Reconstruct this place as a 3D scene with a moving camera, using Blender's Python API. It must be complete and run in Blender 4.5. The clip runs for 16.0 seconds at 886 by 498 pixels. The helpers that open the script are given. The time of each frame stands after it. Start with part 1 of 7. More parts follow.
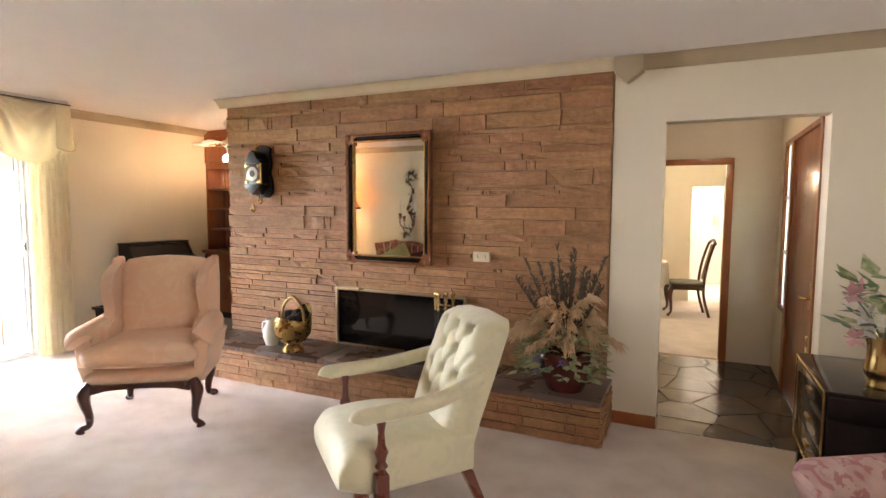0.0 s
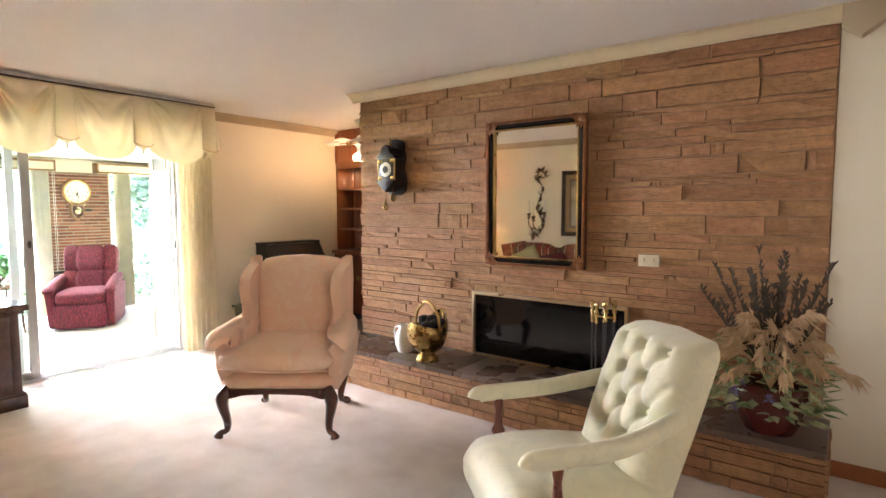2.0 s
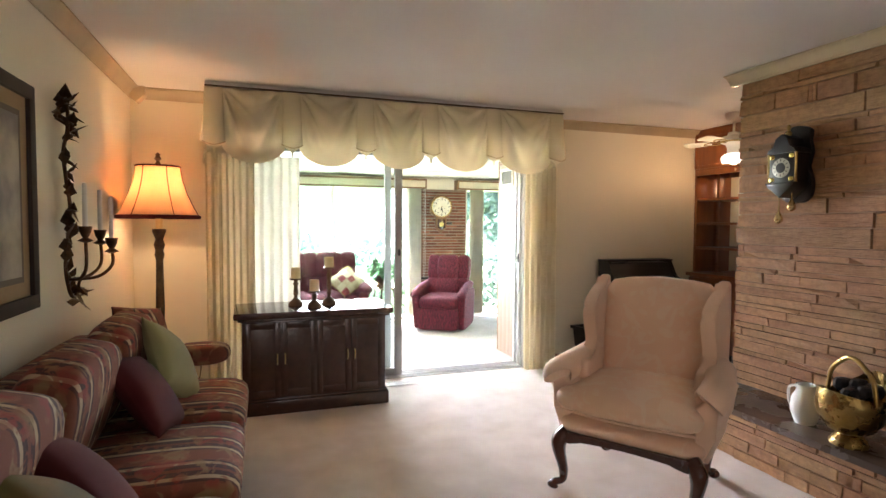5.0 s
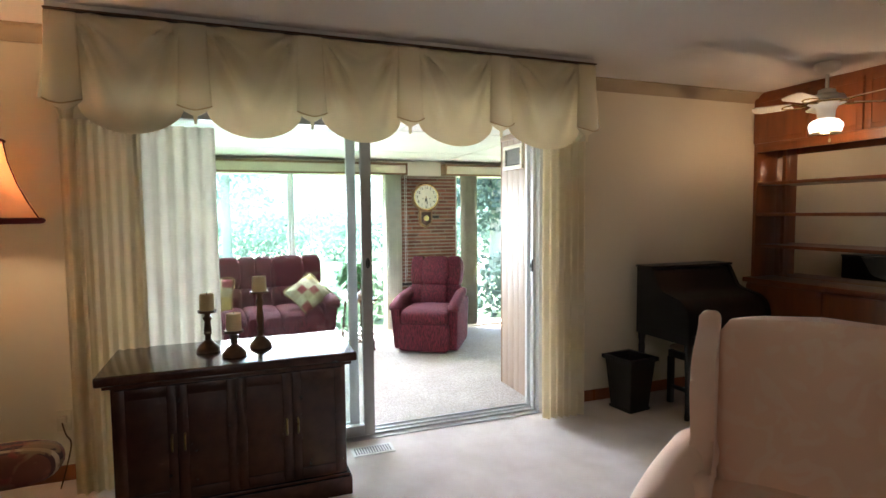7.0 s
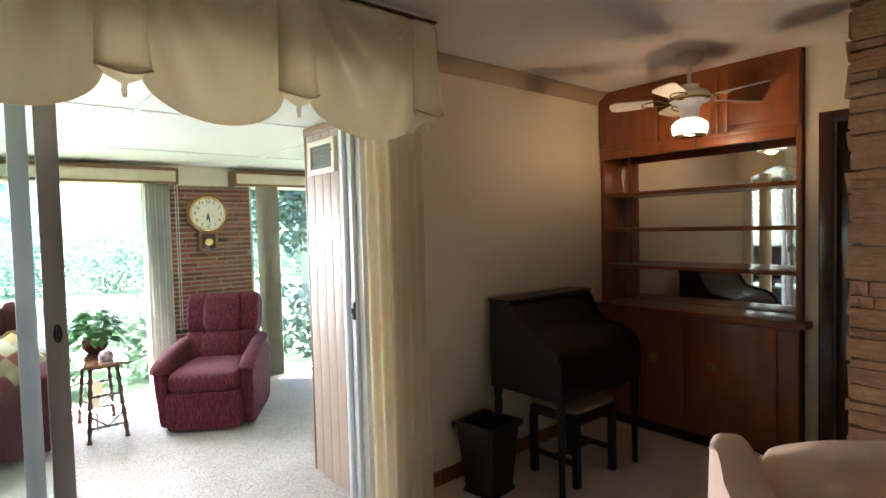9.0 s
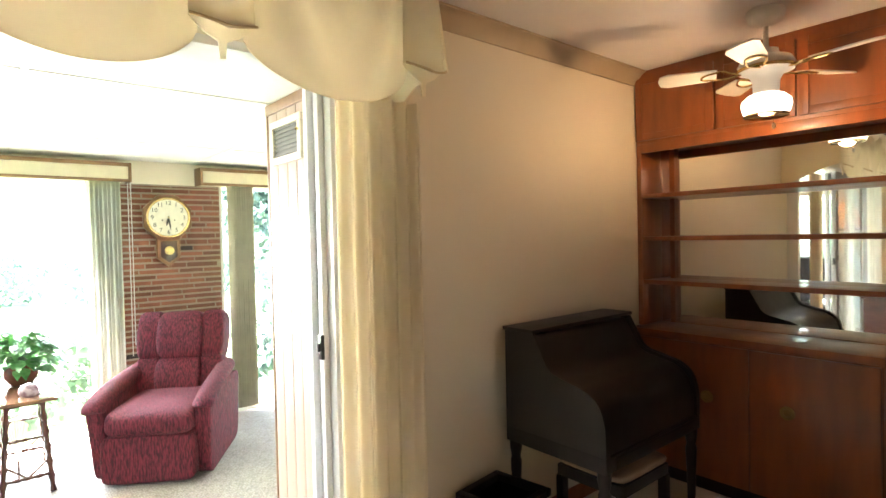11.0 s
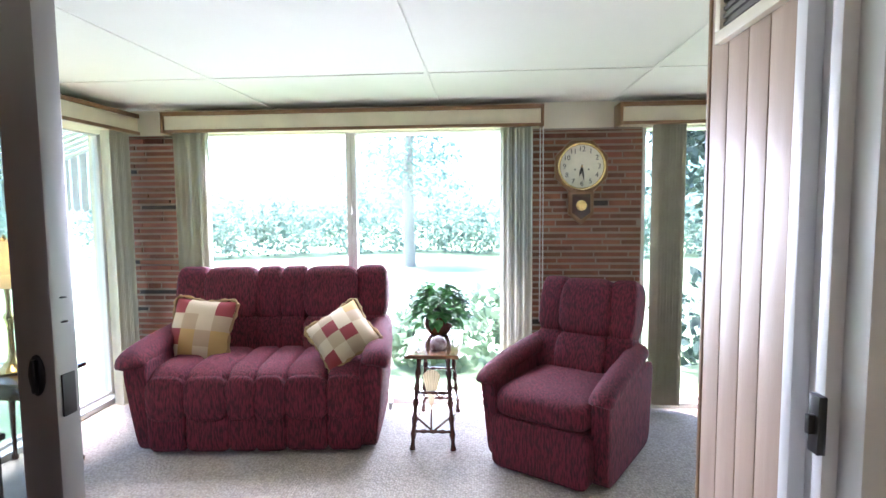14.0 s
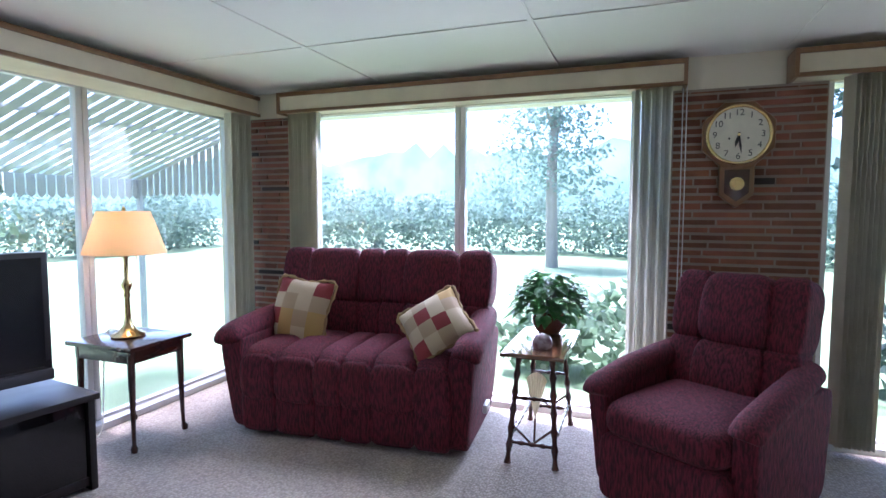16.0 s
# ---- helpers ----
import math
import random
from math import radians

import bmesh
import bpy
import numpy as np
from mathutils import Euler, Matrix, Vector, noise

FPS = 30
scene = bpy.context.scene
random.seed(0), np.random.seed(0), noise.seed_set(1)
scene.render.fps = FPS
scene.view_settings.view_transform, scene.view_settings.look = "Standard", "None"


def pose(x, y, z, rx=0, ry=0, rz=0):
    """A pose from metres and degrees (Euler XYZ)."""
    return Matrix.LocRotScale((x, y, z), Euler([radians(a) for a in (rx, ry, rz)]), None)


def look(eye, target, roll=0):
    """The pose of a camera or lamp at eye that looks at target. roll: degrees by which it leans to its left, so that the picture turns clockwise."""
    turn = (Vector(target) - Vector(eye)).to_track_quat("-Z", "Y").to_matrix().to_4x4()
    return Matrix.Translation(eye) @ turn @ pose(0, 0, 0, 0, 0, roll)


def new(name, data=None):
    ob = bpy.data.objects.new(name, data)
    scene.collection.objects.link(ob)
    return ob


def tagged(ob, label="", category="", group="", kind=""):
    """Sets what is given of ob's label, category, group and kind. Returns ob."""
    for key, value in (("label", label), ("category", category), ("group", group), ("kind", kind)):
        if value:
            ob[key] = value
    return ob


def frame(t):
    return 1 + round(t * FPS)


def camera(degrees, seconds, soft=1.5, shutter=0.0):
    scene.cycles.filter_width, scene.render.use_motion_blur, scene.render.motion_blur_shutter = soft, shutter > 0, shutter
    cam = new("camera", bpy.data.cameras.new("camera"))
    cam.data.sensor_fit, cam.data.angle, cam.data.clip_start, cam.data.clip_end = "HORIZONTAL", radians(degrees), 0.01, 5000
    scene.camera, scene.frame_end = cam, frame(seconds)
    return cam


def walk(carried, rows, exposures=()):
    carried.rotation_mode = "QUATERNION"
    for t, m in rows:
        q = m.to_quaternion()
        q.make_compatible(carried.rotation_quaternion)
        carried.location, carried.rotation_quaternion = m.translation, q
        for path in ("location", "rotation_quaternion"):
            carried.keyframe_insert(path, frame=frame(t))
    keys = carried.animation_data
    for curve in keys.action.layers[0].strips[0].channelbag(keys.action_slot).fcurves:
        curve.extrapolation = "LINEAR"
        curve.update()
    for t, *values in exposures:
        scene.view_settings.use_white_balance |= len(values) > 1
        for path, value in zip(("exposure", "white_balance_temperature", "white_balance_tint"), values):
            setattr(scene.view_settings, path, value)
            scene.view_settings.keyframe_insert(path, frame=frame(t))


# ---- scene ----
cam = camera(78.7, 16.0)
PATH = [
    (0, (-0.368, 0.771, 1.493), (-1.209, 2.578, 1.335), 0.3),
    (0.5, (-0.464, 0.845, 1.46), (-1.399, 2.606, 1.302), 0.5),
    (1, (-0.63, 0.935, 1.476), (-1.587, 2.683, 1.304), 0.6),
    (1.5, (-0.741, 0.998, 1.457), (-1.781, 2.698, 1.294), 0.3),
    (2, (-0.817, 1.066, 1.446), (-2.013, 2.662, 1.296), -0.1),
    (2.5, (-0.792, 1.201, 1.458), (-2.222, 2.593, 1.323), -0.2),
    (3, (-0.804, 1.255, 1.495), (-2.396, 2.459, 1.366), -0.2),
    (3.5, (-0.825, 1.327, 1.463), (-2.525, 2.376, 1.37), 0.2),
    (4, (-0.898, 1.339, 1.46), (-2.681, 2.242, 1.376), 0.4),
    (4.5, (-1.086, 1.367, 1.418), (-2.958, 2.066, 1.337), 0.5),
    (4.7, (-1.216, 1.373, 1.409), (-3.108, 2.017, 1.326), 0.5),
    (6.8, (-2.675, 1.749, 1.455), (-4.563, 2.399, 1.333), -0.4),
    (7, (-2.8, 1.832, 1.467), (-4.672, 2.525, 1.337), -0.5),
    (7.5, (-3.152, 1.995, 1.481), (-4.966, 2.827, 1.355), -0.9),
    (8, (-3.434, 2.127, 1.482), (-5.177, 3.101, 1.373), -1.1),
    (8.5, (-3.687, 2.266, 1.482), (-5.329, 3.404, 1.392), -1.2),
    (9, (-3.879, 2.422, 1.495), (-5.417, 3.699, 1.414), -1.5),
    (9.2, (-3.963, 2.495, 1.504), (-5.466, 3.812, 1.43), -1.3),
    (11.5, (-4.517, 2.923, 1.455), (-6.092, 4.156, 1.435), -1.2),
    (12, (-4.588, 2.937, 1.424), (-6.307, 3.959, 1.404), -1.0),
    (12.5, (-4.794, 3.011, 1.43), (-6.65, 3.754, 1.374), -1.2),
    (13, (-5.008, 3.141, 1.424), (-6.968, 3.53, 1.343), -1.2),
    (13.5, (-5.226, 3.217, 1.401), (-7.221, 3.293, 1.291), -1.0),
    (14, (-5.424, 3.296, 1.419), (-7.412, 3.151, 1.26), -0.5),
    (14.5, (-5.565, 3.335, 1.403), (-7.537, 3.05, 1.229), -0.5),
    (15, (-5.705, 3.369, 1.328), (-7.644, 2.9, 1.179), -0.4),
    (15.5, (-5.81, 3.452, 1.297), (-7.708, 2.84, 1.148), -0.2),
    (16, (-5.865, 3.49, 1.271), (-7.738, 2.803, 1.127), 0.1),
]
EXPOSURES = [(0, 5.65, 6850, 24), (2.5, 5.55, 6850, 24), (4.0, 5.15, 6800, 24), (4.7, 4.9, 6700, 23), (6.8, 4.0, 6300, 21), (9.0, 3.85, 6300, 21), (11.5, 4.97, 6900, 20), (12.7, 4.4, 6500, 25), (14.0, 3.44, 5900, 34), (16, 2.38, 5500, 37)]
walk(cam, [(t, look(eye, target, roll)) for t, eye, target, roll in PATH], EXPOSURES)

# ---- world and lamps ----
world = bpy.data.worlds.new("overcast_sky")
scene.world = world
world.use_nodes = True
wn = world.node_tree
sky = wn.nodes.new("ShaderNodeTexSky")
sky.sky_type = "NISHITA"
sky.sun_disc = False
sky.sun_elevation, sky.sun_rotation = radians(68), radians(211)
sky.dust_density, sky.air_density, sky.ozone_density = 1.0, 1.0, 2.0
wn.nodes["Background"].inputs[1].default_value = 0.15
wn.links.new(sky.outputs[0], wn.nodes["Background"].inputs[0])


def lamp(name, kind, energy, colour, m, size=0.1, size_y=None):
    data = bpy.data.lights.new(name, kind)
    data.energy, data.color = energy, colour
    if kind == "AREA":
        data.size = size
        if size_y:
            data.shape, data.size_y = "RECTANGLE", size_y
    elif kind == "SUN":
        data.angle = size
    else:
        data.shadow_soft_size = size
    ob = new(name, data)
    ob.matrix_world = m
    return ob


lamp("sun", "SUN", 5.0, (1.0, 0.95, 0.88), look((-6, -10, 34), (0, 0, 0)), radians(14))
# daylight in the openings of the sun room
lamp("daylight_large_window", "AREA", 15, (0.9, 0.96, 1.0), look((-9.42, 2.36, 1.1), (-6, 2.36, -0.5)), 2.0, 1.8).data.spread = radians(115)
lamp("daylight_side_window", "AREA", 0.5, (0.9, 0.97, 1.0), look((-8.1, 0.44, 1.05), (-8.1, 3, 0.9)), 2.0, 1.8)
lamp("daylight_far_window", "AREA", 0.15, (0.9, 0.96, 1.0), look((-9.42, 5.3, 1.05), (-6, 5.3, 0.9)), 1.0, 1.8)
# electric lamps
WARM = (1.0, 0.66, 0.34)
lamp("floor_lamp_bulb", "POINT", 0.65, WARM, pose(-5.78, 0.69, 1.66), 0.05)
lamp("fan_bulb", "POINT", 0.88, (1.0, 0.66, 0.33), pose(-5.41, 5.61, 2.02), 0.05)
lamp("table_lamp_bulb", "POINT", 0.75, WARM, pose(-8.06, 0.81, 1.12), 0.04)
# unseen sources added to brighten dining room, kitchen and foyer; no fixtures built
lamp("dining_light", "POINT", 1.0, (1.0, 0.8, 0.52), pose(-1.0, 8.6, 2.1), 0.15)
lamp("kitchen_light", "AREA", 1.5, (1.0, 0.9, 0.7), look((-0.1, 11.4, 2.3), (-0.1, 11.4, 0)), 0.8)
lamp("foyer_fill", "POINT", 0.13, (1.0, 0.78, 0.52), pose(-0.2, 5.5, 2.2), 0.08)
# fill added before the solid east wall to brighten the chairs; no window there
lamp("east_fill", "AREA", 0.62, (1.0, 0.95, 0.9), look((1.92, 1.7, 1.45), (-2.6, 2.6, 0.3)), 2.2, 1.3).data.spread = radians(140)


# ---- materials ----
def mat(name, col, rough=0.6, metal=0.0, col2=None, scale=6.0, fine=90.0, bump=0.0, vary=0.0, coat=0.0, sheen=0.0, stretch=(1, 1, 1), contrast=0.5, through_light=0.0, rough_vary=0.08):
    """A surface with broad blotches between two colours, fine grain in the relief and uneven gloss."""
    m = bpy.data.materials.new(name)
    m.use_nodes = True
    t = m.node_tree
    b = t.nodes["Principled BSDF"]
    geo = t.nodes.new("ShaderNodeNewGeometry")
    mp = t.nodes.new("ShaderNodeMapping")
    mp.inputs["Scale"].default_value = stretch
    t.links.new(geo.outputs["Position"], mp.inputs[0])
    n1 = t.nodes.new("ShaderNodeTexNoise")
    n1.inputs["Scale"].default_value, n1.inputs["Detail"].default_value = scale, 5
    t.links.new(mp.outputs[0], n1.inputs[0])
    mix = t.nodes.new("ShaderNodeMix")
    mix.data_type = "RGBA"
    c2 = col2 or tuple(c * 0.86 for c in col)
    mix.inputs[6].default_value, mix.inputs[7].default_value = (*col, 1), (*c2, 1)
    ramp = t.nodes.new("ShaderNodeMapRange")
    ramp.inputs[1].default_value, ramp.inputs[2].default_value = 0.5 - contrast / 2, 0.5 + contrast / 2
    t.links.new(n1.outputs[0], ramp.inputs[0])
    t.links.new(ramp.outputs[0], mix.inputs[0])
    out = mix.outputs[2]
    if vary:
        info = t.nodes.new("ShaderNodeObjectInfo")
        hsv = t.nodes.new("ShaderNodeHueSaturation")
        mr = t.nodes.new("ShaderNodeMapRange")
        mr.inputs[3].default_value, mr.inputs[4].default_value = 1 - vary, 1 + vary
        t.links.new(info.outputs["Random"], mr.inputs[0])
        t.links.new(mr.outputs[0], hsv.inputs["Value"])
        wob = t.nodes.new("ShaderNodeMath")
        wob.operation, wob.inputs[1].default_value = "MULTIPLY", 17.3
        t.links.new(info.outputs["Random"], wob.inputs[0])
        fra = t.nodes.new("ShaderNodeMath")
        fra.operation = "FRACT"
        t.links.new(wob.outputs[0], fra.inputs[0])
        hue = t.nodes.new("ShaderNodeMapRange")
        hue.inputs[3].default_value, hue.inputs[4].default_value = 0.493, 0.507
        t.links.new(fra.outputs[0], hue.inputs[0])
        t.links.new(hue.outputs[0], hsv.inputs["Hue"])
        t.links.new(out, hsv.inputs["Color"])
        out = hsv.outputs[0]
    t.links.new(out, b.inputs["Base Color"])
    b.inputs["Roughness"].default_value, b.inputs["Metallic"].default_value = rough, metal
    n2 = t.nodes.new("ShaderNodeTexNoise")
    n2.inputs["Scale"].default_value, n2.inputs["Detail"].default_value = fine, 3
    t.links.new(mp.outputs[0], n2.inputs[0])
    if rough_vary:
        rr = t.nodes.new("ShaderNodeMapRange")
        rr.inputs[3].default_value, rr.inputs[4].default_value = max(0.02, rough - rough_vary), min(1, rough + rough_vary)
        t.links.new(n1.outputs[0], rr.inputs[0])
        t.links.new(rr.outputs[0], b.inputs["Roughness"])
    if bump:
        bp = t.nodes.new("ShaderNodeBump")
        bp.inputs["Strength"].default_value, bp.inputs["Distance"].default_value = min(1, bump), 0.004
        t.links.new(n2.outputs[0], bp.inputs["Height"])
        t.links.new(bp.outputs[0], b.inputs["Normal"])
    b.inputs["Coat Weight"].default_value = coat
    b.inputs["Sheen Weight"].default_value = sheen
    if through_light:
        tr = t.nodes.new("ShaderNodeBsdfTranslucent")
        ms = t.nodes.new("ShaderNodeMixShader")
        ms.inputs[0].default_value = through_light
        t.links.new(out, tr.inputs[0])
        t.links.new(b.outputs[0], ms.inputs[1])
        t.links.new(tr.outputs[0], ms.inputs[2])
        t.links.new(ms.outputs[0], t.nodes["Material Output"].inputs[0])
    return m


def nodes_of(m):
    return m.node_tree.nodes, m.node_tree.links, m.node_tree.nodes["Principled BSDF"]


def glow(name, col, strength):
    m = mat(name, col, 0.5)
    b = nodes_of(m)[2]
    b.inputs["Emission Color"].default_value, b.inputs["Emission Strength"].default_value = (*col, 1), strength
    return m


def clear_glass(name, tint=(0.93, 0.98, 0.97), gloss=0.08):
    m = bpy.data.materials.new(name)
    m.use_nodes = True
    t = m.node_tree
    a, g, x, lw, f = (t.nodes.new(k) for k in ("ShaderNodeBsdfTransparent", "ShaderNodeBsdfGlossy", "ShaderNodeMixShader", "ShaderNodeLayerWeight", "ShaderNodeMapRange"))
    a.inputs[0].default_value, g.inputs["Roughness"].default_value = (*tint, 1), 0.02
    lw.inputs[0].default_value = 0.25
    f.inputs[3].default_value, f.inputs[4].default_value = 0.03, 0.45
    t.links.new(lw.outputs["Facing"], f.inputs[0])
    t.links.new(f.outputs[0], x.inputs[0])
    t.links.new(a.outputs[0], x.inputs[1])
    t.links.new(g.outputs[0], x.inputs[2])
    t.links.new(x.outputs[0], t.nodes["Material Output"].inputs[0])
    return m


def damask(m, dark, scale=9.0, amount=0.6):
    """Woven leafy figures over a plain cloth: a second, slightly different tone in curling blotches."""
    n, l, b = nodes_of(m)
    src = b.inputs["Base Color"].links[0].from_socket
    geo = n.new("ShaderNodeNewGeometry")
    warp = n.new("ShaderNodeTexNoise")
    warp.inputs["Scale"].default_value, warp.inputs["Detail"].default_value = scale, 1.0
    warp.inputs["Distortion"].default_value = 2.2
    l.new(geo.outputs["Position"], warp.inputs[0])
    r = n.new("ShaderNodeMapRange")
    r.inputs[1].default_value, r.inputs[2].default_value, r.inputs[4].default_value = 0.52, 0.58, amount
    l.new(warp.outputs[0], r.inputs[0])
    mix = n.new("ShaderNodeMix")
    mix.data_type = "RGBA"
    mix.inputs[7].default_value = (*dark, 1)
    l.new(r.outputs[0], mix.inputs[0])
    l.new(src, mix.inputs[6])
    l.new(mix.outputs[2], b.inputs["Base Color"])
    return m


def speckled(m, scale, low):
    """Gritty grain: fine darker flecks and faint rusty bedding streaks over the stone's own colour."""
    n, l, b = nodes_of(m)
    src = b.inputs["Base Color"].links[0].from_socket
    geo = n.new("ShaderNodeNewGeometry")
    grit = n.new("ShaderNodeTexNoise")
    grit.inputs["Scale"].default_value, grit.inputs["Detail"].default_value, grit.inputs["Roughness"].default_value = scale, 6, 0.75
    l.new(geo.outputs["Position"], grit.inputs[0])
    r = n.new("ShaderNodeMapRange")
    r.inputs[1].default_value, r.inputs[2].default_value, r.inputs[3].default_value, r.inputs[4].default_value = 0.35, 0.6, low, 1.1
    l.new(grit.outputs[0], r.inputs[0])
    hsv = n.new("ShaderNodeHueSaturation")
    l.new(src, hsv.inputs["Color"])
    l.new(r.outputs[0], hsv.inputs["Value"])
    l.new(hsv.outputs[0], b.inputs["Base Color"])
    return m


PAINT = mat("cream_wall_paint", (0.75, 0.69, 0.55), 0.7, col2=(0.71, 0.65, 0.51), scale=1.5, fine=220, bump=0.12)
FOYER_PAINT = mat("foyer_wall_paint", (0.70, 0.63, 0.52), 0.6, col2=(0.64, 0.57, 0.46), scale=2.0, fine=220, bump=0.12)
CEILING = mat("ceiling_plaster", (0.80, 0.77, 0.74), 0.85, col2=(0.75, 0.72, 0.69), scale=1.2, fine=160, bump=0.25)
CROWN = mat("tan_crown_paint", (0.45, 0.36, 0.24), 0.5, scale=5)
CROWN_LIGHT = mat("cream_crown_paint", (0.66, 0.55, 0.38), 0.45, scale=5)
CARPET = mat("cream_pile_carpet", (0.75, 0.68, 0.62), 0.95, col2=(0.57, 0.49, 0.42), scale=4.5, fine=380, bump=0.9, sheen=0.3, contrast=0.5)
BERBER = mat("berber_loop_carpet", (0.54, 0.48, 0.41), 0.95, col2=(0.44, 0.38, 0.31), scale=3.0, fine=140, bump=1.0, sheen=0.2)
STONE = speckled(mat("brown_sandstone", (0.42, 0.22, 0.098), 0.6, col2=(0.27, 0.132, 0.058), scale=5, fine=26, bump=1.0, vary=0.13, contrast=0.5, stretch=(0.7, 1, 4.0), rough_vary=0.2), 22, 0.74)
MORTAR = mat("brown_mortar", (0.36, 0.215, 0.12), 0.9, fine=120, bump=0.6)
SLATE = mat("dark_hearth_slate", (0.12, 0.085, 0.065), 0.28, col2=(0.075, 0.055, 0.045), scale=5, fine=60, bump=0.3, vary=0.2)
FLAG = mat("polished_flagstone", (0.10, 0.08, 0.06), 0.22, col2=(0.055, 0.045, 0.038), scale=4, fine=50, bump=0.25, vary=0.45)
GROUT = mat("flagstone_grout", (0.075, 0.062, 0.05), 0.6, fine=120, bump=0.5)
BRICK = mat("roman_brick", (0.28, 0.105, 0.06), 0.85, col2=(0.17, 0.066, 0.04), scale=12, fine=90, bump=0.8, vary=0.35)
BRICK_MORTAR = mat("brick_mortar", (0.36, 0.30, 0.24), 0.95, fine=150, bump=0.7)
CHERRY = mat("cherry_wood", (0.29, 0.088, 0.024), 0.32, col2=(0.18, 0.056, 0.018), scale=5, fine=80, bump=0.1, stretch=(3, 3, 0.5), coat=0.3)
RED_WOOD = mat("mahogany_door_wood", (0.36, 0.115, 0.035), 0.3, col2=(0.26, 0.08, 0.024), scale=5, fine=80, bump=0.1, stretch=(3, 3, 0.4), coat=0.4)
DARK_WOOD = mat("dark_mahogany", (0.062, 0.022, 0.014), 0.22, col2=(0.035, 0.013, 0.009), scale=6, fine=80, bump=0.06, stretch=(1, 3, 3), coat=0.4)
LEG_WOOD = mat("polished_mahogany_legs", (0.075, 0.024, 0.014), 0.25, col2=(0.045, 0.014, 0.009), scale=8, coat=0.4)
RED_LEG = mat("turned_red_mahogany", (0.16, 0.040, 0.022), 0.28, col2=(0.10, 0.026, 0.015), scale=9, coat=0.4)
BLACK_WOOD = mat("ebonised_wood", (0.011, 0.008, 0.007), 0.4, col2=(0.006, 0.005, 0.004), scale=6)
LACQUER = mat("black_lacquer", (0.008, 0.008, 0.008), 0.1, scale=4, rough_vary=0.03)
BRASS = mat("polished_brass", (0.68, 0.52, 0.25), 0.2, 1.0, col2=(0.58, 0.42, 0.18), scale=9)
OLD_BRASS = mat("aged_brass", (0.45, 0.30, 0.10), 0.3, 1.0, col2=(0.30, 0.19, 0.07), scale=14)
GOLD = mat("gilt_line", (0.72, 0.52, 0.18), 0.25, 1.0)
BRONZE = mat("dark_bronze", (0.15, 0.085, 0.042), 0.4, 0.7, col2=(0.06, 0.036, 0.02), scale=22)
ALUMINIUM = mat("mill_aluminium", (0.62, 0.63, 0.63), 0.4, 0.45, scale=8, stretch=(1, 1, 0.2))
WHITE = mat("white_enamel", (0.78, 0.77, 0.72), 0.4, scale=5)
IVORY = mat("ivory_plastic", (0.72, 0.66, 0.50), 0.4, scale=9)
MIRROR = mat("mirror_silver", (0.92, 0.92, 0.91), 0.02, 1.0, col2=(0.91, 0.91, 0.9), rough_vary=0.0)
GLASS = clear_glass("window_glass")
FIRE_GLASS = mat("smoked_fire_glass", (0.006, 0.006, 0.006), 0.06, scale=3, rough_vary=0.02)
PEACH = damask(mat("peach_damask", (0.91, 0.62, 0.43), 0.7, col2=(0.88, 0.58, 0.39), scale=5, fine=420, bump=0.2, sheen=0.2), (0.92, 0.71, 0.54), 7.0, 0.45)
PEACH_PLAIN = mat("peach_cotton", (0.90, 0.63, 0.45), 0.75, col2=(0.87, 0.59, 0.42), scale=5, fine=420, bump=0.35, sheen=0.3)
SAGE = damask(mat("sage_green_damask", (0.66, 0.64, 0.45), 0.55, col2=(0.61, 0.59, 0.40), scale=6, fine=420, bump=0.2, sheen=0.4), (0.57, 0.56, 0.41), 9.0, 0.6)
BURGUNDY = mat("burgundy_chenille", (0.15, 0.013, 0.026), 0.92, col2=(0.042, 0.005, 0.009), scale=75, fine=240, bump=1.0, sheen=0.0, stretch=(1.6, 1.6, 0.3), contrast=0.22)
CURTAIN = mat("cream_curtain_cloth", (0.88, 0.81, 0.66), 0.8, col2=(0.83, 0.75, 0.56), scale=6, fine=420, bump=0.2, through_light=0.5)
VALANCE = mat("cream_valance_cloth", (0.88, 0.80, 0.62), 0.8, col2=(0.86, 0.77, 0.58), scale=6, fine=420, bump=0.15, through_light=0.40)
BLIND = mat("pale_vertical_blind", (0.70, 0.65, 0.52), 0.6, scale=8, fine=200, bump=0.2, through_light=0.35)
PANELLING = mat("pale_oak_panelling", (0.44, 0.32, 0.235), 0.5, col2=(0.37, 0.265, 0.19), scale=6, fine=90, bump=0.08, stretch=(4, 4, 0.4), coat=0.08)
OAK = mat("golden_oak", (0.24, 0.125, 0.05), 0.4, col2=(0.17, 0.085, 0.035), scale=9, stretch=(2, 2, 0.6))
PELMET_CLOTH = mat("cream_pelmet_cloth", (0.70, 0.62, 0.46), 0.8, scale=8, fine=300, bump=0.3)
SUN_CEILING = mat("sunroom_ceiling_panel", (0.78, 0.77, 0.72), 0.8, col2=(0.74, 0.73, 0.68), scale=1.5, fine=200, bump=0.2)
WAX = mat("cream_candle_wax", (0.80, 0.66, 0.40), 0.5, scale=10, through_light=0.2)
LAWN = mat("mown_grass", (0.20, 0.28, 0.15), 0.9, col2=(0.16, 0.23, 0.12), scale=1.2, fine=60, bump=1.0)
LEAF = mat("shrub_leaf", (0.17, 0.25, 0.16), 0.5, col2=(0.13, 0.20, 0.12), scale=3, through_light=0.5)
# far leaves paled and blued in the base colour, standing in for haze
HAZED_LEAF = mat("haze_paled_foliage", (0.21, 0.30, 0.25), 0.8, col2=(0.17, 0.25, 0.20), scale=0.8, through_light=0.5)
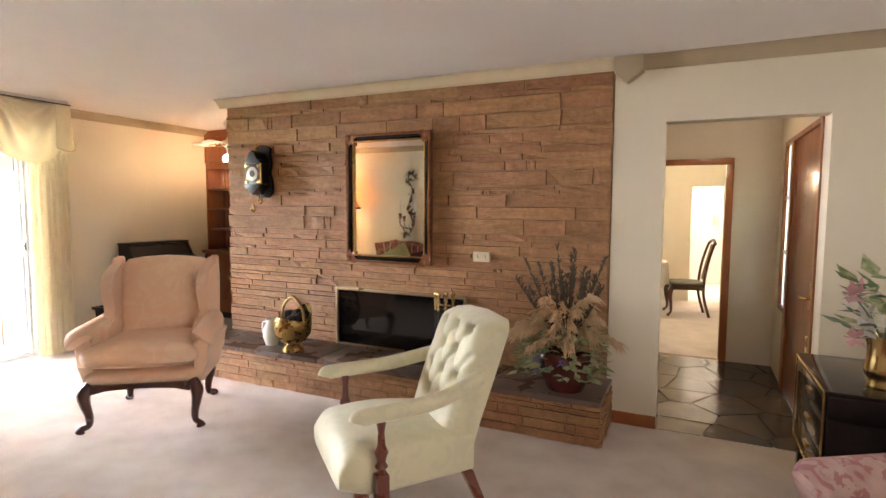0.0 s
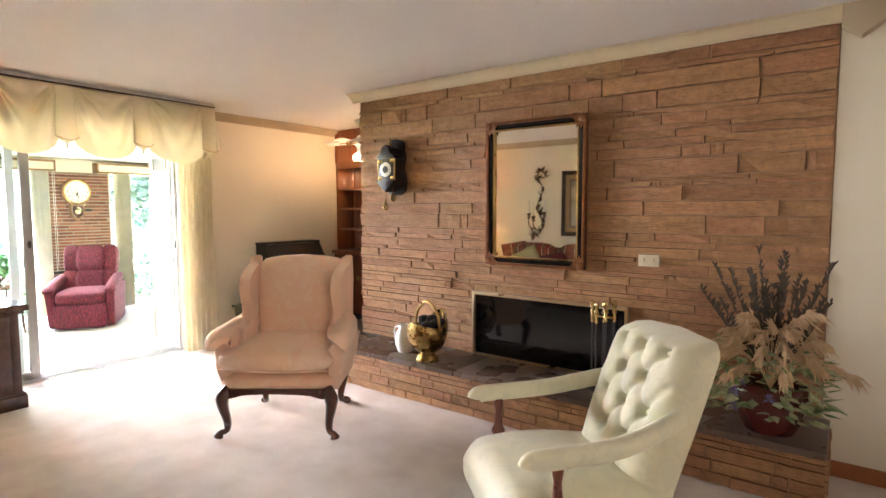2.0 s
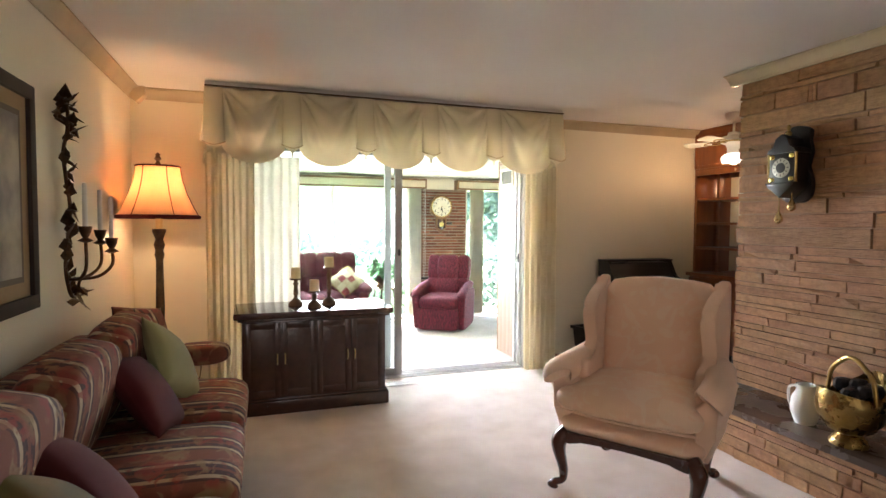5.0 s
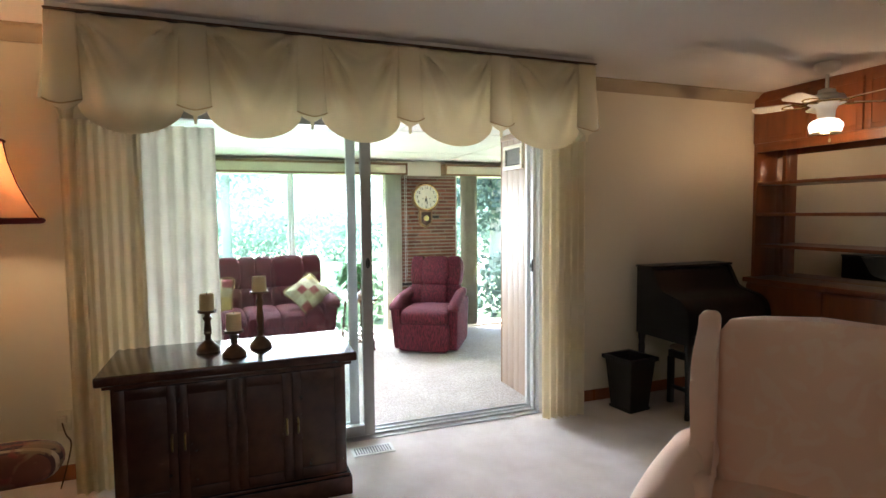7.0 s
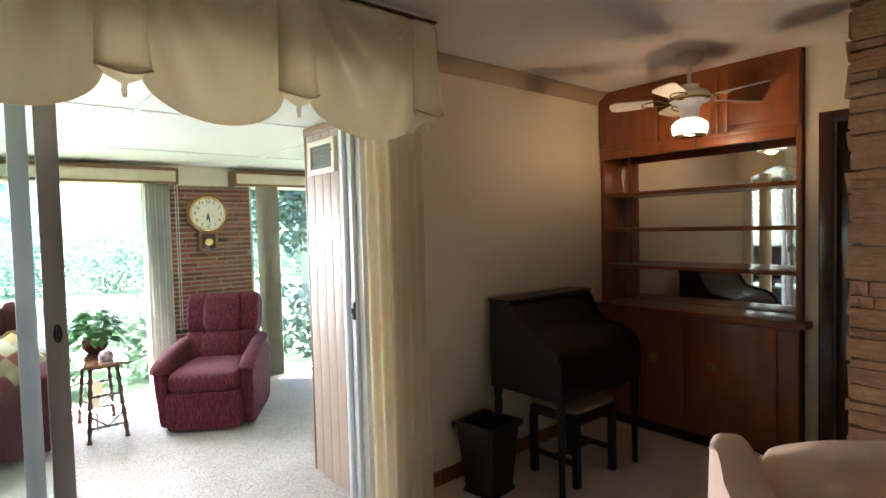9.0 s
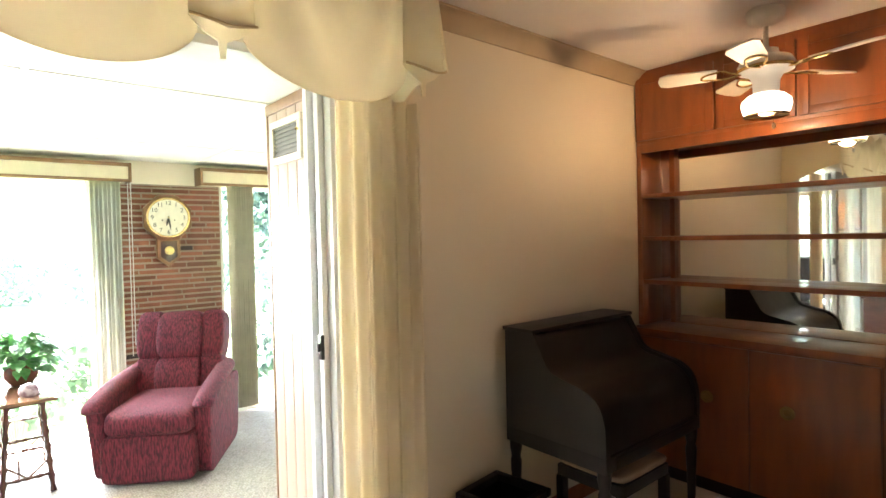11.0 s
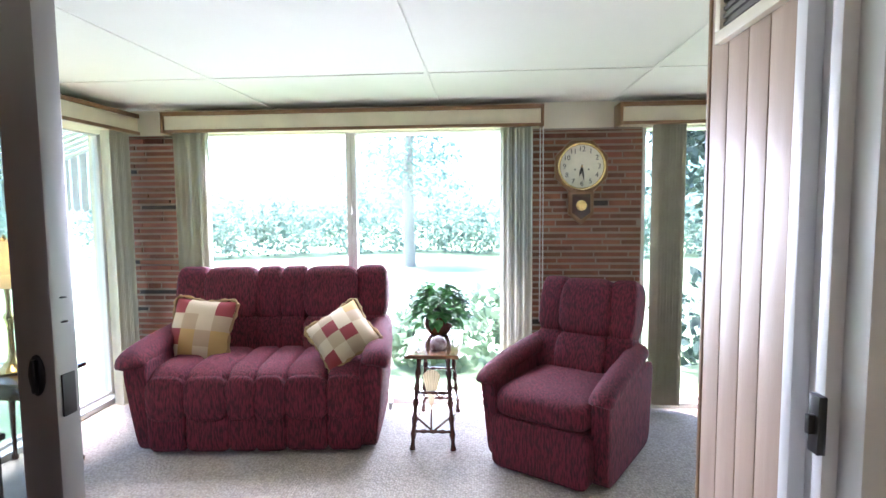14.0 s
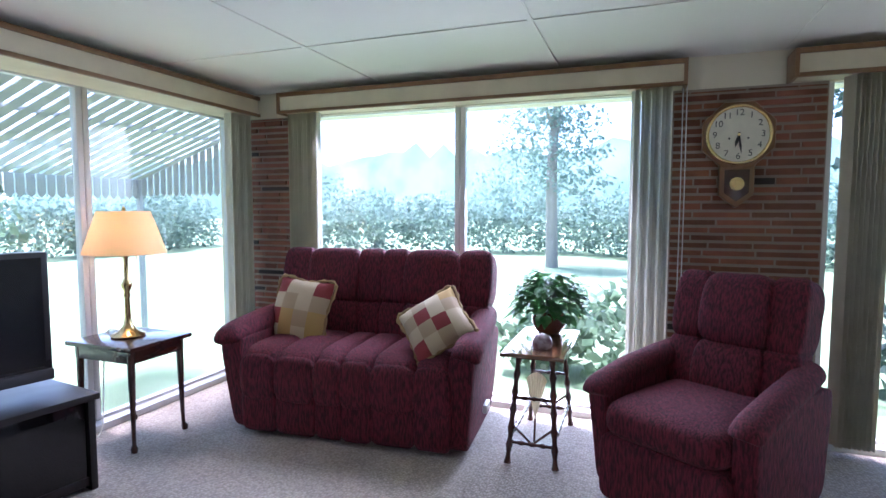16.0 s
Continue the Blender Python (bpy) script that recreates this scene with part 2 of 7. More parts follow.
# darker copy of the leaf colour: shade outside the far window, painted in
SHADED_LEAF = mat("shade_darkened_leaf", (0.045, 0.08, 0.065), 0.6, col2=(0.03, 0.055, 0.045), scale=2, through_light=0.3)
# bark lightened too, so trunks look as hazy as the far leaves
BARK = mat("tree_bark", (0.30, 0.27, 0.23), 0.9, fine=30, bump=1.0)
BLACK_PLASTIC = mat("black_plastic", (0.012, 0.012, 0.013), 0.3, scale=6)
SCREEN = mat("dark_screen_glass", (0.006, 0.006, 0.008), 0.12, scale=3, rough_vary=0.02)


PALE_METAL = mat("pale_painted_metal", (0.74, 0.74, 0.72), 0.4, 0.1, scale=8, stretch=(1, 1, 0.2))
SLIDER_METAL = mat("dull_bronze_aluminium", (0.34, 0.33, 0.32), 0.38, 0.6, scale=8, stretch=(1, 1, 0.2))


def looped(m, scale):
    """Rows of small carpet loops: close-set cells give the relief and darken the colour in the hollows between."""
    n, l, b = nodes_of(m)
    src = b.inputs["Base Color"].links[0].from_socket
    geo = n.new("ShaderNodeNewGeometry")
    vor = n.new("ShaderNodeTexVoronoi")
    vor.inputs["Scale"].default_value, vor.inputs["Randomness"].default_value = scale, 0.55
    l.new(geo.outputs["Position"], vor.inputs[0])
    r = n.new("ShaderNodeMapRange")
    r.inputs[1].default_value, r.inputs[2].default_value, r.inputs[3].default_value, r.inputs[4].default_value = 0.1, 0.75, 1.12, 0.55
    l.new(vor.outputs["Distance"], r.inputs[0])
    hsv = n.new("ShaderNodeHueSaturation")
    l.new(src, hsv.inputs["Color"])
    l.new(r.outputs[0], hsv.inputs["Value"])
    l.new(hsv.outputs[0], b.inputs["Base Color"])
    bp = n.new("ShaderNodeBump")
    bp.invert = True
    bp.inputs["Strength"].default_value, bp.inputs["Distance"].default_value = 0.9, 0.006
    l.new(vor.outputs["Distance"], bp.inputs["Height"])
    l.new(bp.outputs[0], b.inputs["Normal"])


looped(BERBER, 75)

# ---- geometry helpers ----
def box(bm, x0, y0, z0, x1, y1, z1, bevel=0.0, seg=2):
    res = bmesh.ops.create_cube(bm, size=1, matrix=Matrix.Translation(((x0 + x1) / 2, (y0 + y1) / 2, (z0 + z1) / 2)) @ Matrix.Diagonal((abs(x1 - x0), abs(y1 - y0), abs(z1 - z0), 1)))
    if bevel:
        es = list({e for v in res["verts"] for e in v.link_edges})
        bmesh.ops.bevel(bm, geom=es, offset=bevel, segments=seg, affect="EDGES", profile=0.6)
    return bm


def skin(bm, rings, close=True, caps=True):
    """Skins a row of rings of points, all with the same number of points."""
    vs = [[bm.verts.new(p) for p in r] for r in rings]
    n = len(vs[0])
    for a, b in zip(vs, vs[1:]):
        for i in range(n if close else n - 1):
            j = (i + 1) % n
            bm.faces.new((a[i], a[j], b[j], b[i]))
    if caps and close:
        bm.faces.new(vs[0][::-1])
        bm.faces.new(vs[-1])
    return bm


def lathe(bm, profile, at=(0, 0, 0), seg=20):
    rings = [[(at[0] + r * math.cos(2 * math.pi * k / seg), at[1] + r * math.sin(2 * math.pi * k / seg), at[2] + z) for k in range(seg)] for r, z in ((max(r, 0.0005), z) for r, z in profile)]
    return skin(bm, rings)


def tube(bm, pts, radii, seg=10, squash=1.0):
    pts = [Vector(p) for p in pts]
    if not hasattr(radii, "__len__"):
        radii = [radii] * len(pts)
    rings = []
    side = None
    for i, p in enumerate(pts):
        d = (pts[min(i + 1, len(pts) - 1)] - pts[max(i - 1, 0)]).normalized()
        ref = Vector((0, 0, 1)) if abs(d.z) < 0.9 else Vector((1, 0, 0))
        u = d.cross(ref).normalized() if side is None else (side - d * side.dot(d)).normalized()
        side = u
        w = u.cross(d)
        rings.append([p + (u * math.cos(a) + w * math.sin(a) * squash) * radii[i] for a in (2 * math.pi * k / seg for k in range(seg))])
    return skin(bm, rings)


def curve_pts(pts, n=8):
    """A smooth line through some points."""
    pts = [Vector(p) for p in pts]
    out = []
    for i in range(len(pts) - 1):
        a, b, c, d = pts[max(i - 1, 0)], pts[i], pts[i + 1], pts[min(i + 2, len(pts) - 1)]
        for k in range(n):
            t = k / n
            out.append(0.5 * ((2 * b) + (c - a) * t + (2 * a - 5 * b + 4 * c - d) * t * t + (3 * b - a - 3 * c + d) * t ** 3))
    return out + [pts[-1]]


def cushion(bm, centre, size, power=4.0, m=None, nu=28, nv=14, dent=None, vert=(0.55, 0.8)):
    """A stuffed block: a rounded cushion shape with soft edges; smaller vert makes its sides straighter."""
    sx, sy, sz = (s / 2 for s in size)
    sg = lambda v, e: math.copysign(abs(v) ** e, v)
    e = 2.0 / power
    rings = []
    for j in range(nv + 1):
        v = -math.pi / 2 + math.pi * j / nv
        v = max(-math.pi / 2 + 0.02, min(math.pi / 2 - 0.02, v))
        ring = []
        for i in range(nu):
            u = 2 * math.pi * i / nu
            p = Vector((sx * sg(math.cos(v), vert[0]) * sg(math.cos(u), e), sy * sg(math.cos(v), vert[0]) * sg(math.sin(u), e), sz * sg(math.sin(v), vert[1])))
            if dent:
                p = dent(p)
            p = (m @ p) if m else p
            ring.append(p + Vector(centre))
        rings.append(ring)
    return skin(bm, rings)


def slab(bm, outline, axis, lo, hi, bevel=0.0, seg=2):
    """An outline in a plane, given thickness along an axis."""
    def at(p, h):
        return {"x": (h, p[0], p[1]), "y": (p[0], h, p[1]), "z": (p[0], p[1], h)}[axis]
    a = [bm.verts.new(at(p, lo)) for p in outline]
    b = [bm.verts.new(at(p, hi)) for p in outline]
    fs = [bm.faces.new(a), bm.faces.new(b)]
    n = len(a)
    fs += [bm.faces.new((a[i], a[(i + 1) % n], b[(i + 1) % n], b[i])) for i in range(n)]
    if bevel:
        es = list({e for f in fs[:2] for e in f.edges})
        bmesh.ops.bevel(bm, geom=es, offset=bevel, segments=seg, affect="EDGES", profile=0.5)
    return bm


def finish(name, bm, material, smooth=40):
    bmesh.ops.recalc_face_normals(bm, faces=bm.faces)
    me = bpy.data.meshes.new(name)
    bm.to_mesh(me)
    bm.free()
    me.materials.append(material)
    if smooth:
        me.polygons.foreach_set("use_smooth", [True] * len(me.polygons))
        me.set_sharp_from_angle(angle=radians(smooth))
    return me


def part(name, bm, material, parent=None, label="", smooth=40, m=None):
    ob = new(name, finish(name, bm, material, smooth))
    ob.parent = parent
    if m is not None:
        ob.matrix_local = m
    if label:
        ob["label"] = label
    return ob


def thing(name, label, category, m=None, group=""):
    ob = new(name)
    ob.empty_display_size = 0.1
    if m is not None:
        ob.matrix_world = m
    return tagged(ob, label, category, group)


def structure(name, bm, material, label="", smooth=30):
    return tagged(part(name, bm, material, None, "", smooth), label, name.split("_")[0], kind="structure")


B = bmesh.new

# ---- the house: floors, walls, ceilings ----
XC, XW, YF, YS, CEIL, SCEIL = -6.29, -9.23, 4.585, 0.42, 2.47, 2.12

bm = B()
box(bm, -6.29, 0.1, -0.12, 2.1, 4.62, 0.0)
box(bm, -6.29, 4.62, -0.12, -1.2, 6.5, 0.0)
structure("floor_living", bm, CARPET, "cream cut-pile carpet in the living room")
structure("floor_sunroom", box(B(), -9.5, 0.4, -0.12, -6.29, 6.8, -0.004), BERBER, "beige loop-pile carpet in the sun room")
structure("floor_dining", box(B(), -3.4, 6.66, -0.12, 0.6, 10.25, -0.002), CARPET, "cream carpet in the dining room")
structure("floor_kitchen", box(B(), -3.4, 10.25, -0.12, 0.6, 12.6, 0.0), WHITE, "pale kitchen floor")
structure("floor_foyer", box(B(), -1.2, 4.62, -0.12, 0.4, 6.66, -0.012), GROUT, "grouted bed of the flagstone foyer floor")

structure("ceiling_living", box(B(), -6.45, 0.1, CEIL, 2.1, 6.8, CEIL + 0.12), CEILING, "off-white plaster ceiling of the living room")
structure("ceiling_dining", box(B(), -3.4, 6.8, CEIL, 0.6, 12.6, CEIL + 0.12), CEILING, "white ceiling of the dining room")
bm = B()
box(bm, -9.5, 0.3, SCEIL, -6.45, 6.8, SCEIL + 0.2)
for x in (-8.336, -6.94):
    box(bm, x - 0.011, 0.4, SCEIL - 0.004, x + 0.011, 6.8, SCEIL + 0.01)
for k in range(5):
    y = 0.63 + 1.185 * k
    box(bm, -9.3, y - 0.011, SCEIL - 0.006, -6.45, y + 0.011, SCEIL + 0.01)
structure("ceiling_sunroom", bm, SUN_CEILING, "white panelled ceiling with batten joints")

# living room walls
structure("wall_south", box(B(), -6.45, 0.24, 0, 2.1, YS, CEIL), PAINT, "cream painted wall behind the sofa")
structure("wall_east", box(B(), 2.0, 0.42, 0, 2.15, 4.6, CEIL), PAINT, "cream painted wall")
bm = B()
box(bm, -6.45, YS, 0, XC, 1.15, CEIL)
box(bm, -6.45, 1.15, 2.115, XC, 3.885, CEIL)
box(bm, -6.45, 3.885, 0, XC, 6.8, CEIL)
structure("wall_west", bm, PAINT, "cream painted wall around the sliding door")
bm = B()
box(bm, -0.885, YF + 0.012, 0, -0.56, YF + 0.14, CEIL)
box(bm, -0.56, YF + 0.012, 2.045, 0.33, YF + 0.14, CEIL)
box(bm, 0.33, YF + 0.012, 0, 2.1, YF + 0.14, CEIL)
structure("wall_north", bm, PAINT, "cream painted wall with the opening to the foyer")
# foyer
bm = B()
box(bm, -1.2, YF + 0.14, 0, -1.06, 6.6, CEIL)
structure("wall_foyer_west", bm, FOYER_PAINT, "cream foyer wall")
bm = B()
box(bm, -1.2, 6.6, 0, -0.72, 6.72, CEIL)
box(bm, -0.72, 6.6, 1.91, -0.1, 6.72, CEIL)
box(bm, -0.1, 6.6, 0, 0.5, 6.72, CEIL)
structure("wall_foyer_north", bm, FOYER_PAINT, "cream foyer wall with the dining room doorway")
bm = B()
box(bm, 0.33, YF + 0.14, 0, 0.47, 4.8, CEIL)
box(bm, 0.33, 4.8, 2.05, 0.47, 6.3, CEIL)
box(bm, 0.33, 6.3, 0, 0.47, 6.6, CEIL)
box(bm, 0.33, 5.98, 0, 0.47, 6.3, 0.62)
structure("wall_foyer_east", bm, FOYER_PAINT, "cream foyer wall around the front door")
# dining room and kitchen
bm = B()
box(bm, -3.4, 10.2, 0, -0.42, 10.3, CEIL)
box(bm, -0.42, 10.2, 1.82, 0.03, 10.3, CEIL)
box(bm, 0.03, 10.2, 0, 0.6, 10.3, CEIL)
structure("wall_dining_north", bm, PAINT, "cream dining room wall with a doorway")
bm = B()
box(bm, 0.5, 6.72, 0, 0.6, 12.6, CEIL)
structure("wall_dining_east", bm, PAINT, "cream dining room wall")
structure("wall_dining_west", box(B(), -3.5, 6.72, 0, -3.4, 12.6, CEIL), PAINT, "cream dining room wall")
structure("wall_kitchen_north", box(B(), -3.4, 12.5, 0, 0.6, 12.6, CEIL), WHITE, "white kitchen wall")
# hall behind the fireplace
bm = B()
box(bm, -6.29, 6.62, 0, -4.9, 6.75, CEIL)
box(bm, -4.94, 6.02, 0, -4.80, 6.62, CEIL)
box(bm, -4.80, 6.02, 2.02, -4.02, 6.15, CEIL)
box(bm, -4.02, 6.02, 0, -1.2, 6.15, CEIL)
structure("wall_hall_north", bm, PAINT, "cream hall wall")
structure("wall_hall_south", box(B(), -4.36, 4.72, 0, -1.06, 4.9, CEIL), PAINT, "cream hall wall behind the chimney breast")

# sun room walls
bm = B()
box(bm, -9.45, 0.42, 0, XW, 0.62, SCEIL)
box(bm, -9.45, 0.62, 1.94, XW, 6.8, SCEIL)
structure("wall_sunroom_west", bm, PAINT, "white wall over the sun room windows")
structure("wall_sunroom_south_head", box(B(), XW, 0.42, 1.98, -6.45, 0.56, SCEIL), PAINT, "white wall over the side window")
structure("wall_sunroom_north", box(B(), -9.45, 6.6, 0, -6.45, 6.8, SCEIL), PAINT, "plain sun room wall")
bm = B()
box(bm, -6.60, 3.937, 0, -6.45, 6.6, SCEIL)
structure("wall_sunroom_east", bm, PAINT, "plain wall")
structure("wall_outside_west", box(B(), -6.6, 0.24, 0, -6.452, 1.15, 2.3), PANELLING, "panelled outer face")

# crown mouldings
def crown(name, a, b, inward, material, z=CEIL, h=0.085, d=0.075, label="painted crown moulding"):
    a, b, n = Vector(a), Vector(b), Vector(inward)
    prof = [(0, -h), (0.012, -h), (0.016, -h * 0.8), (d * 0.35, -h * 0.62), (d * 0.6, -h * 0.3), (d * 0.85, -h * 0.16), (d, -h * 0.14), (d, -0.002), (0, -0.002)]
    rings = [[p + n * u + Vector((0, 0, z + v)) for u, v in prof] for p in (a, b)]
    structure(name, skin(B(), rings), material, label, 25)


crown("trim_crown_west", (XC, YS, 0), (XC, 6.2, 0), (1, 0, 0), CROWN, label="tan painted crown moulding")
crown("trim_crown_south", (-6.29, YS, 0), (2.0, YS, 0), (0, 1, 0), CROWN, label="tan painted crown moulding")
crown("trim_crown_chimney", (-4.47, YF, 0), (-0.885, YF, 0), (0, -1, 0), CROWN_LIGHT, h=0.075, d=0.085, label="cream crown moulding over the stone wall")
crown("trim_crown_north", (-0.72, YF + 0.012, 0), (2.0, YF + 0.012, 0), (0, -1, 0), CROWN, label="tan painted crown moulding")
crown("trim_crown_dining", (-3.4, 10.2, 0), (0.6, 10.2, 0), (0, -1, 0), CROWN_LIGHT)
# scroll bracket that ends the moulding beside the stone
slab(bm := B(), [(-0.885, CEIL), (-0.70, CEIL), (-0.70, 2.37), (-0.735, 2.345), (-0.80, 2.30), (-0.865, 2.345), (-0.885, 2.37)], "y", YF - 0.085, YF + 0.012, 0.01)
structure("trim_bracket", bm, CROWN, "tan scroll bracket at the end of the moulding")
slab(bm := B(), [(YS, CEIL), (YS + 0.12, CEIL), (YS + 0.12, 2.40), (YS + 0.06, 2.34), (YS, 2.40)], "x", XC, XC + 0.1, 0.008)
structure("trim_corner_bracket", bm, CROWN, "tan corner bracket")

# skirtings
for k, (x0, y0, x1, y1) in enumerate(((-0.885, YF - 0.004, -0.56, YF + 0.01), (XC + 0.001, 4.1, XC + 0.016, 6.15), (XC + 0.001, 0.43, XC + 0.016, 1.1), (-6.27, YS + 0.001, 2.0, YS + 0.016), (0.62, YF - 0.004, 2.0, YF + 0.01))):
    structure("baseboard_%d" % (k + 1), box(B(), x0, y0, 0, x1, y1, 0.085, 0.003), RED_WOOD, "low reddish wooden baseboard")

# ---- sliding door, windows, curtains ----
def pane(name, parent, bm, label=""):
    ob = part(name, bm, GLASS, parent, label)
    ob.visible_shadow = False
    return ob


def framed_pane(parent, axis, at, a0, a1, z0, z1, w=0.05, d=0.04, material=None, name="sash"):
    """A metal sash with its pane, in a wall across the given axis."""
    material = material or ALUMINIUM
    def bx(p0, p1, q0, q1, t, bm):
        if axis == "x":
            return box(bm, at - t, p0, q0, at + t, p1, q1, 0.004 if t > 0.01 else 0)
        return box(bm, p0, at - t, q0, p1, at + t, q1, 0.004 if t > 0.01 else 0)
    bm = B()
    bx(a0, a0 + w, z0, z1, d / 2, bm)
    bx(a1 - w, a1, z0, z1, d / 2, bm)
    bx(a0 + w, a1 - w, z0, z0 + w, d / 2 - 0.002, bm)
    bx(a0 + w, a1 - w, z1 - w, z1, d / 2 - 0.002, bm)
    s = part(name, bm, material, parent)
    pane("pane", s, bx(a0 + w - 0.005, a1 - w + 0.005, z0 + w - 0.005, z1 - w + 0.005, 0.003, B()))
    return s


sd = tagged(new("door_1"), "aluminium sliding glass door, slid half open to the sun room", "door", kind="structure")
bm = B()
box(bm, -6.40, 1.15, 0.0, -6.22, 1.19, 2.115, 0.004)
box(bm, -6.40, 3.83, 0.0, -6.20, 3.885, 2.115, 0.004)
box(bm, -6.40, 1.19, 2.085, -6.20, 3.83, 2.115, 0.004)
box(bm, -6.36, 3.802, 0.022, -6.33, 3.83, 2.085, 0.003)
box(bm, -6.275, 3.806, 0.022, -6.25, 3.83, 2.085, 0.003)
part("door_frame", bm, PALE_METAL, sd)
bm = B()
box(bm, -6.40, 1.19, -0.004, -6.20, 3.83, 0.008, 0.003)
for x in (-6.37, -6.31, -6.25):
    box(bm, x - 0.004, 1.19, 0.008, x + 0.004, 3.83, 0.022)
part("track", bm, ALUMINIUM, sd, "grooved metal floor track")
framed_pane(sd, "x", -6.34, 1.19, 2.53, 0.022, 2.085, 0.06, 0.035, name="fixed_panel")
slider = framed_pane(sd, "x", -6.25, 1.29, 2.612, 0.022, 2.085, 0.066, 0.05, SLIDER_METAL, "sliding_panel")
bm = B()
slab(bm, [(2.582 + 0.014 * math.cos(q * math.pi / 8), 1.153 + 0.034 * math.sin(q * math.pi / 8)) for q in range(16)], "x", -6.226, -6.222, 0.001)
box(bm, -6.224, 2.578, 1.125, -6.214, 2.586, 1.18, 0.003)
part("latch", bm, BLACK_PLASTIC, slider, "small black oval door latch")
bm = B()
box(bm, -6.264, 2.610, 1.08, -6.236, 2.6145, 1.15, 0.001)
for z in (1.235, 1.275):
    lathe(bm, [(0, 0), (0.007, 0), (0.006, 0.002), (0, 0.003)], (-6.25, 2.612, z), 10)
part("strike_plate", bm, BLACK_PLASTIC, slider)
bm = B()
box(bm, -6.27, 3.795, 1.04, -6.245, 3.808, 1.13, 0.002)
box(bm, -6.262, 3.785, 1.07, -6.252, 3.797, 1.10, 0.002)
part("keeper", bm, BLACK_PLASTIC, sd)


def window(name, label, axis, at, spans, z0, z1, material=None, w_=0.034):
    w = tagged(new(name), label, "window", kind="structure")
    for a0, a1 in spans:
        framed_pane(w, axis, at, a0, a1, z0, z1, w_, 0.05, material or PALE_METAL)
    return w


window("window_1", "large aluminium picture window with two panes", "x", -9.29, ((1.06, 2.358), (2.362, 3.66)), 0.02, 1.97)
window("window_2", "aluminium sliding window beside the brick pier", "x", -9.29, ((4.385, 5.498), (5.502, 6.6)), 0.02, 1.97)
window("window_3", "aluminium side window onto the lattice awning", "y", 0.50, ((-9.22, -8.062), (-8.058, -6.62)), 0.02, 1.98)
structure("trim_sill_west", box(B(), -9.36, 0.62, -0.02, -9.2, 6.6, 0.035, 0.006), WHITE, "white sill rail under the windows")
structure("trim_sill_south", box(B(), -9.2, 0.44, -0.02, -6.6, 0.60, 0.035, 0.006), ALUMINIUM, "metal sill rail under the side window")
structure("trim_post_corner", box(B(), -6.62, 0.42, 0, -6.452, 0.56, 2.1), ALUMINIUM, "metal corner post")


def pleats(bm, a, b, z0, z1, n, depth, thick=0.006, seed=1, flare=0.0, gather=0.0):
    """A hanging cloth with pleats between two points of the plan."""
    rnd = random.Random(seed)
    a, b = Vector((*a, 0)), Vector((*b, 0))
    d = (b - a).normalized()
    nrm = Vector((-d.y, d.x, 0))
    k = n * 10
    ph = [rnd.uniform(-0.5, 0.5) for _ in range(n + 2)]
    am = [rnd.uniform(0.65, 1.2) for _ in range(n + 2)]
    rows = []
    nz = 14
    for j in range(nz + 1):
        f = j / nz
        z = z0 + (z1 - z0) * f
        row = []
        for i in range(k + 1):
            s = i / k
            q = s * n
            c = int(q)
            amp = depth * (am[c] + (am[c + 1] - am[c]) * (q - c)) * (1 + flare * (1 - f))
            off = amp * math.sin(2 * math.pi * q + ph[c] * 0.6 + 0.5 * math.sin(3 * f + c))
            ss = s + gather * math.sin(math.pi * s * 2) * (1 - f) * 0.03
            row.append(a.lerp(b, ss) + nrm * off + Vector((0, 0, z)))
        rows.append(row)
    ring = [r + [p + nrm * thick for p in reversed(r)] for r in rows]
    return skin(bm, ring)


for nm, a, b, n, dep, mt, lab, sd_ in (
        ("curtain", (-6.03, 0.98), (-6.05, 1.34), 7, 0.017, CURTAIN, "cream pleated drape hanging to the carpet", 3),
        ("sheer_curtain", (-6.10, 1.32), (-6.14, 1.70), 5, 0.020, None, "pale sheer curtain behind the drape", 5),
        ("curtain", (-6.05, 3.77), (-6.03, 4.10), 6, 0.019, CURTAIN, "cream pleated drape hanging to the carpet", 8)):
    if mt is None:
        mt = mat("sheer_voile", (0.88, 0.86, 0.78), 0.9, scale=6, fine=300, bump=0.2, through_light=0.55)
    c = thing(nm, lab, "curtain")
    part("cloth", pleats(B(), a, b, 0.015, 1.96, n, dep, seed=sd_, flare=0.15, gather=1.0), mt, c, smooth=60)

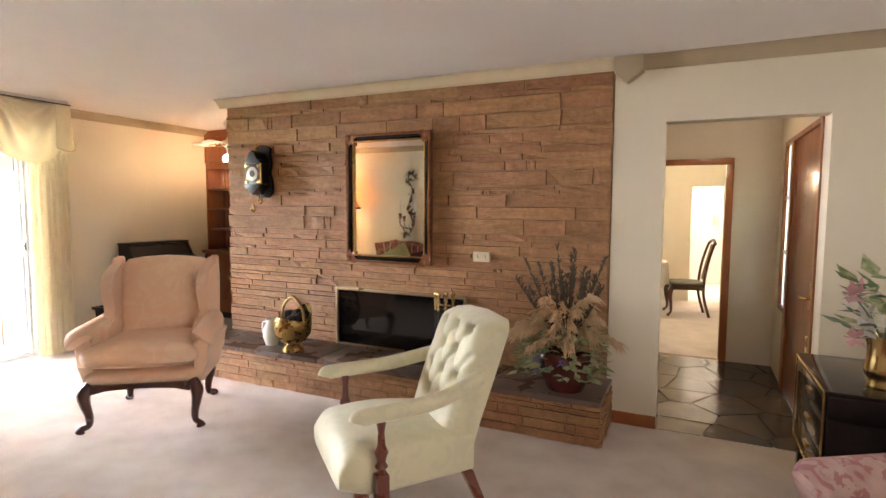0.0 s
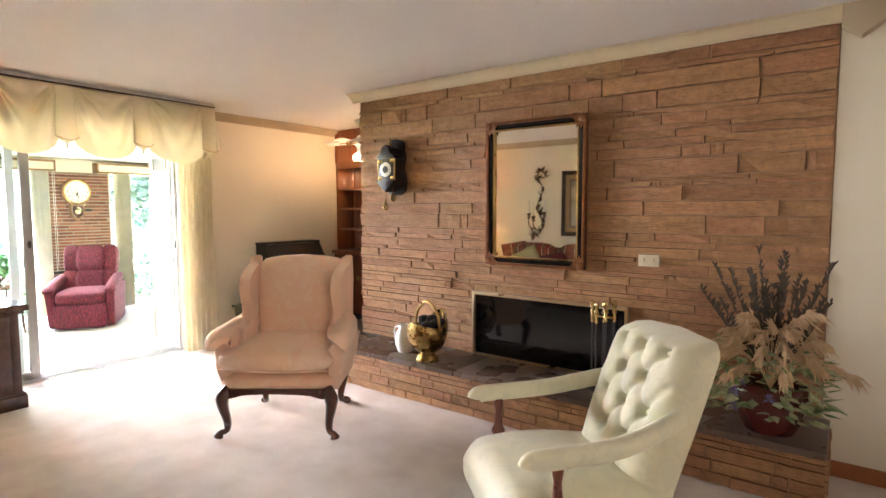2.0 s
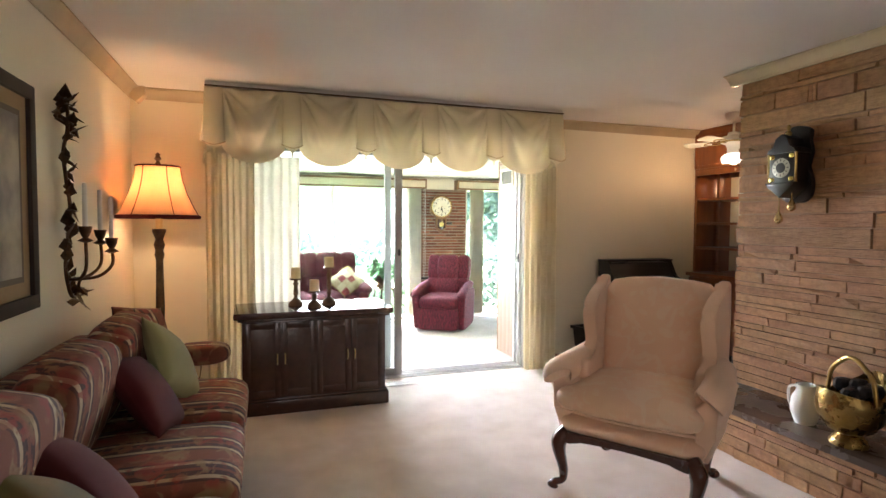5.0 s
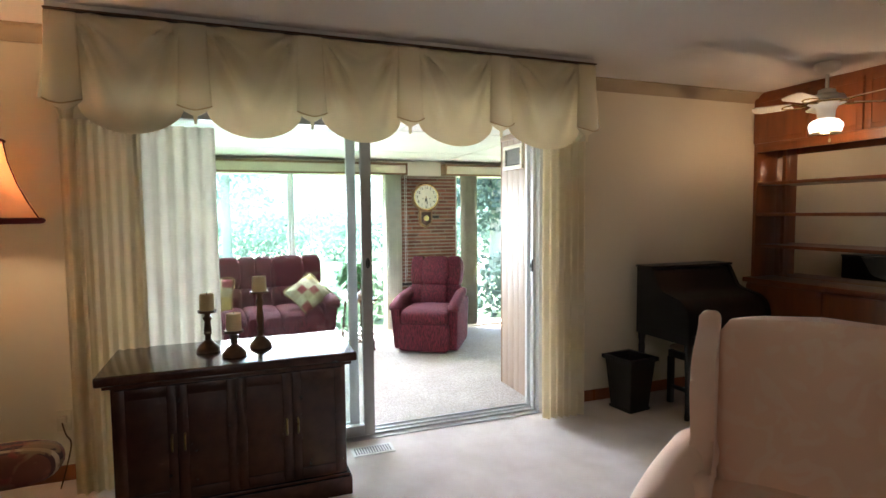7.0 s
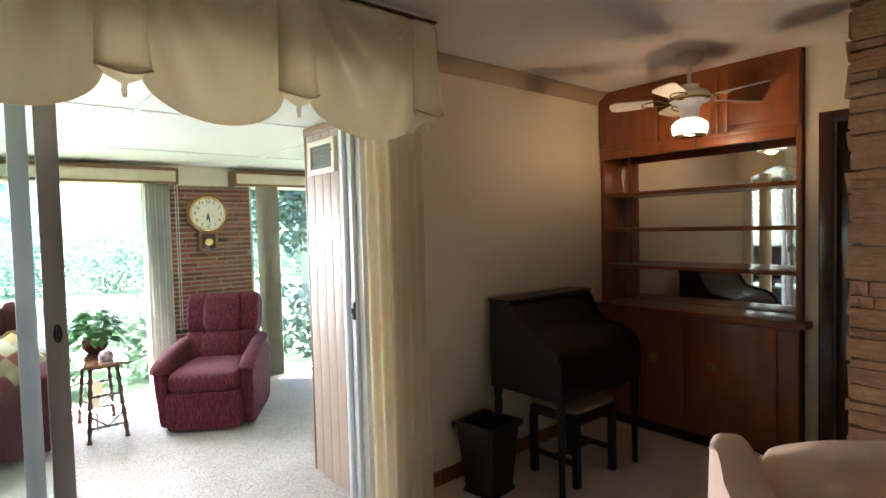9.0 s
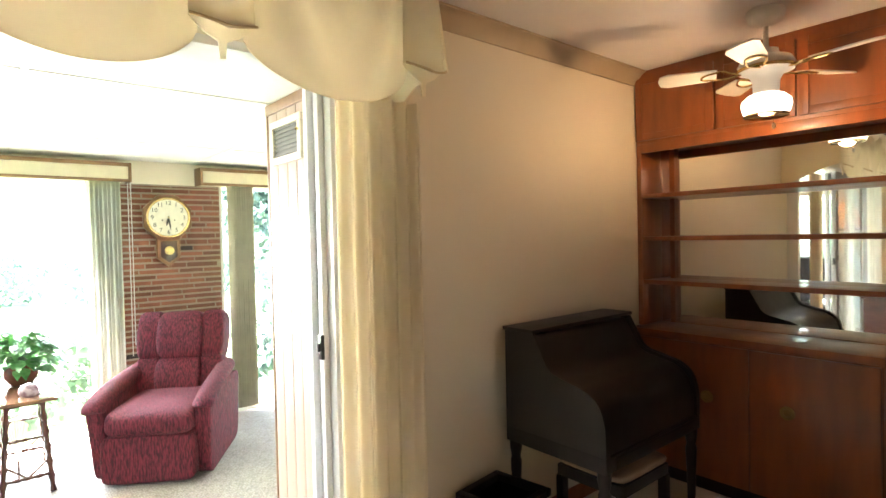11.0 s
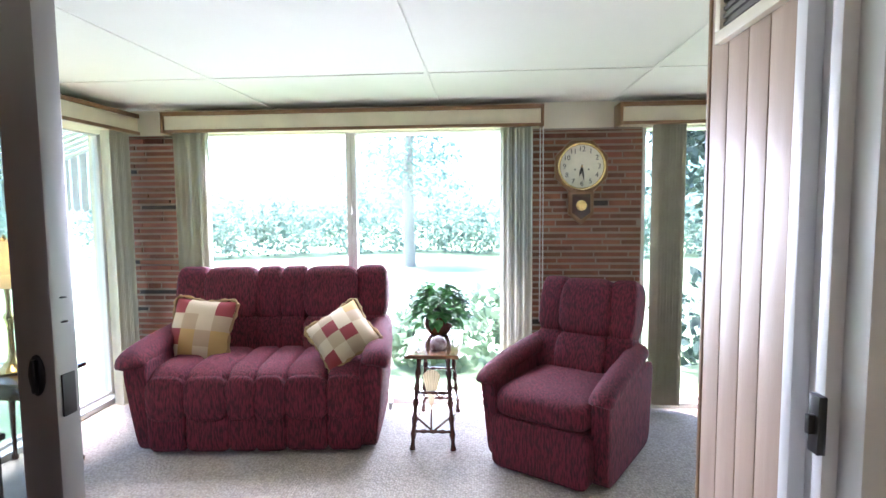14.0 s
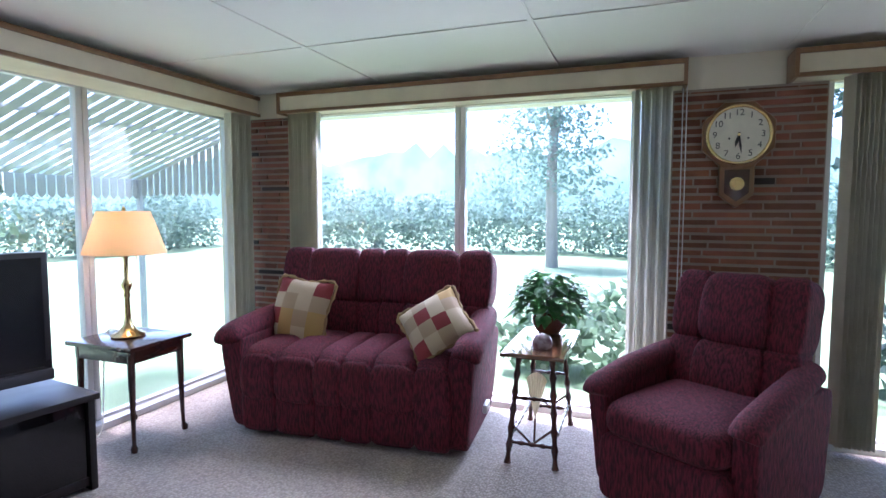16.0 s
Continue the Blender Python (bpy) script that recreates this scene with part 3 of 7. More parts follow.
# valance: swags between box-pleated horns
val = thing("valance", "cream swagged valance with horn pleats over the sliding door", "valance")
XV = -5.86
horns = (1.06, 1.625, 2.205, 2.76, 3.345, 3.97)
for i in range(5):
    y0, y1 = horns[i], horns[i + 1]
    bm = B()
    rows = []
    nu, nv = 36, 30
    for j in range(nv + 1):
        f = j / nv
        row = []
        for k in range(nu + 1):
            s = k / nu
            sag = 1 - (2 * s - 1) ** 2
            zb = 1.99 - 0.125 * sag ** 0.7
            z = 2.425 + (zb - 2.425) * f
            # folds that fan out of the two upper corners
            wl, wr = (1 - s) ** 1.5, s ** 1.5
            al = math.atan2(f * 0.5 + 0.02, s * 0.6 + 0.01)
            ar = math.atan2(f * 0.5 + 0.02, (1 - s) * 0.6 + 0.01)
            env = min(1, 5 * s, 5 * (1 - s)) * max(0.0, 1 - f * 1.05) ** 0.6 * min(1, 0.3 + 4 * f)
            fold = 0.10 * env * (wl * abs(math.sin(6.6 * al + 0.9 * i)) ** 2.6 + wr * abs(math.sin(6.6 * ar + 0.6 * i + 1)) ** 2.6)
            fold += 0.012 * sag * (1 - f) * math.sin(13 * f - 9 * sag + i)
            row.append((XV + 0.015 + fold + 0.05 * f * sag, y0 + 0.056 + (y1 - y0 - 0.112) * s, z))
        rows.append(row)
    rows2 = [r + [(p[0] - 0.005, p[1], p[2]) for p in reversed(r)] for r in rows]
    part("swag", skin(bm, rows2), VALANCE, val, smooth=70)
for i, y in enumerate(horns):
    bm = B()
    w0, w1 = 0.064, 0.080
    rings = []
    for j in range(13):
        f = j / 12
        w = w0 + (w1 - w0) * f
        zz = 2.427 + (2.02 - 2.427) * f
        ring = []
        for k in range(15):
            s = -1 + 2 * k / 14
            ring.append((XV + 0.022 + (0.006 + 0.035 * f) * (1 - s * s) + 0.012 * f, y + s * w, zz - 0.028 * f * (1 - abs(s)) * (1 if f > 0.5 else 0)))
        rings.append(ring + [(p[0] - 0.006, p[1], p[2]) for p in reversed(ring)])
    h = part("horn", skin(bm, rings), VALANCE, val, smooth=70)
    bm = B()
    slab(bm, [(y - w1, 2.022), (y + w1, 2.022), (y + 0.045, 1.990), (y + 0.010, 1.972), (y + 0.006, 1.930), (y - 0.006, 1.930), (y - 0.010, 1.972), (y - 0.045, 1.990)], "x", XV + 0.020, XV + 0.028)
    part("pleat_lining", bm, CURTAIN, h)
    part("piping", tube(B(), curve_pts([(XV + 0.045, y - w1, 2.02), (XV + 0.088, y - 0.04, 1.998), (XV + 0.092, y, 1.99), (XV + 0.088, y + 0.04, 1.998), (XV + 0.045, y + w1, 2.02)], 4), 0.004, 6), mat("valance_piping", (0.62, 0.47, 0.27), 0.7) if i == 0 else bpy.data.materials["valance_piping"], h)
for y, sgn in ((1.025, -1), (4.005, 1)):
    bm = B()
    rings = []
    for j in range(9):
        f = j / 8
        z = 2.425 - 0.40 * f
        ring = [(-6.28 + (XV + 0.03 + 6.28) * s, y + sgn * (0.005 + 0.05 * f + 0.022 * f * math.sin(7 * s)), z - 0.14 * f * (0.5 + 0.5 * math.cos(math.pi * s))) for s in (k / 10 for k in range(11))]
        rings.append(ring + [(p[0], p[1] - sgn * 0.006, p[2]) for p in reversed(ring)])
    part("return", skin(bm, rings), VALANCE, val, smooth=70)
# board added in ceiling colour to hide the shaded gap over the valance
part("board", box(B(), -6.285, 1.0, 2.405, XV + 0.008, 4.03, 2.469), CEILING, val, "ceiling-coloured board closing the gap above the valance")
part("cord", box(B(), XV + 0.0, 1.0, 2.428, XV + 0.045, 4.03, 2.436, 0.002), BRONZE, val, "thin dark top cord")

# panelled closet beside the sliding door, with its grille
closet = tagged(new("wall_panelled"), "pale wood-panelled partition beside the sliding door", "wall", kind="structure")
xs = [-6.962, -6.86, -6.755, -6.66, -6.56, -6.41]
for a, b in zip(xs, xs[1:]):
    part("panel", box(B(), a + 0.002, 3.912, 0.0, b - 0.002, 3.934, 2.065, 0.003), PANELLING, closet)
part("backing", box(B(), -6.960, 3.935, 0, -6.61, 6.59, 2.105), PAINT, closet)
part("corner_bead", box(B(), -6.980, 3.909, 0, -6.962, 3.95, 2.07, 0.004), OAK, closet)
part("top_moulding", box(B(), -6.980, 3.905, 2.065, -6.41, 3.934, 2.115, 0.006), OAK, closet)
grille = thing("wall_grille", "small framed air grille set in the panelling", "grille", pose(0, 3.912, 0))
GX0, GX1, GZ0, GZ1 = -6.893, -6.577, 1.822, 2.016
bm = B()
for x0, z0, x1, z1 in ((GX0, GZ0, GX1, GZ0 + 0.03), (GX0, GZ1 - 0.03, GX1, GZ1), (GX0, GZ0 + 0.03, GX0 + 0.03, GZ1 - 0.03), (GX1 - 0.03, GZ0 + 0.03, GX1, GZ1 - 0.03)):
    box(bm, x0, -0.022, z0, x1, 0.0, z1, 0.004)
part("frame", bm, IVORY, grille)
part("backing", box(B(), GX0 + 0.03, -0.006, GZ0 + 0.03, GX1 - 0.03, -0.0005, GZ1 - 0.03), mat("grey_mesh", (0.16, 0.15, 0.12), 0.7), grille)
for k in range(7):
    z = GZ0 + 0.038 + 0.019 * k
    part("slat", box(B(), GX0 + 0.032, -0.014, z, GX1 - 0.032, -0.007, z + 0.008), bpy.data.materials["grey_mesh"], grille)
part("knob", lathe(B(), [(0.0, 0), (0.006, 0), (0.007, 0.01), (0, 0.016)], seg=10), BRASS, grille, m=pose(GX1 - 0.015, -0.022, 1.945, 90))


# pelmets and vertical blinds of the sun room
def pelmet(label, x0, y0, x1, y1, front):
    p = thing("pelmet", label, "pelmet", group="window pelmets")
    part("box", box(B(), x0, y0, 1.945, x1, y1, 2.066, 0.004), PELMET_CLOTH, p)
    for z0, z1 in ((1.935, 1.957), (2.05, 2.078)):
        if front == "x":
            part("rail", box(B(), x1 - 0.01, y0 - 0.006, z0, x1 + 0.012, y1 + 0.006, z1, 0.003), OAK, p)
        else:
            part("rail", box(B(), x0 - 0.006, y1 - 0.01, z0, x1 + 0.006, y1 + 0.012, z1, 0.003), OAK, p)
    ends = ((y0 - 0.012, y0 + 0.008), (y1 - 0.008, y1 + 0.012)) if front == "x" else ()
    for a, b in ends:
        part("end_board", box(B(), x0 + 0.01, a, 1.935, x1 + 0.016, b, 2.078, 0.003), OAK, p)
    return p


pelmet("cream cloth window pelmet with oak edging, over the loveseat", -9.228, 1.10, -9.06, 3.69, "x")
pelmet("cream cloth window pelmet with oak edging, beside the clock", -9.228, 4.20, -9.06, 6.55, "x")
pelmet("cream cloth window pelmet with oak edging, over the side window", -9.12, 0.57, -6.62, 0.88, "y")


def blinds(label, pts, turn, z0=0.05, z1=1.945):
    b = thing("vertical_blind", label, "blind", group="vertical blinds")
    for k, (x, y) in enumerate(pts):
        bm = B()
        arc = [(-0.044 + 0.0147 * i, 0.006 * math.sin(math.pi * i / 6)) for i in range(7)]
        skin(bm, [[(u, v, z) for u, v in arc] + [(u, v - 0.0016, z) for u, v in reversed(arc)] for z in (z0, z1)])
        part("slat", bm, BLIND, b, m=pose(x, y, 0, 0, 0, turn + 9 * math.sin(k * 2.1)))
    return b


blinds("stack of pale vertical blind slats drawn to the window's edge", [(-9.14, 1.14 + 0.025 * k) for k in range(10)], 10)
vb = blinds("stack of pale vertical blind slats drawn to the window's edge", [(-9.14, 3.43 + 0.018 * k) for k in range(12)], 12)
for y, z in ((3.685, 0.62), (3.705, 0.70)):
    part("cord", tube(B(), [(-9.13, y, 1.945), (-9.132, y + 0.002, 1.3), (-9.13, y, z)], 0.0028, 6), PALE_METAL, vb, "thin pale pull cord")
blinds("stack of pale vertical blind slats drawn to the window's edge", [(-9.14, 4.45 + 0.0135 * k) for k in range(13)], 20)
blinds("stack of pale vertical blind slats in the corner", [(-9.12 + 0.024 * k, 0.77) for k in range(9)], 80)

# ---- living room things ----
def cabriole(bm, top, foot, r=0.034, seg=10):
    t, f = Vector(top), Vector(foot)
    out = Vector((f.x - t.x, f.y - t.y, 0))
    h = t.z - f.z
    pts = [t, t + out * 0.75 + Vector((0, 0, -0.16 * h)), t + out * 0.75 + Vector((0, 0, -0.36 * h)), t + out * 0.35 + Vector((0, 0, -0.66 * h)), t + out * 0.42 + Vector((0, 0, -0.86 * h)), f + out * 0.15 + Vector((0, 0, 0.03)), f + out * 0.35 + Vector((0, 0, 0.004))]
    tube(bm, curve_pts(pts, 4), [r * v for v in np.interp(np.linspace(0, 1, 25), [0, 0.2, 0.45, 0.7, 0.85, 0.93, 1], [1.15, 1.25, 0.8, 0.55, 0.6, 0.95, 0.75])], seg)
    return bm


def wing_chair(m):
    c = thing("wing_chair", "peach damask wingback chair with dark cabriole legs", "armchair", m)
    part("seat_frame", cushion(B(), (0, 0, 0.343), (0.74, 0.62, 0.135), 9, nu=40), PEACH, c)
    bm = cushion(B(), (0, -0.06, 0.50), (0.66, 0.67, 0.165), 6, nu=56, nv=16)
    for v in bm.verts:
        fore = min(1, max(0, (-0.24 - v.co.y) / 0.06))
        v.co.x *= 1 + 0.13 * fore
        v.co.z += 0.012 * (1 - (v.co.x / 0.34) ** 2) * (v.co.z > 0.5)
    part("seat_cushion", bm, PEACH, c, "loose peach damask seat cushion", 60)
    part("seat_piping", tube(B(), curve_pts([(-0.34, -0.372, 0.455), (0, -0.395, 0.45), (0.34, -0.372, 0.455)], 6), 0.006, 6), PEACH_PLAIN, c)
    # back: a leaning, gently crowned slab
    rings = []
    for j in range(15):
        f = j / 14
        z = 0.42 + 0.66 * f
        y = 0.20 + 0.13 * f
        w = 0.275 + 0.03 * math.sin(math.pi * f * 0.6) - 0.09 * max(0, f - 0.93) / 0.07 * 0.35
        th = 0.085 * (1 - 0.55 * max(0, f - 0.88) / 0.12)
        ring = []
        for k in range(24):
            a = 2 * math.pi * k / 24
            cx, cy = math.copysign(abs(math.cos(a)) ** 0.35, math.cos(a)), math.copysign(abs(math.sin(a)) ** 0.5, math.sin(a))
            zz = z + 0.03 * (1 - cx * cx) * (f > 0.99)
            ring.append((w * cx, y + th * cy - 0.02 * (1 - cx * cx) * (cy < 0), zz))
        rings.append(ring)
    part("backrest", skin(B(), rings), PEACH, c, smooth=60)
    for s in (-1, 1):
        # wing panel
        prof = [(0.32, 0.42), (0.38, 1.06), (0.30, 1.06), (0.20, 1.035), (0.10, 1.00), (0.045, 0.955), (0.03, 0.90), (0.05, 0.83), (0.08, 0.76), (0.075, 0.70), (0.03, 0.655), (-0.08, 0.64), (-0.08, 0.42)]
        pts = [(p.x, p.y) for p in curve_pts([(a, b, 0) for a, b in prof], 4)]
        bm = B()
        slab(bm, pts, "x", s * 0.275 if s > 0 else -0.345, 0.345 if s > 0 else -0.275, 0.022, 3)
        part("wing", bm, PEACH_PLAIN, c, smooth=60, m=pose(s * 0.0, 0, 0, 0, 0, -s * 4))
        # rolled arm with its scroll front
        bm = B()
        tube(bm, curve_pts([(s * 0.375, -0.27, 0.59), (s * 0.385, -0.24, 0.605), (s * 0.38, -0.05, 0.615), (s * 0.35, 0.16, 0.64), (s * 0.33, 0.3, 0.66)], 5), [0.062] + [0.078] * 15 + [0.07, 0.06, 0.05, 0.045, 0.04], 18)
        part("arm_roll", bm, PEACH_PLAIN, c, smooth=60)
        bm = B()
        slab(bm, [(s * 0.31, 0.29), (s * 0.37, 0.29), (s * 0.385, 0.42), (s * 0.43, 0.56), (s * 0.36, 0.60), (s * 0.31, 0.55)], "y", -0.25, 0.28, 0.018, 2)
        part("arm_panel", bm, PEACH_PLAIN, c, smooth=60)
    bm = B()
    slab(bm, [(p.x, p.y) for p in curve_pts([(-0.36, 0.31, 0), (-0.30, 0.255, 0), (-0.22, 0.275, 0), (0, 0.285, 0), (0.22, 0.275, 0), (0.30, 0.255, 0), (0.36, 0.31, 0)], 4)] + [(0.3, 0.315), (-0.3, 0.315)], "y", -0.322, -0.29, 0.004)
    part("apron", bm, LEG_WOOD, c)
    for x, y, fx, fy in ((-0.31, -0.28, -0.355, -0.315), (0.31, -0.28, 0.355, -0.315), (-0.27, 0.25, -0.30, 0.315), (0.27, 0.25, 0.30, 0.315)):
        part("leg", cabriole(B(), (x, y, 0.31), (fx, fy, 0)), LEG_WOOD, c, "dark polished cabriole leg", 60)
    return c


wing_chair(pose(-3.825, 3.345, 0, 0, 0, 35.4))


def tufted_chair(m):
    c = thing("tufted_armchair", "sage green tufted armchair with turned mahogany posts", "armchair", m)
    # deep sprung seat with a rolled front
    rings = []
    for j in range(22):
        f = j / 21
        y = -0.40 + 0.66 * f
        top = 0.405 + 0.03 * math.sin(math.pi * min(1, f * 1.2)) - 0.07 * max(0, 1 - f / 0.12) ** 2
        bot = 0.165 + 0.07 * max(0, 1 - f / 0.3) ** 1.5 + 0.03 * f
        w = 0.315 - 0.02 * f - 0.02 * max(0, 1 - f / 0.08)
        ring = []
        for k in range(28):
            a = 2 * math.pi * k / 28
            cx, cz = math.copysign(abs(math.cos(a)) ** 0.3, math.cos(a)), math.copysign(abs(math.sin(a)) ** 0.35, math.sin(a))
            ring.append((w * cx, y, (top + bot) / 2 + (top - bot) / 2 * cz + (0.018 * (1 - cx * cx) if cz > 0 else 0)))
        rings.append(ring)
    part("seat", skin(B(), rings), SAGE, c, smooth=60)
    # tufted back: buttons in a diamond, with soft hills between
    buttons = [(x, v) for r, v in enumerate((0.30, 0.50, 0.70, 0.88)) for x in ((-0.15, 0, 0.15) if r % 2 else (-0.075, 0.075, -0.225, 0.225)) if abs(x) < 0.22]
    def hill(x, v):
        d = min(math.hypot((x - bx), (v - bv) * 0.66) for bx, bv in buttons)
        crease = 0
        for bx, bv in buttons:
            for qx, qv in ((0.075, 0.2), (-0.075, 0.2)):
                ex, ev = bx + qx, bv + qv
                t = max(0, min(1, ((x - bx) * qx + (v - bv) * qv * 0.44) / (qx * qx + qv * qv * 0.44)))
                dd = math.hypot(x - bx - qx * t, (v - bv - qv * t) * 0.66)
                crease = max(crease, math.exp(-(dd / 0.013) ** 2))
        return -0.050 * math.exp(-(d / 0.030) ** 2) - 0.016 * crease
    rows = []
    nu, nv = 44, 50
    for j in range(nv + 1):
        v = j / nv
        row = []
        for k in range(nu + 1):
            s = -1 + 2 * k / nu
            w = 0.275 + 0.015 * math.sin(math.pi * v) - 0.05 * max(0, (v - 0.86) / 0.14) ** 2
            edge = (1 - abs(s) ** 6) * (1 - max(0, (v - 0.9) / 0.1) ** 4)
            x = s * w
            y = 0.20 + 0.21 * v ** 1.15 - 0.095 * edge - hill(x, v) * edge * (v > 0.12)
            row.append((x, y, 0.34 + 0.60 * v - 0.02 * max(0, v - 0.9) * abs(s) * 8))
        rows.append(row)
    back = [[(p[0] * 0.98, p[1] + 0.075, p[2]) for p in reversed(r)] for r in rows]
    part("backrest", skin(B(), [r + b for r, b in zip(rows, back)]), SAGE, c, "deep-buttoned sage green back", 60)
    for bx, bv in buttons:
        y = 0.20 + 0.21 * bv ** 1.15 - 0.047
        part("button", lathe(B(), [(0, 0), (0.011, 0.001), (0.009, 0.007), (0, 0.009)], seg=10), SAGE, c, m=pose(bx, y, 0.34 + 0.60 * bv, 72))
    for s in (-1, 1):
        bm = B()
        pts = curve_pts([(s * 0.345, -0.33, 0.565), (s * 0.345, -0.31, 0.585), (s * 0.345, -0.18, 0.59), (s * 0.335, 0.02, 0.60), (s * 0.30, 0.20, 0.635), (s * 0.27, 0.30, 0.66)], 4)
        tube(bm, pts, [0.026] + [0.039] * (len(pts) - 1), 14, 0.8)
        part("armrest", bm, SAGE, c, "padded sage green arm", 60)
        post = part("arm_post", lathe(B(), [(0.018, 0.30), (0.018, 0.33), (0.030, 0.345), (0.019, 0.365), (0.024, 0.385), (0.032, 0.41), (0.019, 0.44), (0.015, 0.50), (0.022, 0.545), (0.018, 0.56)], (s * 0.335, -0.22, 0), 14), RED_LEG, c, "turned red mahogany post", 60)
        part("block", box(B(), s * 0.335 - 0.03, -0.25, 0.15, s * 0.335 + 0.03, -0.19, 0.31, 0.006), RED_LEG, post)
    for x in (-0.25, 0.25):
        leg = part("front_leg", lathe(B(), [(0.02, 0.02), (0.026, 0.035), (0.020, 0.06), (0.034, 0.10), (0.028, 0.13), (0.036, 0.145), (0.036, 0.20)], (x, -0.29, 0), 14), RED_LEG, c, "turned front leg on a caster", 60)
        part("caster", lathe(B(), [(0.0, -0.012), (0.018, -0.012), (0.018, 0.012), (0, 0.012)], seg=12), OLD_BRASS, leg, m=pose(x, -0.29, 0.019, 0, 90))
        bm = B()
        skin(bm, [[(x + dx * w, y + dy * w, z) for dx, dy in ((-1, -1), (1, -1), (1, 1), (-1, 1))] for z, y, w in ((0.0, 0.33, 0.02), (0.20, 0.24, 0.028))])
        part("back_leg", bm, RED_LEG, c, "raked square back leg")
    return c


tufted_chair(pose(-1.69, 3.135, 0, 0, 0, -41.3))

# striped floral cloth of the sofa
def striped_floral():
    m = mat("striped_floral_cloth", (0.22, 0.075, 0.045), 0.85, col2=(0.17, 0.052, 0.036), scale=16, fine=380, bump=0.4, sheen=0.05)
    n, l, b = nodes_of(m)
    tc = n.new("ShaderNodeTexCoord")
    sep = n.new("ShaderNodeSeparateXYZ")
    l.new(tc.outputs["Object"], sep.inputs[0])
    mul = n.new("ShaderNodeMath")
    mul.operation, mul.inputs[1].default_value = "MULTIPLY", 1 / 0.25
    l.new(sep.outputs[0], mul.inputs[0])
    fr = n.new("ShaderNodeMath")
    fr.operation = "FRACT"
    l.new(mul.outputs[0], fr.inputs[0])
    ramp = n.new("ShaderNodeValToRGB")
    ramp.color_ramp.interpolation = "CONSTANT"
    el = ramp.color_ramp.elements
    el[0].position, el[0].color = 0, (0.068, 0.026, 0.022, 1)
    el[1].position, el[1].color = 0.12, (0.50, 0.37, 0.23, 1)
    for p, col in ((0.20, (0.099, 0.036, 0.028)), (0.26, (0.21, 0.066, 0.034)), (0.66, (0.062, 0.029, 0.025)), (0.72, (0.48, 0.35, 0.21)), (0.80, (0.074, 0.029, 0.025)), (0.92, (0.20, 0.062, 0.036))):
        e = el.new(p)
        e.color = (*col, 1)
    l.new(fr.outputs[0], ramp.inputs[0])
    fl = n.new("ShaderNodeTexNoise")
    fl.inputs["Scale"].default_value, fl.inputs["Detail"].default_value, fl.inputs["Distortion"].default_value = 13, 3, 1.0
    l.new(tc.outputs["Object"], fl.inputs[0])
    fr2 = n.new("ShaderNodeMapRange")
    fr2.inputs[1].default_value, fr2.inputs[2].default_value, fr2.inputs[4].default_value = 0.50, 0.54, 0.75
    l.new(fl.outputs[0], fr2.inputs[0])
    fcol = n.new("ShaderNodeValToRGB")
    fe = fcol.color_ramp.elements
    fe[0].position, fe[0].color, fe[1].position, fe[1].color = 0.40, (0.30, 0.045, 0.03, 1), 0.60, (0.30, 0.19, 0.09, 1)
    n3 = n.new("ShaderNodeTexNoise")
    n3.inputs["Scale"].default_value = 9
    l.new(tc.outputs["Object"], n3.inputs[0])
    l.new(n3.outputs[0], fcol.inputs[0])
    mx = n.new("ShaderNodeMix")
    mx.data_type = "RGBA"
    l.new(fr2.outputs[0], mx.inputs[0])
    l.new(ramp.outputs[0], mx.inputs[6])
    l.new(fcol.outputs[0], mx.inputs[7])
    l.new(mx.outputs[2], b.inputs["Base Color"])
    return m


SOFA_CLOTH = striped_floral()
sofa = thing("sofa", "striped floral upholstered sofa against the cream wall", "sofa", pose(-3.85, 0.90, 0))
# local x runs along the wall; the seat looks to +y
part("base", cushion(B(), (0, -0.02, 0.17), (2.36, 0.82, 0.32), 14, nu=48), SOFA_CLOTH, sofa, smooth=60)
for k in range(3):
    part("seat_cushion", cushion(B(), (-0.76 + 0.76 * k, 0.05, 0.395), (0.77, 0.72, 0.20), 8, nu=40), SOFA_CLOTH, sofa, smooth=60)
    part("back_cushion", cushion(B(), (0, 0, 0), (0.77, 0.24, 0.50), 6, nu=36), SOFA_CLOTH, sofa, smooth=60, m=pose(-0.76 + 0.76 * k, -0.24, 0.68, -14))
part("back_frame", cushion(B(), (0, 0, 0), (2.34, 0.16, 0.62), 9, nu=40), SOFA_CLOTH, sofa, smooth=60, m=pose(0, -0.385, 0.55, -6))
for s in (-1, 1):
    part("arm_panel", cushion(B(), (s * 1.15, -0.10, 0.27), (0.10, 0.66, 0.42), 8), SOFA_CLOTH, sofa, smooth=60)


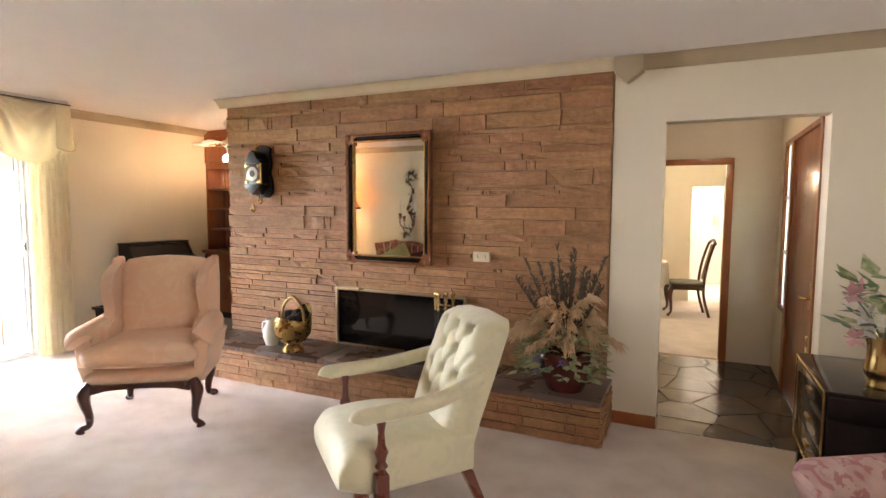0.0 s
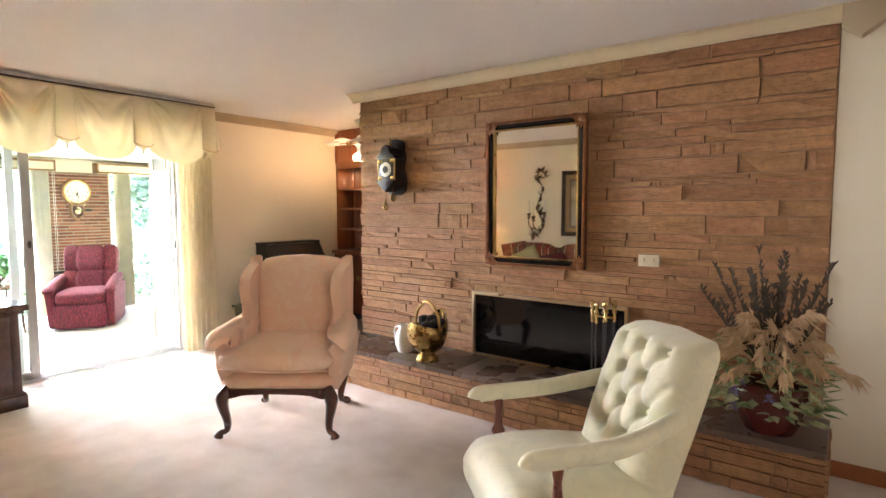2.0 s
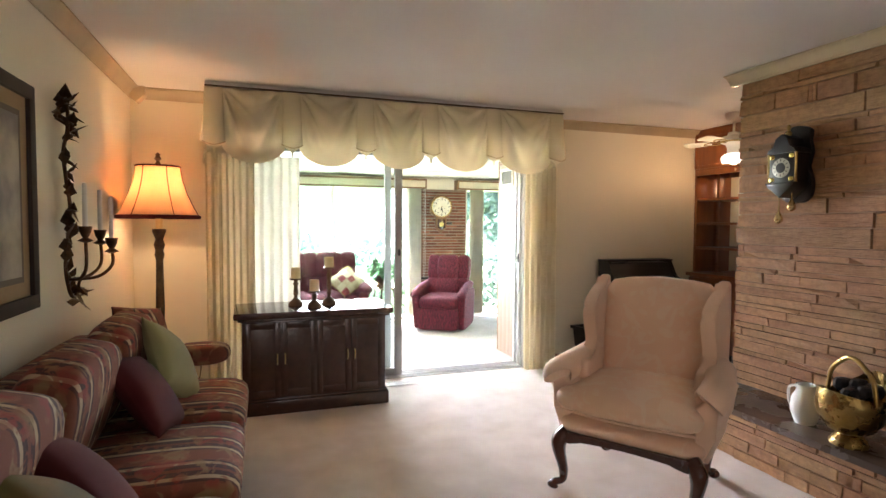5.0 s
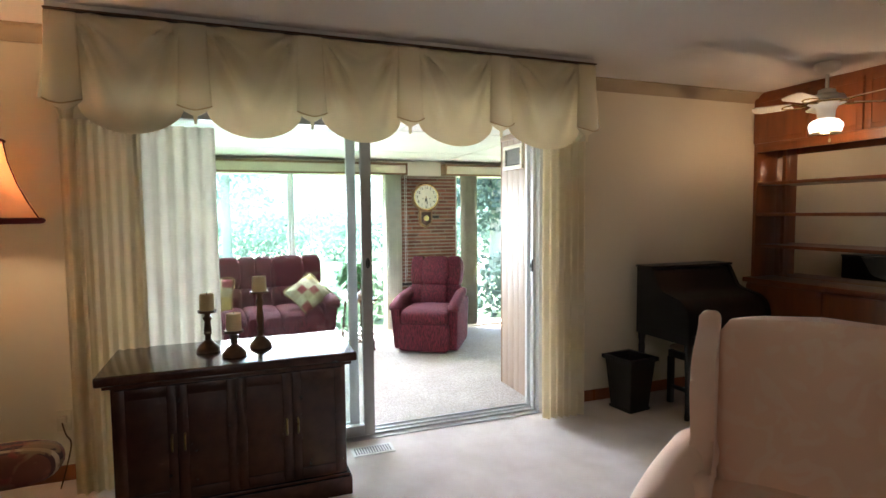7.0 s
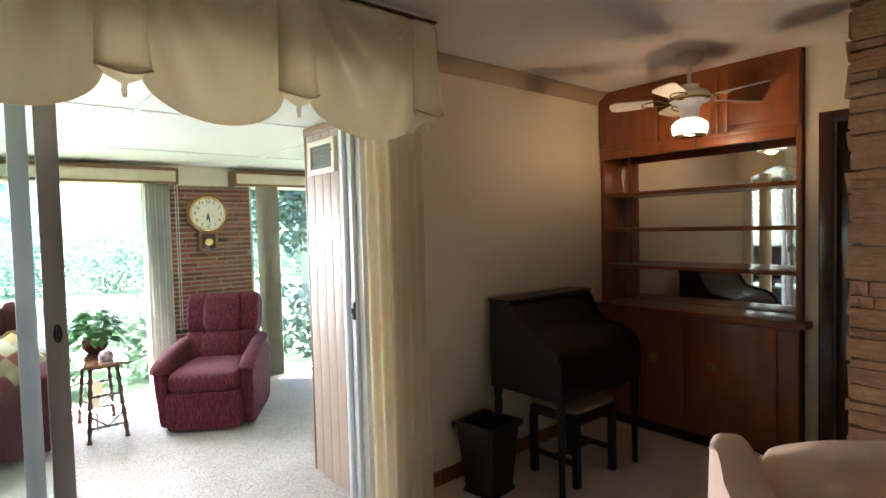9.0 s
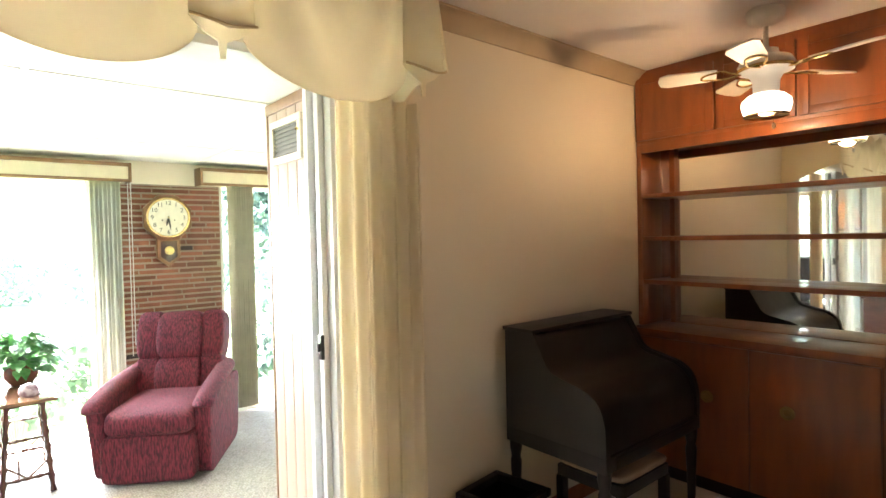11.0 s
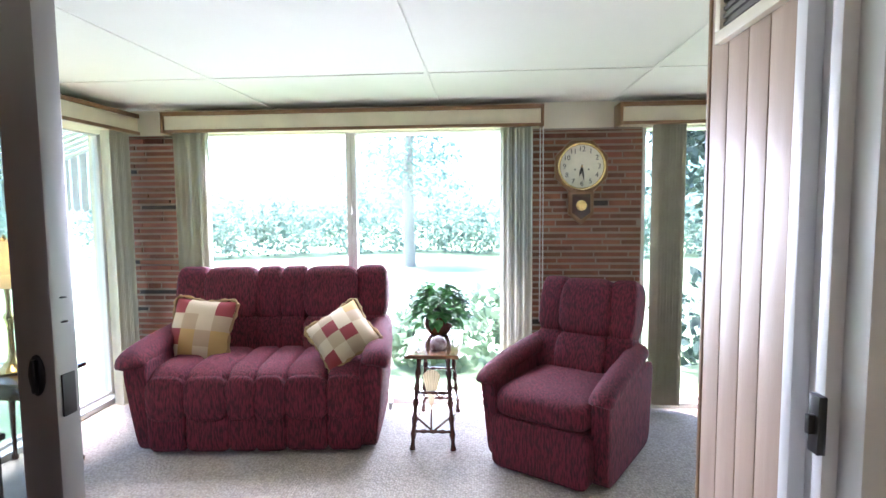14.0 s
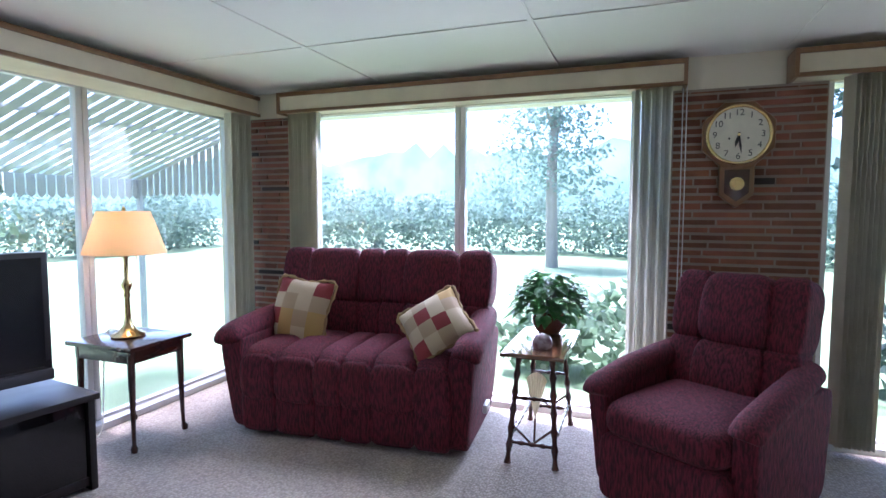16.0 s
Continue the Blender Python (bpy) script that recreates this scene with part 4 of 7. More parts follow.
def throw_pillow(label, material, m, size=0.42, thick=0.15, fringe=None):
    p = thing("throw_pillow", label, "pillow", m, "throw pillows")
    bm = B()
    n = 16
    rings = []
    front, back = [], []
    for j in range(n + 1):
        fr, bk = [], []
        for i in range(n + 1):
            u, v = -1 + 2 * i / n, -1 + 2 * j / n
            h = ((1 - u * u) * (1 - v * v)) ** 0.45 * thick / 2
            pinch = 1 - 0.06 * (1 - abs(u * v)) * (u * u + v * v) / 2
            fr.append(Vector((u * size / 2 * pinch, -h - 0.003, v * size / 2 * pinch)))
            bk.append(Vector((u * size / 2 * pinch, h + 0.003, v * size / 2 * pinch)))
        rings.append(fr + bk[::-1])
    part("cover", skin(bm, rings), material, p, smooth=70)
    if fringe:
        q = size / 2 * 0.97
        edge = [(-q, 0, -q), (0, 0, -q * 0.97), (q, 0, -q), (q * 0.97, 0, 0), (q, 0, q), (0, 0, q * 0.97), (-q, 0, q), (-q * 0.97, 0, 0), (-q, 0, -q)]
        part("trim", tube(B(), curve_pts(edge, 6), [0.011 + 0.004 * math.sin(k * 2.7) for k in range(49)], 7), fringe, p)
    return p


OLIVE = mat("olive_green_cloth", (0.30, 0.29, 0.13), 0.85, fine=400, bump=0.4, sheen=0.1)
WINE = mat("dark_red_cloth", (0.10, 0.008, 0.010), 0.9, col2=(0.07, 0.005, 0.007), fine=400, bump=0.4)
PATCH_GOLD = mat("mustard_patch_cloth", (0.17, 0.11, 0.025), 0.85, col2=(0.10, 0.11, 0.035), scale=6, contrast=0.2, fine=300, bump=0.4)
throw_pillow("sage olive square throw pillow on the sofa", OLIVE, pose(-4.60, 0.93, 0.66, -30, 30, 160), 0.42)
throw_pillow("dark red square throw pillow on the sofa", WINE, pose(-4.20, 0.88, 0.62, -36, 12, 172), 0.42)
throw_pillow("dark brown-red throw pillow on the sofa", WINE, pose(-3.32, 0.86, 0.60, -46, 24, 175), 0.42)
throw_pillow("mustard and green patchwork throw pillow on the sofa", PATCH_GOLD, pose(-3.02, 0.93, 0.585, -48, 30, 168), 0.44)
throw_pillow("floral throw pillow in the sofa's corner", SOFA_CLOTH, pose(-4.90, 0.74, 0.74, -20, 10, 150), 0.38)
bol = thing("bolster", "rounded floral arm bolster at the sofa's end", "pillow", pose(-5.06, 1.03, 0.60))
part("cover", cushion(B(), (0, 0, 0), (0.22, 0.34, 0.13), 2.6), SOFA_CLOTH, bol, smooth=60)

# floor lamp
SHADE = mat("peach_silk_shade", (0.80, 0.55, 0.38), 0.8, fine=260, bump=0.3, through_light=0.6, stretch=(1, 1, 0.15))
fl = thing("floor_lamp", "tall bronze floor lamp with a lit peach bell shade", "lamp", pose(-5.78, 0.69, 0))
part("base", lathe(B(), [(0.15, 0), (0.15, 0.015), (0.12, 0.03), (0.06, 0.05), (0.03, 0.09), (0.028, 0.14)], seg=28), BRONZE, fl, smooth=50)
part("column", lathe(B(), [(0.022, 0.12), (0.026, 0.3), (0.022, 0.5), (0.03, 0.62), (0.038, 0.66), (0.026, 0.70), (0.028, 0.74), (0.030, 0.80), (0.024, 1.14), (0.034, 1.18), (0.026, 1.21), (0.038, 1.25), (0.026, 1.29), (0.046, 1.35), (0.044, 1.365)], seg=20), BRONZE, fl, smooth=50)
part("socket", lathe(B(), [(0.022, 1.36), (0.024, 1.46), (0.018, 1.52)], seg=14), WAX, fl)
shade = part("shade", skin(B(), [[(r * math.cos(2 * math.pi * k / 48), r * math.sin(2 * math.pi * k / 48), z) for k in range(48)] for r, z in ((0.265, 1.455), (0.225, 1.53), (0.185, 1.62), (0.155, 1.72), (0.142, 1.81), (0.139, 1.81), (0.152, 1.72), (0.182, 1.62), (0.222, 1.53), (0.262, 1.455))] , caps=False), SHADE, fl, "lit peach silk bell shade", 60)
for r, z, w in ((0.266, 1.452, 0.014), (0.143, 1.813, 0.006)):
    part("trim", tube(B(), [(r * math.cos(2 * math.pi * k / 40), r * math.sin(2 * math.pi * k / 40), z) for k in range(41)], w, 8), WINE, shade, "dark red fringe")
for k in range(6):
    a = 2 * math.pi * (k + 0.5) / 6
    part("rib", tube(B(), [((r + 0.003) * math.cos(a), (r + 0.003) * math.sin(a), z) for r, z in ((0.265, 1.455), (0.225, 1.53), (0.185, 1.62), (0.155, 1.72), (0.142, 1.81))], 0.003, 5), WINE, shade)
part("harp", tube(B(), curve_pts([(0, 0.02, 1.5), (0, 0.06, 1.65), (0, 0.0, 1.83), (0, -0.06, 1.65), (0, -0.02, 1.5)], 5), 0.003, 6), BRASS, fl)
part("finial", lathe(B(), [(0.012, 1.82), (0.02, 1.835), (0.01, 1.85), (0.024, 1.87), (0.012, 1.89), (0.018, 1.90), (0, 1.915)], seg=14), BRONZE, fl)

# scrolled wall sconce with leaves and candle arms
sc = thing("wall_sconce", "scrolling bronze leaf wall sconce with white candles", "sconce", pose(-4.62, 0.43, 0))
main = curve_pts([(0.10, 0.02, 1.92), (0.05, 0.03, 1.99), (-0.02, 0.03, 2.01), (-0.05, 0.03, 1.95), (-0.03, 0.03, 1.86), (0.03, 0.03, 1.76), (0.0, 0.03, 1.62), (-0.05, 0.03, 1.48), (0.0, 0.03, 1.32), (0.04, 0.03, 1.18), (-0.02, 0.03, 1.05), (-0.10, 0.03, 1.02), (-0.12, 0.03, 1.08)], 5)
part("stem", tube(B(), main, 0.009, 7), BRONZE, sc, smooth=60)
rnd = random.Random(4)
def leaf(bm, at, d, size, up=Vector((0, 0, 1))):
    d = Vector(d).normalized()
    s = d.cross(up).normalized() if abs(d.dot(up)) < 0.95 else Vector((1, 0, 0))
    nrm = s.cross(d)
    at = Vector(at)
    vs = [bm.verts.new(p) for p in (at, at + d * size * 0.4 + s * size * 0.28, at + d * size + nrm * size * 0.1, at + d * size * 0.4 - s * size * 0.28, at + d * size * 0.42 + nrm * size * 0.09)]
    for a, b in ((0, 1), (1, 2), (2, 3), (3, 0)):
        bm.faces.new((vs[a], vs[b], vs[4]))
for k in range(64):
    p = main[int(k / 64 * len(main))]
    bm = B()
    leaf(bm, p, (rnd.uniform(-1, 1), rnd.uniform(0.1, 0.5), rnd.uniform(-0.9, 0.9)), rnd.uniform(0.06, 0.12))
    part("leaf", bm, BRONZE, sc, smooth=0)
for x0, y0, z0 in ((-0.14, 0.14, 1.34), (0.12, 0.14, 1.36), (-0.02, 0.22, 1.30)):
    arm = part("candle_arm", tube(B(), curve_pts([(0.0, 0.03, 1.12), (x0 * 0.5, y0 * 0.7, 1.13), (x0, y0, 1.19), (x0, y0, z0 - 0.03)], 5), 0.008, 7), BRONZE, sc, smooth=60)
    part("cup", lathe(B(), [(0.01, -0.05), (0.035, -0.04), (0.012, -0.025), (0.024, 0.0), (0.030, 0.03), (0.02, 0.03)], (x0, y0, z0), 14), BRONZE, arm, smooth=60)
    part("candle", lathe(B(), [(0.012, 0.0), (0.011, 0.22), (0.003, 0.225)], (x0, y0, z0 + 0.02), 12), WHITE, arm, "white taper candle")


def picture(name, label, x0, x1, z0, z1, y, sgn):
    p = thing(name, label, "picture")
    w = 0.06
    bm = B()
    for a0, b0, a1, b1 in ((x0, z0, x1, z0 + w), (x0, z1 - w, x1, z1), (x0, z0 + w, x0 + w, z1 - w), (x1 - w, z0 + w, x1, z1 - w)):
        box(bm, a0, y, b0, a1, y + sgn * 0.03, b1, 0.005)
    part("frame", bm, mat("dark_brown_frame", (0.035, 0.018, 0.009), 0.7), p)
    part("mat_board", box(B(), x0 + w, y + sgn * 0.002, z0 + w, x1 - w, y + sgn * 0.012, z1 - w), mat("tan_mat_board", (0.36, 0.24, 0.13), 0.9), p)
    i = 0.15
    part("print", box(B(), x0 + i, y + sgn * 0.012, z0 + i, x1 - i, y + sgn * 0.016, z1 - i), mat("faded_print", (0.20, 0.18, 0.16), 0.7, col2=(0.42, 0.36, 0.28), scale=5, contrast=0.25), p, "faded brown-grey print")
    part("inner_line", box(B(), x0 + i - 0.025, y + sgn * 0.012, z0 + i - 0.025, x1 - i + 0.025, y + sgn * 0.0135, z1 - i + 0.025), mat("dark_mat_line", (0.16, 0.12, 0.09), 0.8), p)
    return p


picture("framed_picture", "brown-framed picture with a wide tan mat", -4.28, -3.46, 1.03, 2.00, YS, 1)

# dark sideboard with its candle holders
sb = thing("sideboard", "dark mahogany sideboard with panelled doors, before the curtain", "sideboard", pose(-5.80, 1.775, 0, 0, 0, 1))
part("body", box(B(), -0.255, -0.53, 0.10, 0.235, 0.53, 0.715, 0.004), DARK_WOOD, sb)
part("top", box(B(), -0.29, -0.585, 0.715, 0.285, 0.585, 0.762, 0.012, 3), DARK_WOOD, sb)
part("top_moulding", box(B(), -0.27, -0.56, 0.695, 0.262, 0.56, 0.716, 0.008), DARK_WOOD, sb)
part("plinth", box(B(), -0.27, -0.555, 0.0, 0.258, 0.555, 0.10, 0.008), DARK_WOOD, sb)
part("plinth_lip", box(B(), -0.26, -0.545, 0.10, 0.248, 0.545, 0.118, 0.006), DARK_WOOD, sb)
for k in range(4):
    y0 = -0.515 + 0.2575 * k
    d = part("door", box(B(), 0.235, y0 + 0.004, 0.135, 0.247, y0 + 0.2535, 0.685, 0.003), DARK_WOOD, sb)
    bm = B()
    for a, b, c_, e in ((0.004, 0.135, 0.045, 0.685), (0.2125, 0.135, 0.2535, 0.685), (0.045, 0.135, 0.2125, 0.185), (0.045, 0.635, 0.2125, 0.685)):
        box(bm, 0.247, y0 + a, b, 0.256, y0 + c_, e, 0.003)
    part("stile_frame", bm, DARK_WOOD, d)
    hy = y0 + (0.23 if k % 2 == 0 else 0.027)
    part("handle", tube(B(), curve_pts([(0.256, hy, 0.375), (0.272, hy, 0.385), (0.272, hy, 0.44), (0.256, hy, 0.45)], 4), 0.005, 8), OLD_BRASS, d, "slim aged brass pull")


def candle_holder(at, h, ch):
    c = thing("candle_holder", "turned bronze pillar candle holder on the sideboard", "candle holder", pose(*at), "candle holders on the sideboard")
    part("base", lathe(B(), [(0.058, 0), (0.06, 0.012), (0.048, 0.03), (0.026, 0.05), (0.016, 0.06)], seg=24), BRONZE, c, smooth=50)
    part("stem", lathe(B(), [(0.016, 0.055), (0.013, 0.08), (0.022, 0.095), (0.013, 0.11), (0.020, h * 0.5), (0.014, h * 0.72), (0.024, h * 0.80), (0.013, h * 0.87), (0.018, h * 0.95), (0.045, h - 0.012), (0.047, h)], seg=20), BRONZE, c, smooth=50)
    cd = part("candle", lathe(B(), [(0.036, 0), (0.037, 0.01), (0.036, ch - 0.004), (0.032, ch), (0.02, ch - 0.004)], (0, 0, h), 24), WAX, c, "cream pillar candle", 50)
    part("wick", tube(B(), [(0, 0, h + ch - 0.005), (0.001, 0.001, h + ch + 0.012)], 0.0015, 5), BLACK_PLASTIC, cd)


candle_holder((-5.84, 1.645, 0.762), 0.215, 0.085)
candle_holder((-5.69, 1.775, 0.762), 0.130, 0.085)
candle_holder((-5.84, 1.905, 0.762), 0.300, 0.080)

# ---- fireplace ----
fp = thing("fireplace_screen", "black smoked-glass fireplace front with a brass frame", "fireplace")
part("glass", box(B(), -3.13, YF - 0.004, 0.312, -1.96, YF + 0.01, 0.775), FIRE_GLASS, fp)
bm = B()
for x0, z0, x1, z1 in ((-3.155, 0.302, -3.13, 0.80), (-1.96, 0.302, -1.935, 0.80), (-3.13, 0.775, -1.96, 0.80), (-3.13, 0.302, -1.96, 0.316)):
    box(bm, x0, YF - 0.022, z0, x1, YF + 0.01, z1, 0.004)
part("frame", bm, mat("satin_brass", (0.55, 0.42, 0.26), 0.3, 1.0), fp)

mir = thing("wall_mirror", "tall wall mirror in a black and gilt frame", "mirror", pose(0, 0, 0))
MX0, MX1, MZ0, MZ1 = -3.005, -2.225, 1.025, 2.075
bm = B()
for a, b, c_, d in ((MX0 + 0.02, MZ0 + 0.02, MX1 - 0.02, MZ0 + 0.055), (MX0 + 0.02, MZ1 - 0.055, MX1 - 0.02, MZ1 - 0.02), (MX0 + 0.02, MZ0 + 0.055, MX0 + 0.055, MZ1 - 0.055), (MX1 - 0.055, MZ0 + 0.055, MX1 - 0.02, MZ1 - 0.055)):
    box(bm, a, YF - 0.055, b, c_, YF - 0.012, d, 0.008)
part("frame", bm, LACQUER, mir, "glossy black moulding")
bm = B()
for a, b, c_, d in ((MX0, MZ0, MX1, MZ0 + 0.021), (MX0, MZ1 - 0.021, MX1, MZ1), (MX0, MZ0 + 0.021, MX0 + 0.021, MZ1 - 0.021), (MX1 - 0.021, MZ0 + 0.021, MX1, MZ1 - 0.021)):
    box(bm, a, YF - 0.068, b, c_, YF - 0.015, d, 0.006)
part("outer_moulding", bm, mat("coppery_gilt", (0.26, 0.10, 0.035), 0.35, 0.6, col2=(0.12, 0.05, 0.02), scale=30), mir, "worn copper-gilt edge")
bm = B()
for a, b, c_, d in ((MX0 + 0.055, MZ0 + 0.055, MX1 - 0.055, MZ0 + 0.066), (MX0 + 0.055, MZ1 - 0.066, MX1 - 0.055, MZ1 - 0.055), (MX0 + 0.055, MZ0 + 0.066, MX0 + 0.066, MZ1 - 0.066), (MX1 - 0.066, MZ0 + 0.066, MX1 - 0.055, MZ1 - 0.066)):
    box(bm, a, YF - 0.05, b, c_, YF - 0.02, d, 0.003)
part("inner_moulding", bm, OLD_BRASS, mir)
part("glass", box(B(), MX0 + 0.05, YF - 0.032, MZ0 + 0.05, MX1 - 0.05, YF - 0.026, MZ1 - 0.05), MIRROR, mir)
for sx, ax in ((1, MX0), (-1, MX1)):
    for sz, az in ((1, MZ0), (-1, MZ1)):
        gilt = bpy.data.materials["coppery_gilt"]
        boss = part("corner_ornament", cushion(B(), (ax + sx * 0.03, YF - 0.068, az + sz * 0.03), (0.045, 0.02, 0.045), 2, nu=12, nv=6), gilt, mir, "copper-gilt leaf corner", 50)
        for k in range(6):
            bm = B()
            leaf(bm, (ax + sx * 0.03, YF - 0.068, az + sz * 0.03), (sx * math.cos(k * 0.5 - 0.5), -0.05, sz * math.sin(k * 0.5 - 0.5)), 0.075, Vector((0, 1, 0)))
            part("leaf", bm, gilt, boss, smooth=0)

# weight clock on the stone
wc = thing("weight_clock", "small dark wooden wall clock with brass weights", "clock", pose(-3.93, YF - 0.01, 0))
part("backboard", slab(B(), [(p.x, p.y) for p in curve_pts([(-0.05, 1.56, 0), (-0.10, 1.60, 0), (-0.105, 1.70, 0), (-0.075, 1.78, 0), (-0.10, 1.86, 0), (-0.08, 1.95, 0), (-0.09, 2.0, 0), (-0.03, 2.03, 0), (0.03, 2.03, 0), (0.09, 2.0, 0), (0.08, 1.95, 0), (0.10, 1.86, 0), (0.075, 1.78, 0), (0.105, 1.70, 0), (0.10, 1.60, 0), (0.05, 1.56, 0)], 3)], "y", -0.03, 0.0, 0.004), BLACK_WOOD, wc)
part("case", box(B(), -0.085, -0.15, 1.68, 0.085, -0.03, 1.86, 0.005), BLACK_WOOD, wc)
part("hood", slab(B(), [(-0.10, 1.86), (0.10, 1.86), (0.085, 1.885), (0.05, 1.90), (0.04, 1.95), (0.0, 1.975), (-0.04, 1.95), (-0.05, 1.90), (-0.085, 1.885)], "y", -0.16, -0.03, 0.004), BLACK_WOOD, wc)
part("bracket", slab(B(), [(-0.10, 1.68), (0.10, 1.68), (0.085, 1.655), (0.05, 1.63), (0.0, 1.585), (-0.05, 1.63), (-0.085, 1.655)], "y", -0.165, -0.03, 0.004), BLACK_WOOD, wc)
dial = part("dial", lathe(B(), [(0, 0), (0.058, 0), (0.060, 0.004), (0.048, 0.007), (0.0, 0.007)], seg=28), mat("silvered_dial", (0.55, 0.52, 0.44), 0.35, 0.4), wc, m=pose(0, -0.151, 1.77, 90))
part("dial_centre", lathe(B(), [(0, 0), (0.032, 0), (0.030, 0.003), (0, 0.003)], seg=24), BLACK_PLASTIC, dial, m=pose(0, 0, 0.0075))
for k in range(12):
    a = 2 * math.pi * k / 12
    part("numeral", box(B(), -0.0025, -0.007, 0.007, 0.0025, 0.007, 0.0082), BLACK_PLASTIC, dial, m=pose(0.046 * math.cos(a), 0.046 * math.sin(a), 0, 0, 0, math.degrees(a) + 90))
for sx in (-1, 1):
    for z in (1.70, 1.84):
        part("spandrel", cushion(B(), (sx * 0.065, -0.152, z), (0.036, 0.012, 0.03), 2, nu=12, nv=6), GOLD, wc, smooth=50)
    part("pillar", lathe(B(), [(0.009, 1.68), (0.006, 1.70), (0.008, 1.77), (0.006, 1.84), (0.009, 1.86)], (sx * 0.092, -0.145, 0), 10), OLD_BRASS, wc, smooth=50)
part("crest", lathe(B(), [(0.012, 1.96), (0.02, 1.985), (0.008, 2.0), (0.014, 2.02), (0, 2.04)], (0, -0.1, 0), 12), OLD_BRASS, wc, smooth=50)
for x, z in ((-0.05, 1.47), (0.035, 1.545)):
    w = part("weight", lathe(B(), [(0.003, 0.10), (0.006, 0.075), (0.016, 0.055), (0.026, 0.03), (0.024, 0.012), (0.01, 0.0), (0, -0.004)], (x, -0.10, z - 0.04), 16), BRASS, wc, "pear-shaped brass weight", 60)
    part("chain", tube(B(), [(x, -0.10, z + 0.05), (x, -0.10, 1.66)], 0.0025, 6), OLD_BRASS, w)

ol = thing("wall_outlet", "ivory switch plate on the stone", "switch", pose(-1.815, YF - 0.02, 1.115))
part("plate", box(B(), -0.065, -0.004, -0.038, 0.065, 0.02, 0.038, 0.004), IVORY, ol)
for x in (-0.03, 0.03):
    part("toggle", box(B(), x - 0.006, -0.016, -0.01, x + 0.006, -0.003, 0.012, 0.002), IVORY, ol)

# brass coal scuttle on the hearth
cs = thing("coal_scuttle", "hammered brass coal scuttle with an upright handle, on the hearth", "scuttle", pose(-3.33, 4.22, 0.303, 0, 0, 78) @ Matrix.Diagonal((1.0, 1.02, 1.18, 1)))
HAMMERED = mat("hammered_brass", (0.42, 0.28, 0.10), 0.28, 1.0, col2=(0.26, 0.17, 0.06), scale=20, fine=45, bump=0.5)
part("foot", lathe(B(), [(0.085, 0.0), (0.088, 0.01), (0.072, 0.03), (0.055, 0.05), (0.06, 0.06)], seg=28), HAMMERED, cs, smooth=60)
rings = []
for j, (r, z) in enumerate(((0.055, 0.05), (0.10, 0.07), (0.135, 0.11), (0.15, 0.16), (0.148, 0.21), (0.14, 0.245), (0.134, 0.245), (0.142, 0.21), (0.143, 0.16), (0.128, 0.115), (0.09, 0.08), (0.01, 0.075))):
    ring = []
    for k in range(36):
        a = 2 * math.pi * k / 36
        lip = max(0, math.cos(a)) ** 3
        ring.append((r * math.cos(a) * (1 + 0.16 * lip * (z / 0.245) ** 2), r * math.sin(a), z + 0.07 * lip * (z > 0.2) - 0.03 * (1 - abs(math.cos(a))) * (z > 0.24)))
    rings.append(ring)
part("bowl", skin(B(), rings, caps=False), HAMMERED, cs, smooth=60)
part("handle", tube(B(), curve_pts([(0, -0.142, 0.20), (0, -0.12, 0.30), (0, -0.05, 0.36), (0, 0, 0.375), (0, 0.05, 0.36), (0, 0.12, 0.30), (0, 0.142, 0.20)], 5), 0.011, 10), OLD_BRASS, cs, "arched brass carrying handle", 60)
rnd = random.Random(9)
for k in range(7):
    part("coal", cushion(B(), (rnd.uniform(-0.06, 0.08), rnd.uniform(-0.07, 0.07), 0.22 + rnd.uniform(0, 0.05)), (0.09, 0.07, 0.06), 2.5, nu=8, nv=5), BLACK_PLASTIC, cs, smooth=0)
wj = thing("white_jug", "white pitcher behind the coal scuttle", "jug", pose(-3.62, 4.29, 0.303))
part("body", lathe(B(), [(0.05, 0), (0.055, 0.01), (0.075, 0.07), (0.07, 0.14), (0.045, 0.19), (0.05, 0.22), (0.044, 0.22), (0.04, 0.19), (0.06, 0.1)], seg=24), WHITE, wj, smooth=60)
part("handle", tube(B(), curve_pts([(-0.045, 0, 0.2), (-0.10, 0, 0.18), (-0.10, 0, 0.10), (-0.07, 0, 0.06)], 4), 0.008, 8), WHITE, wj)

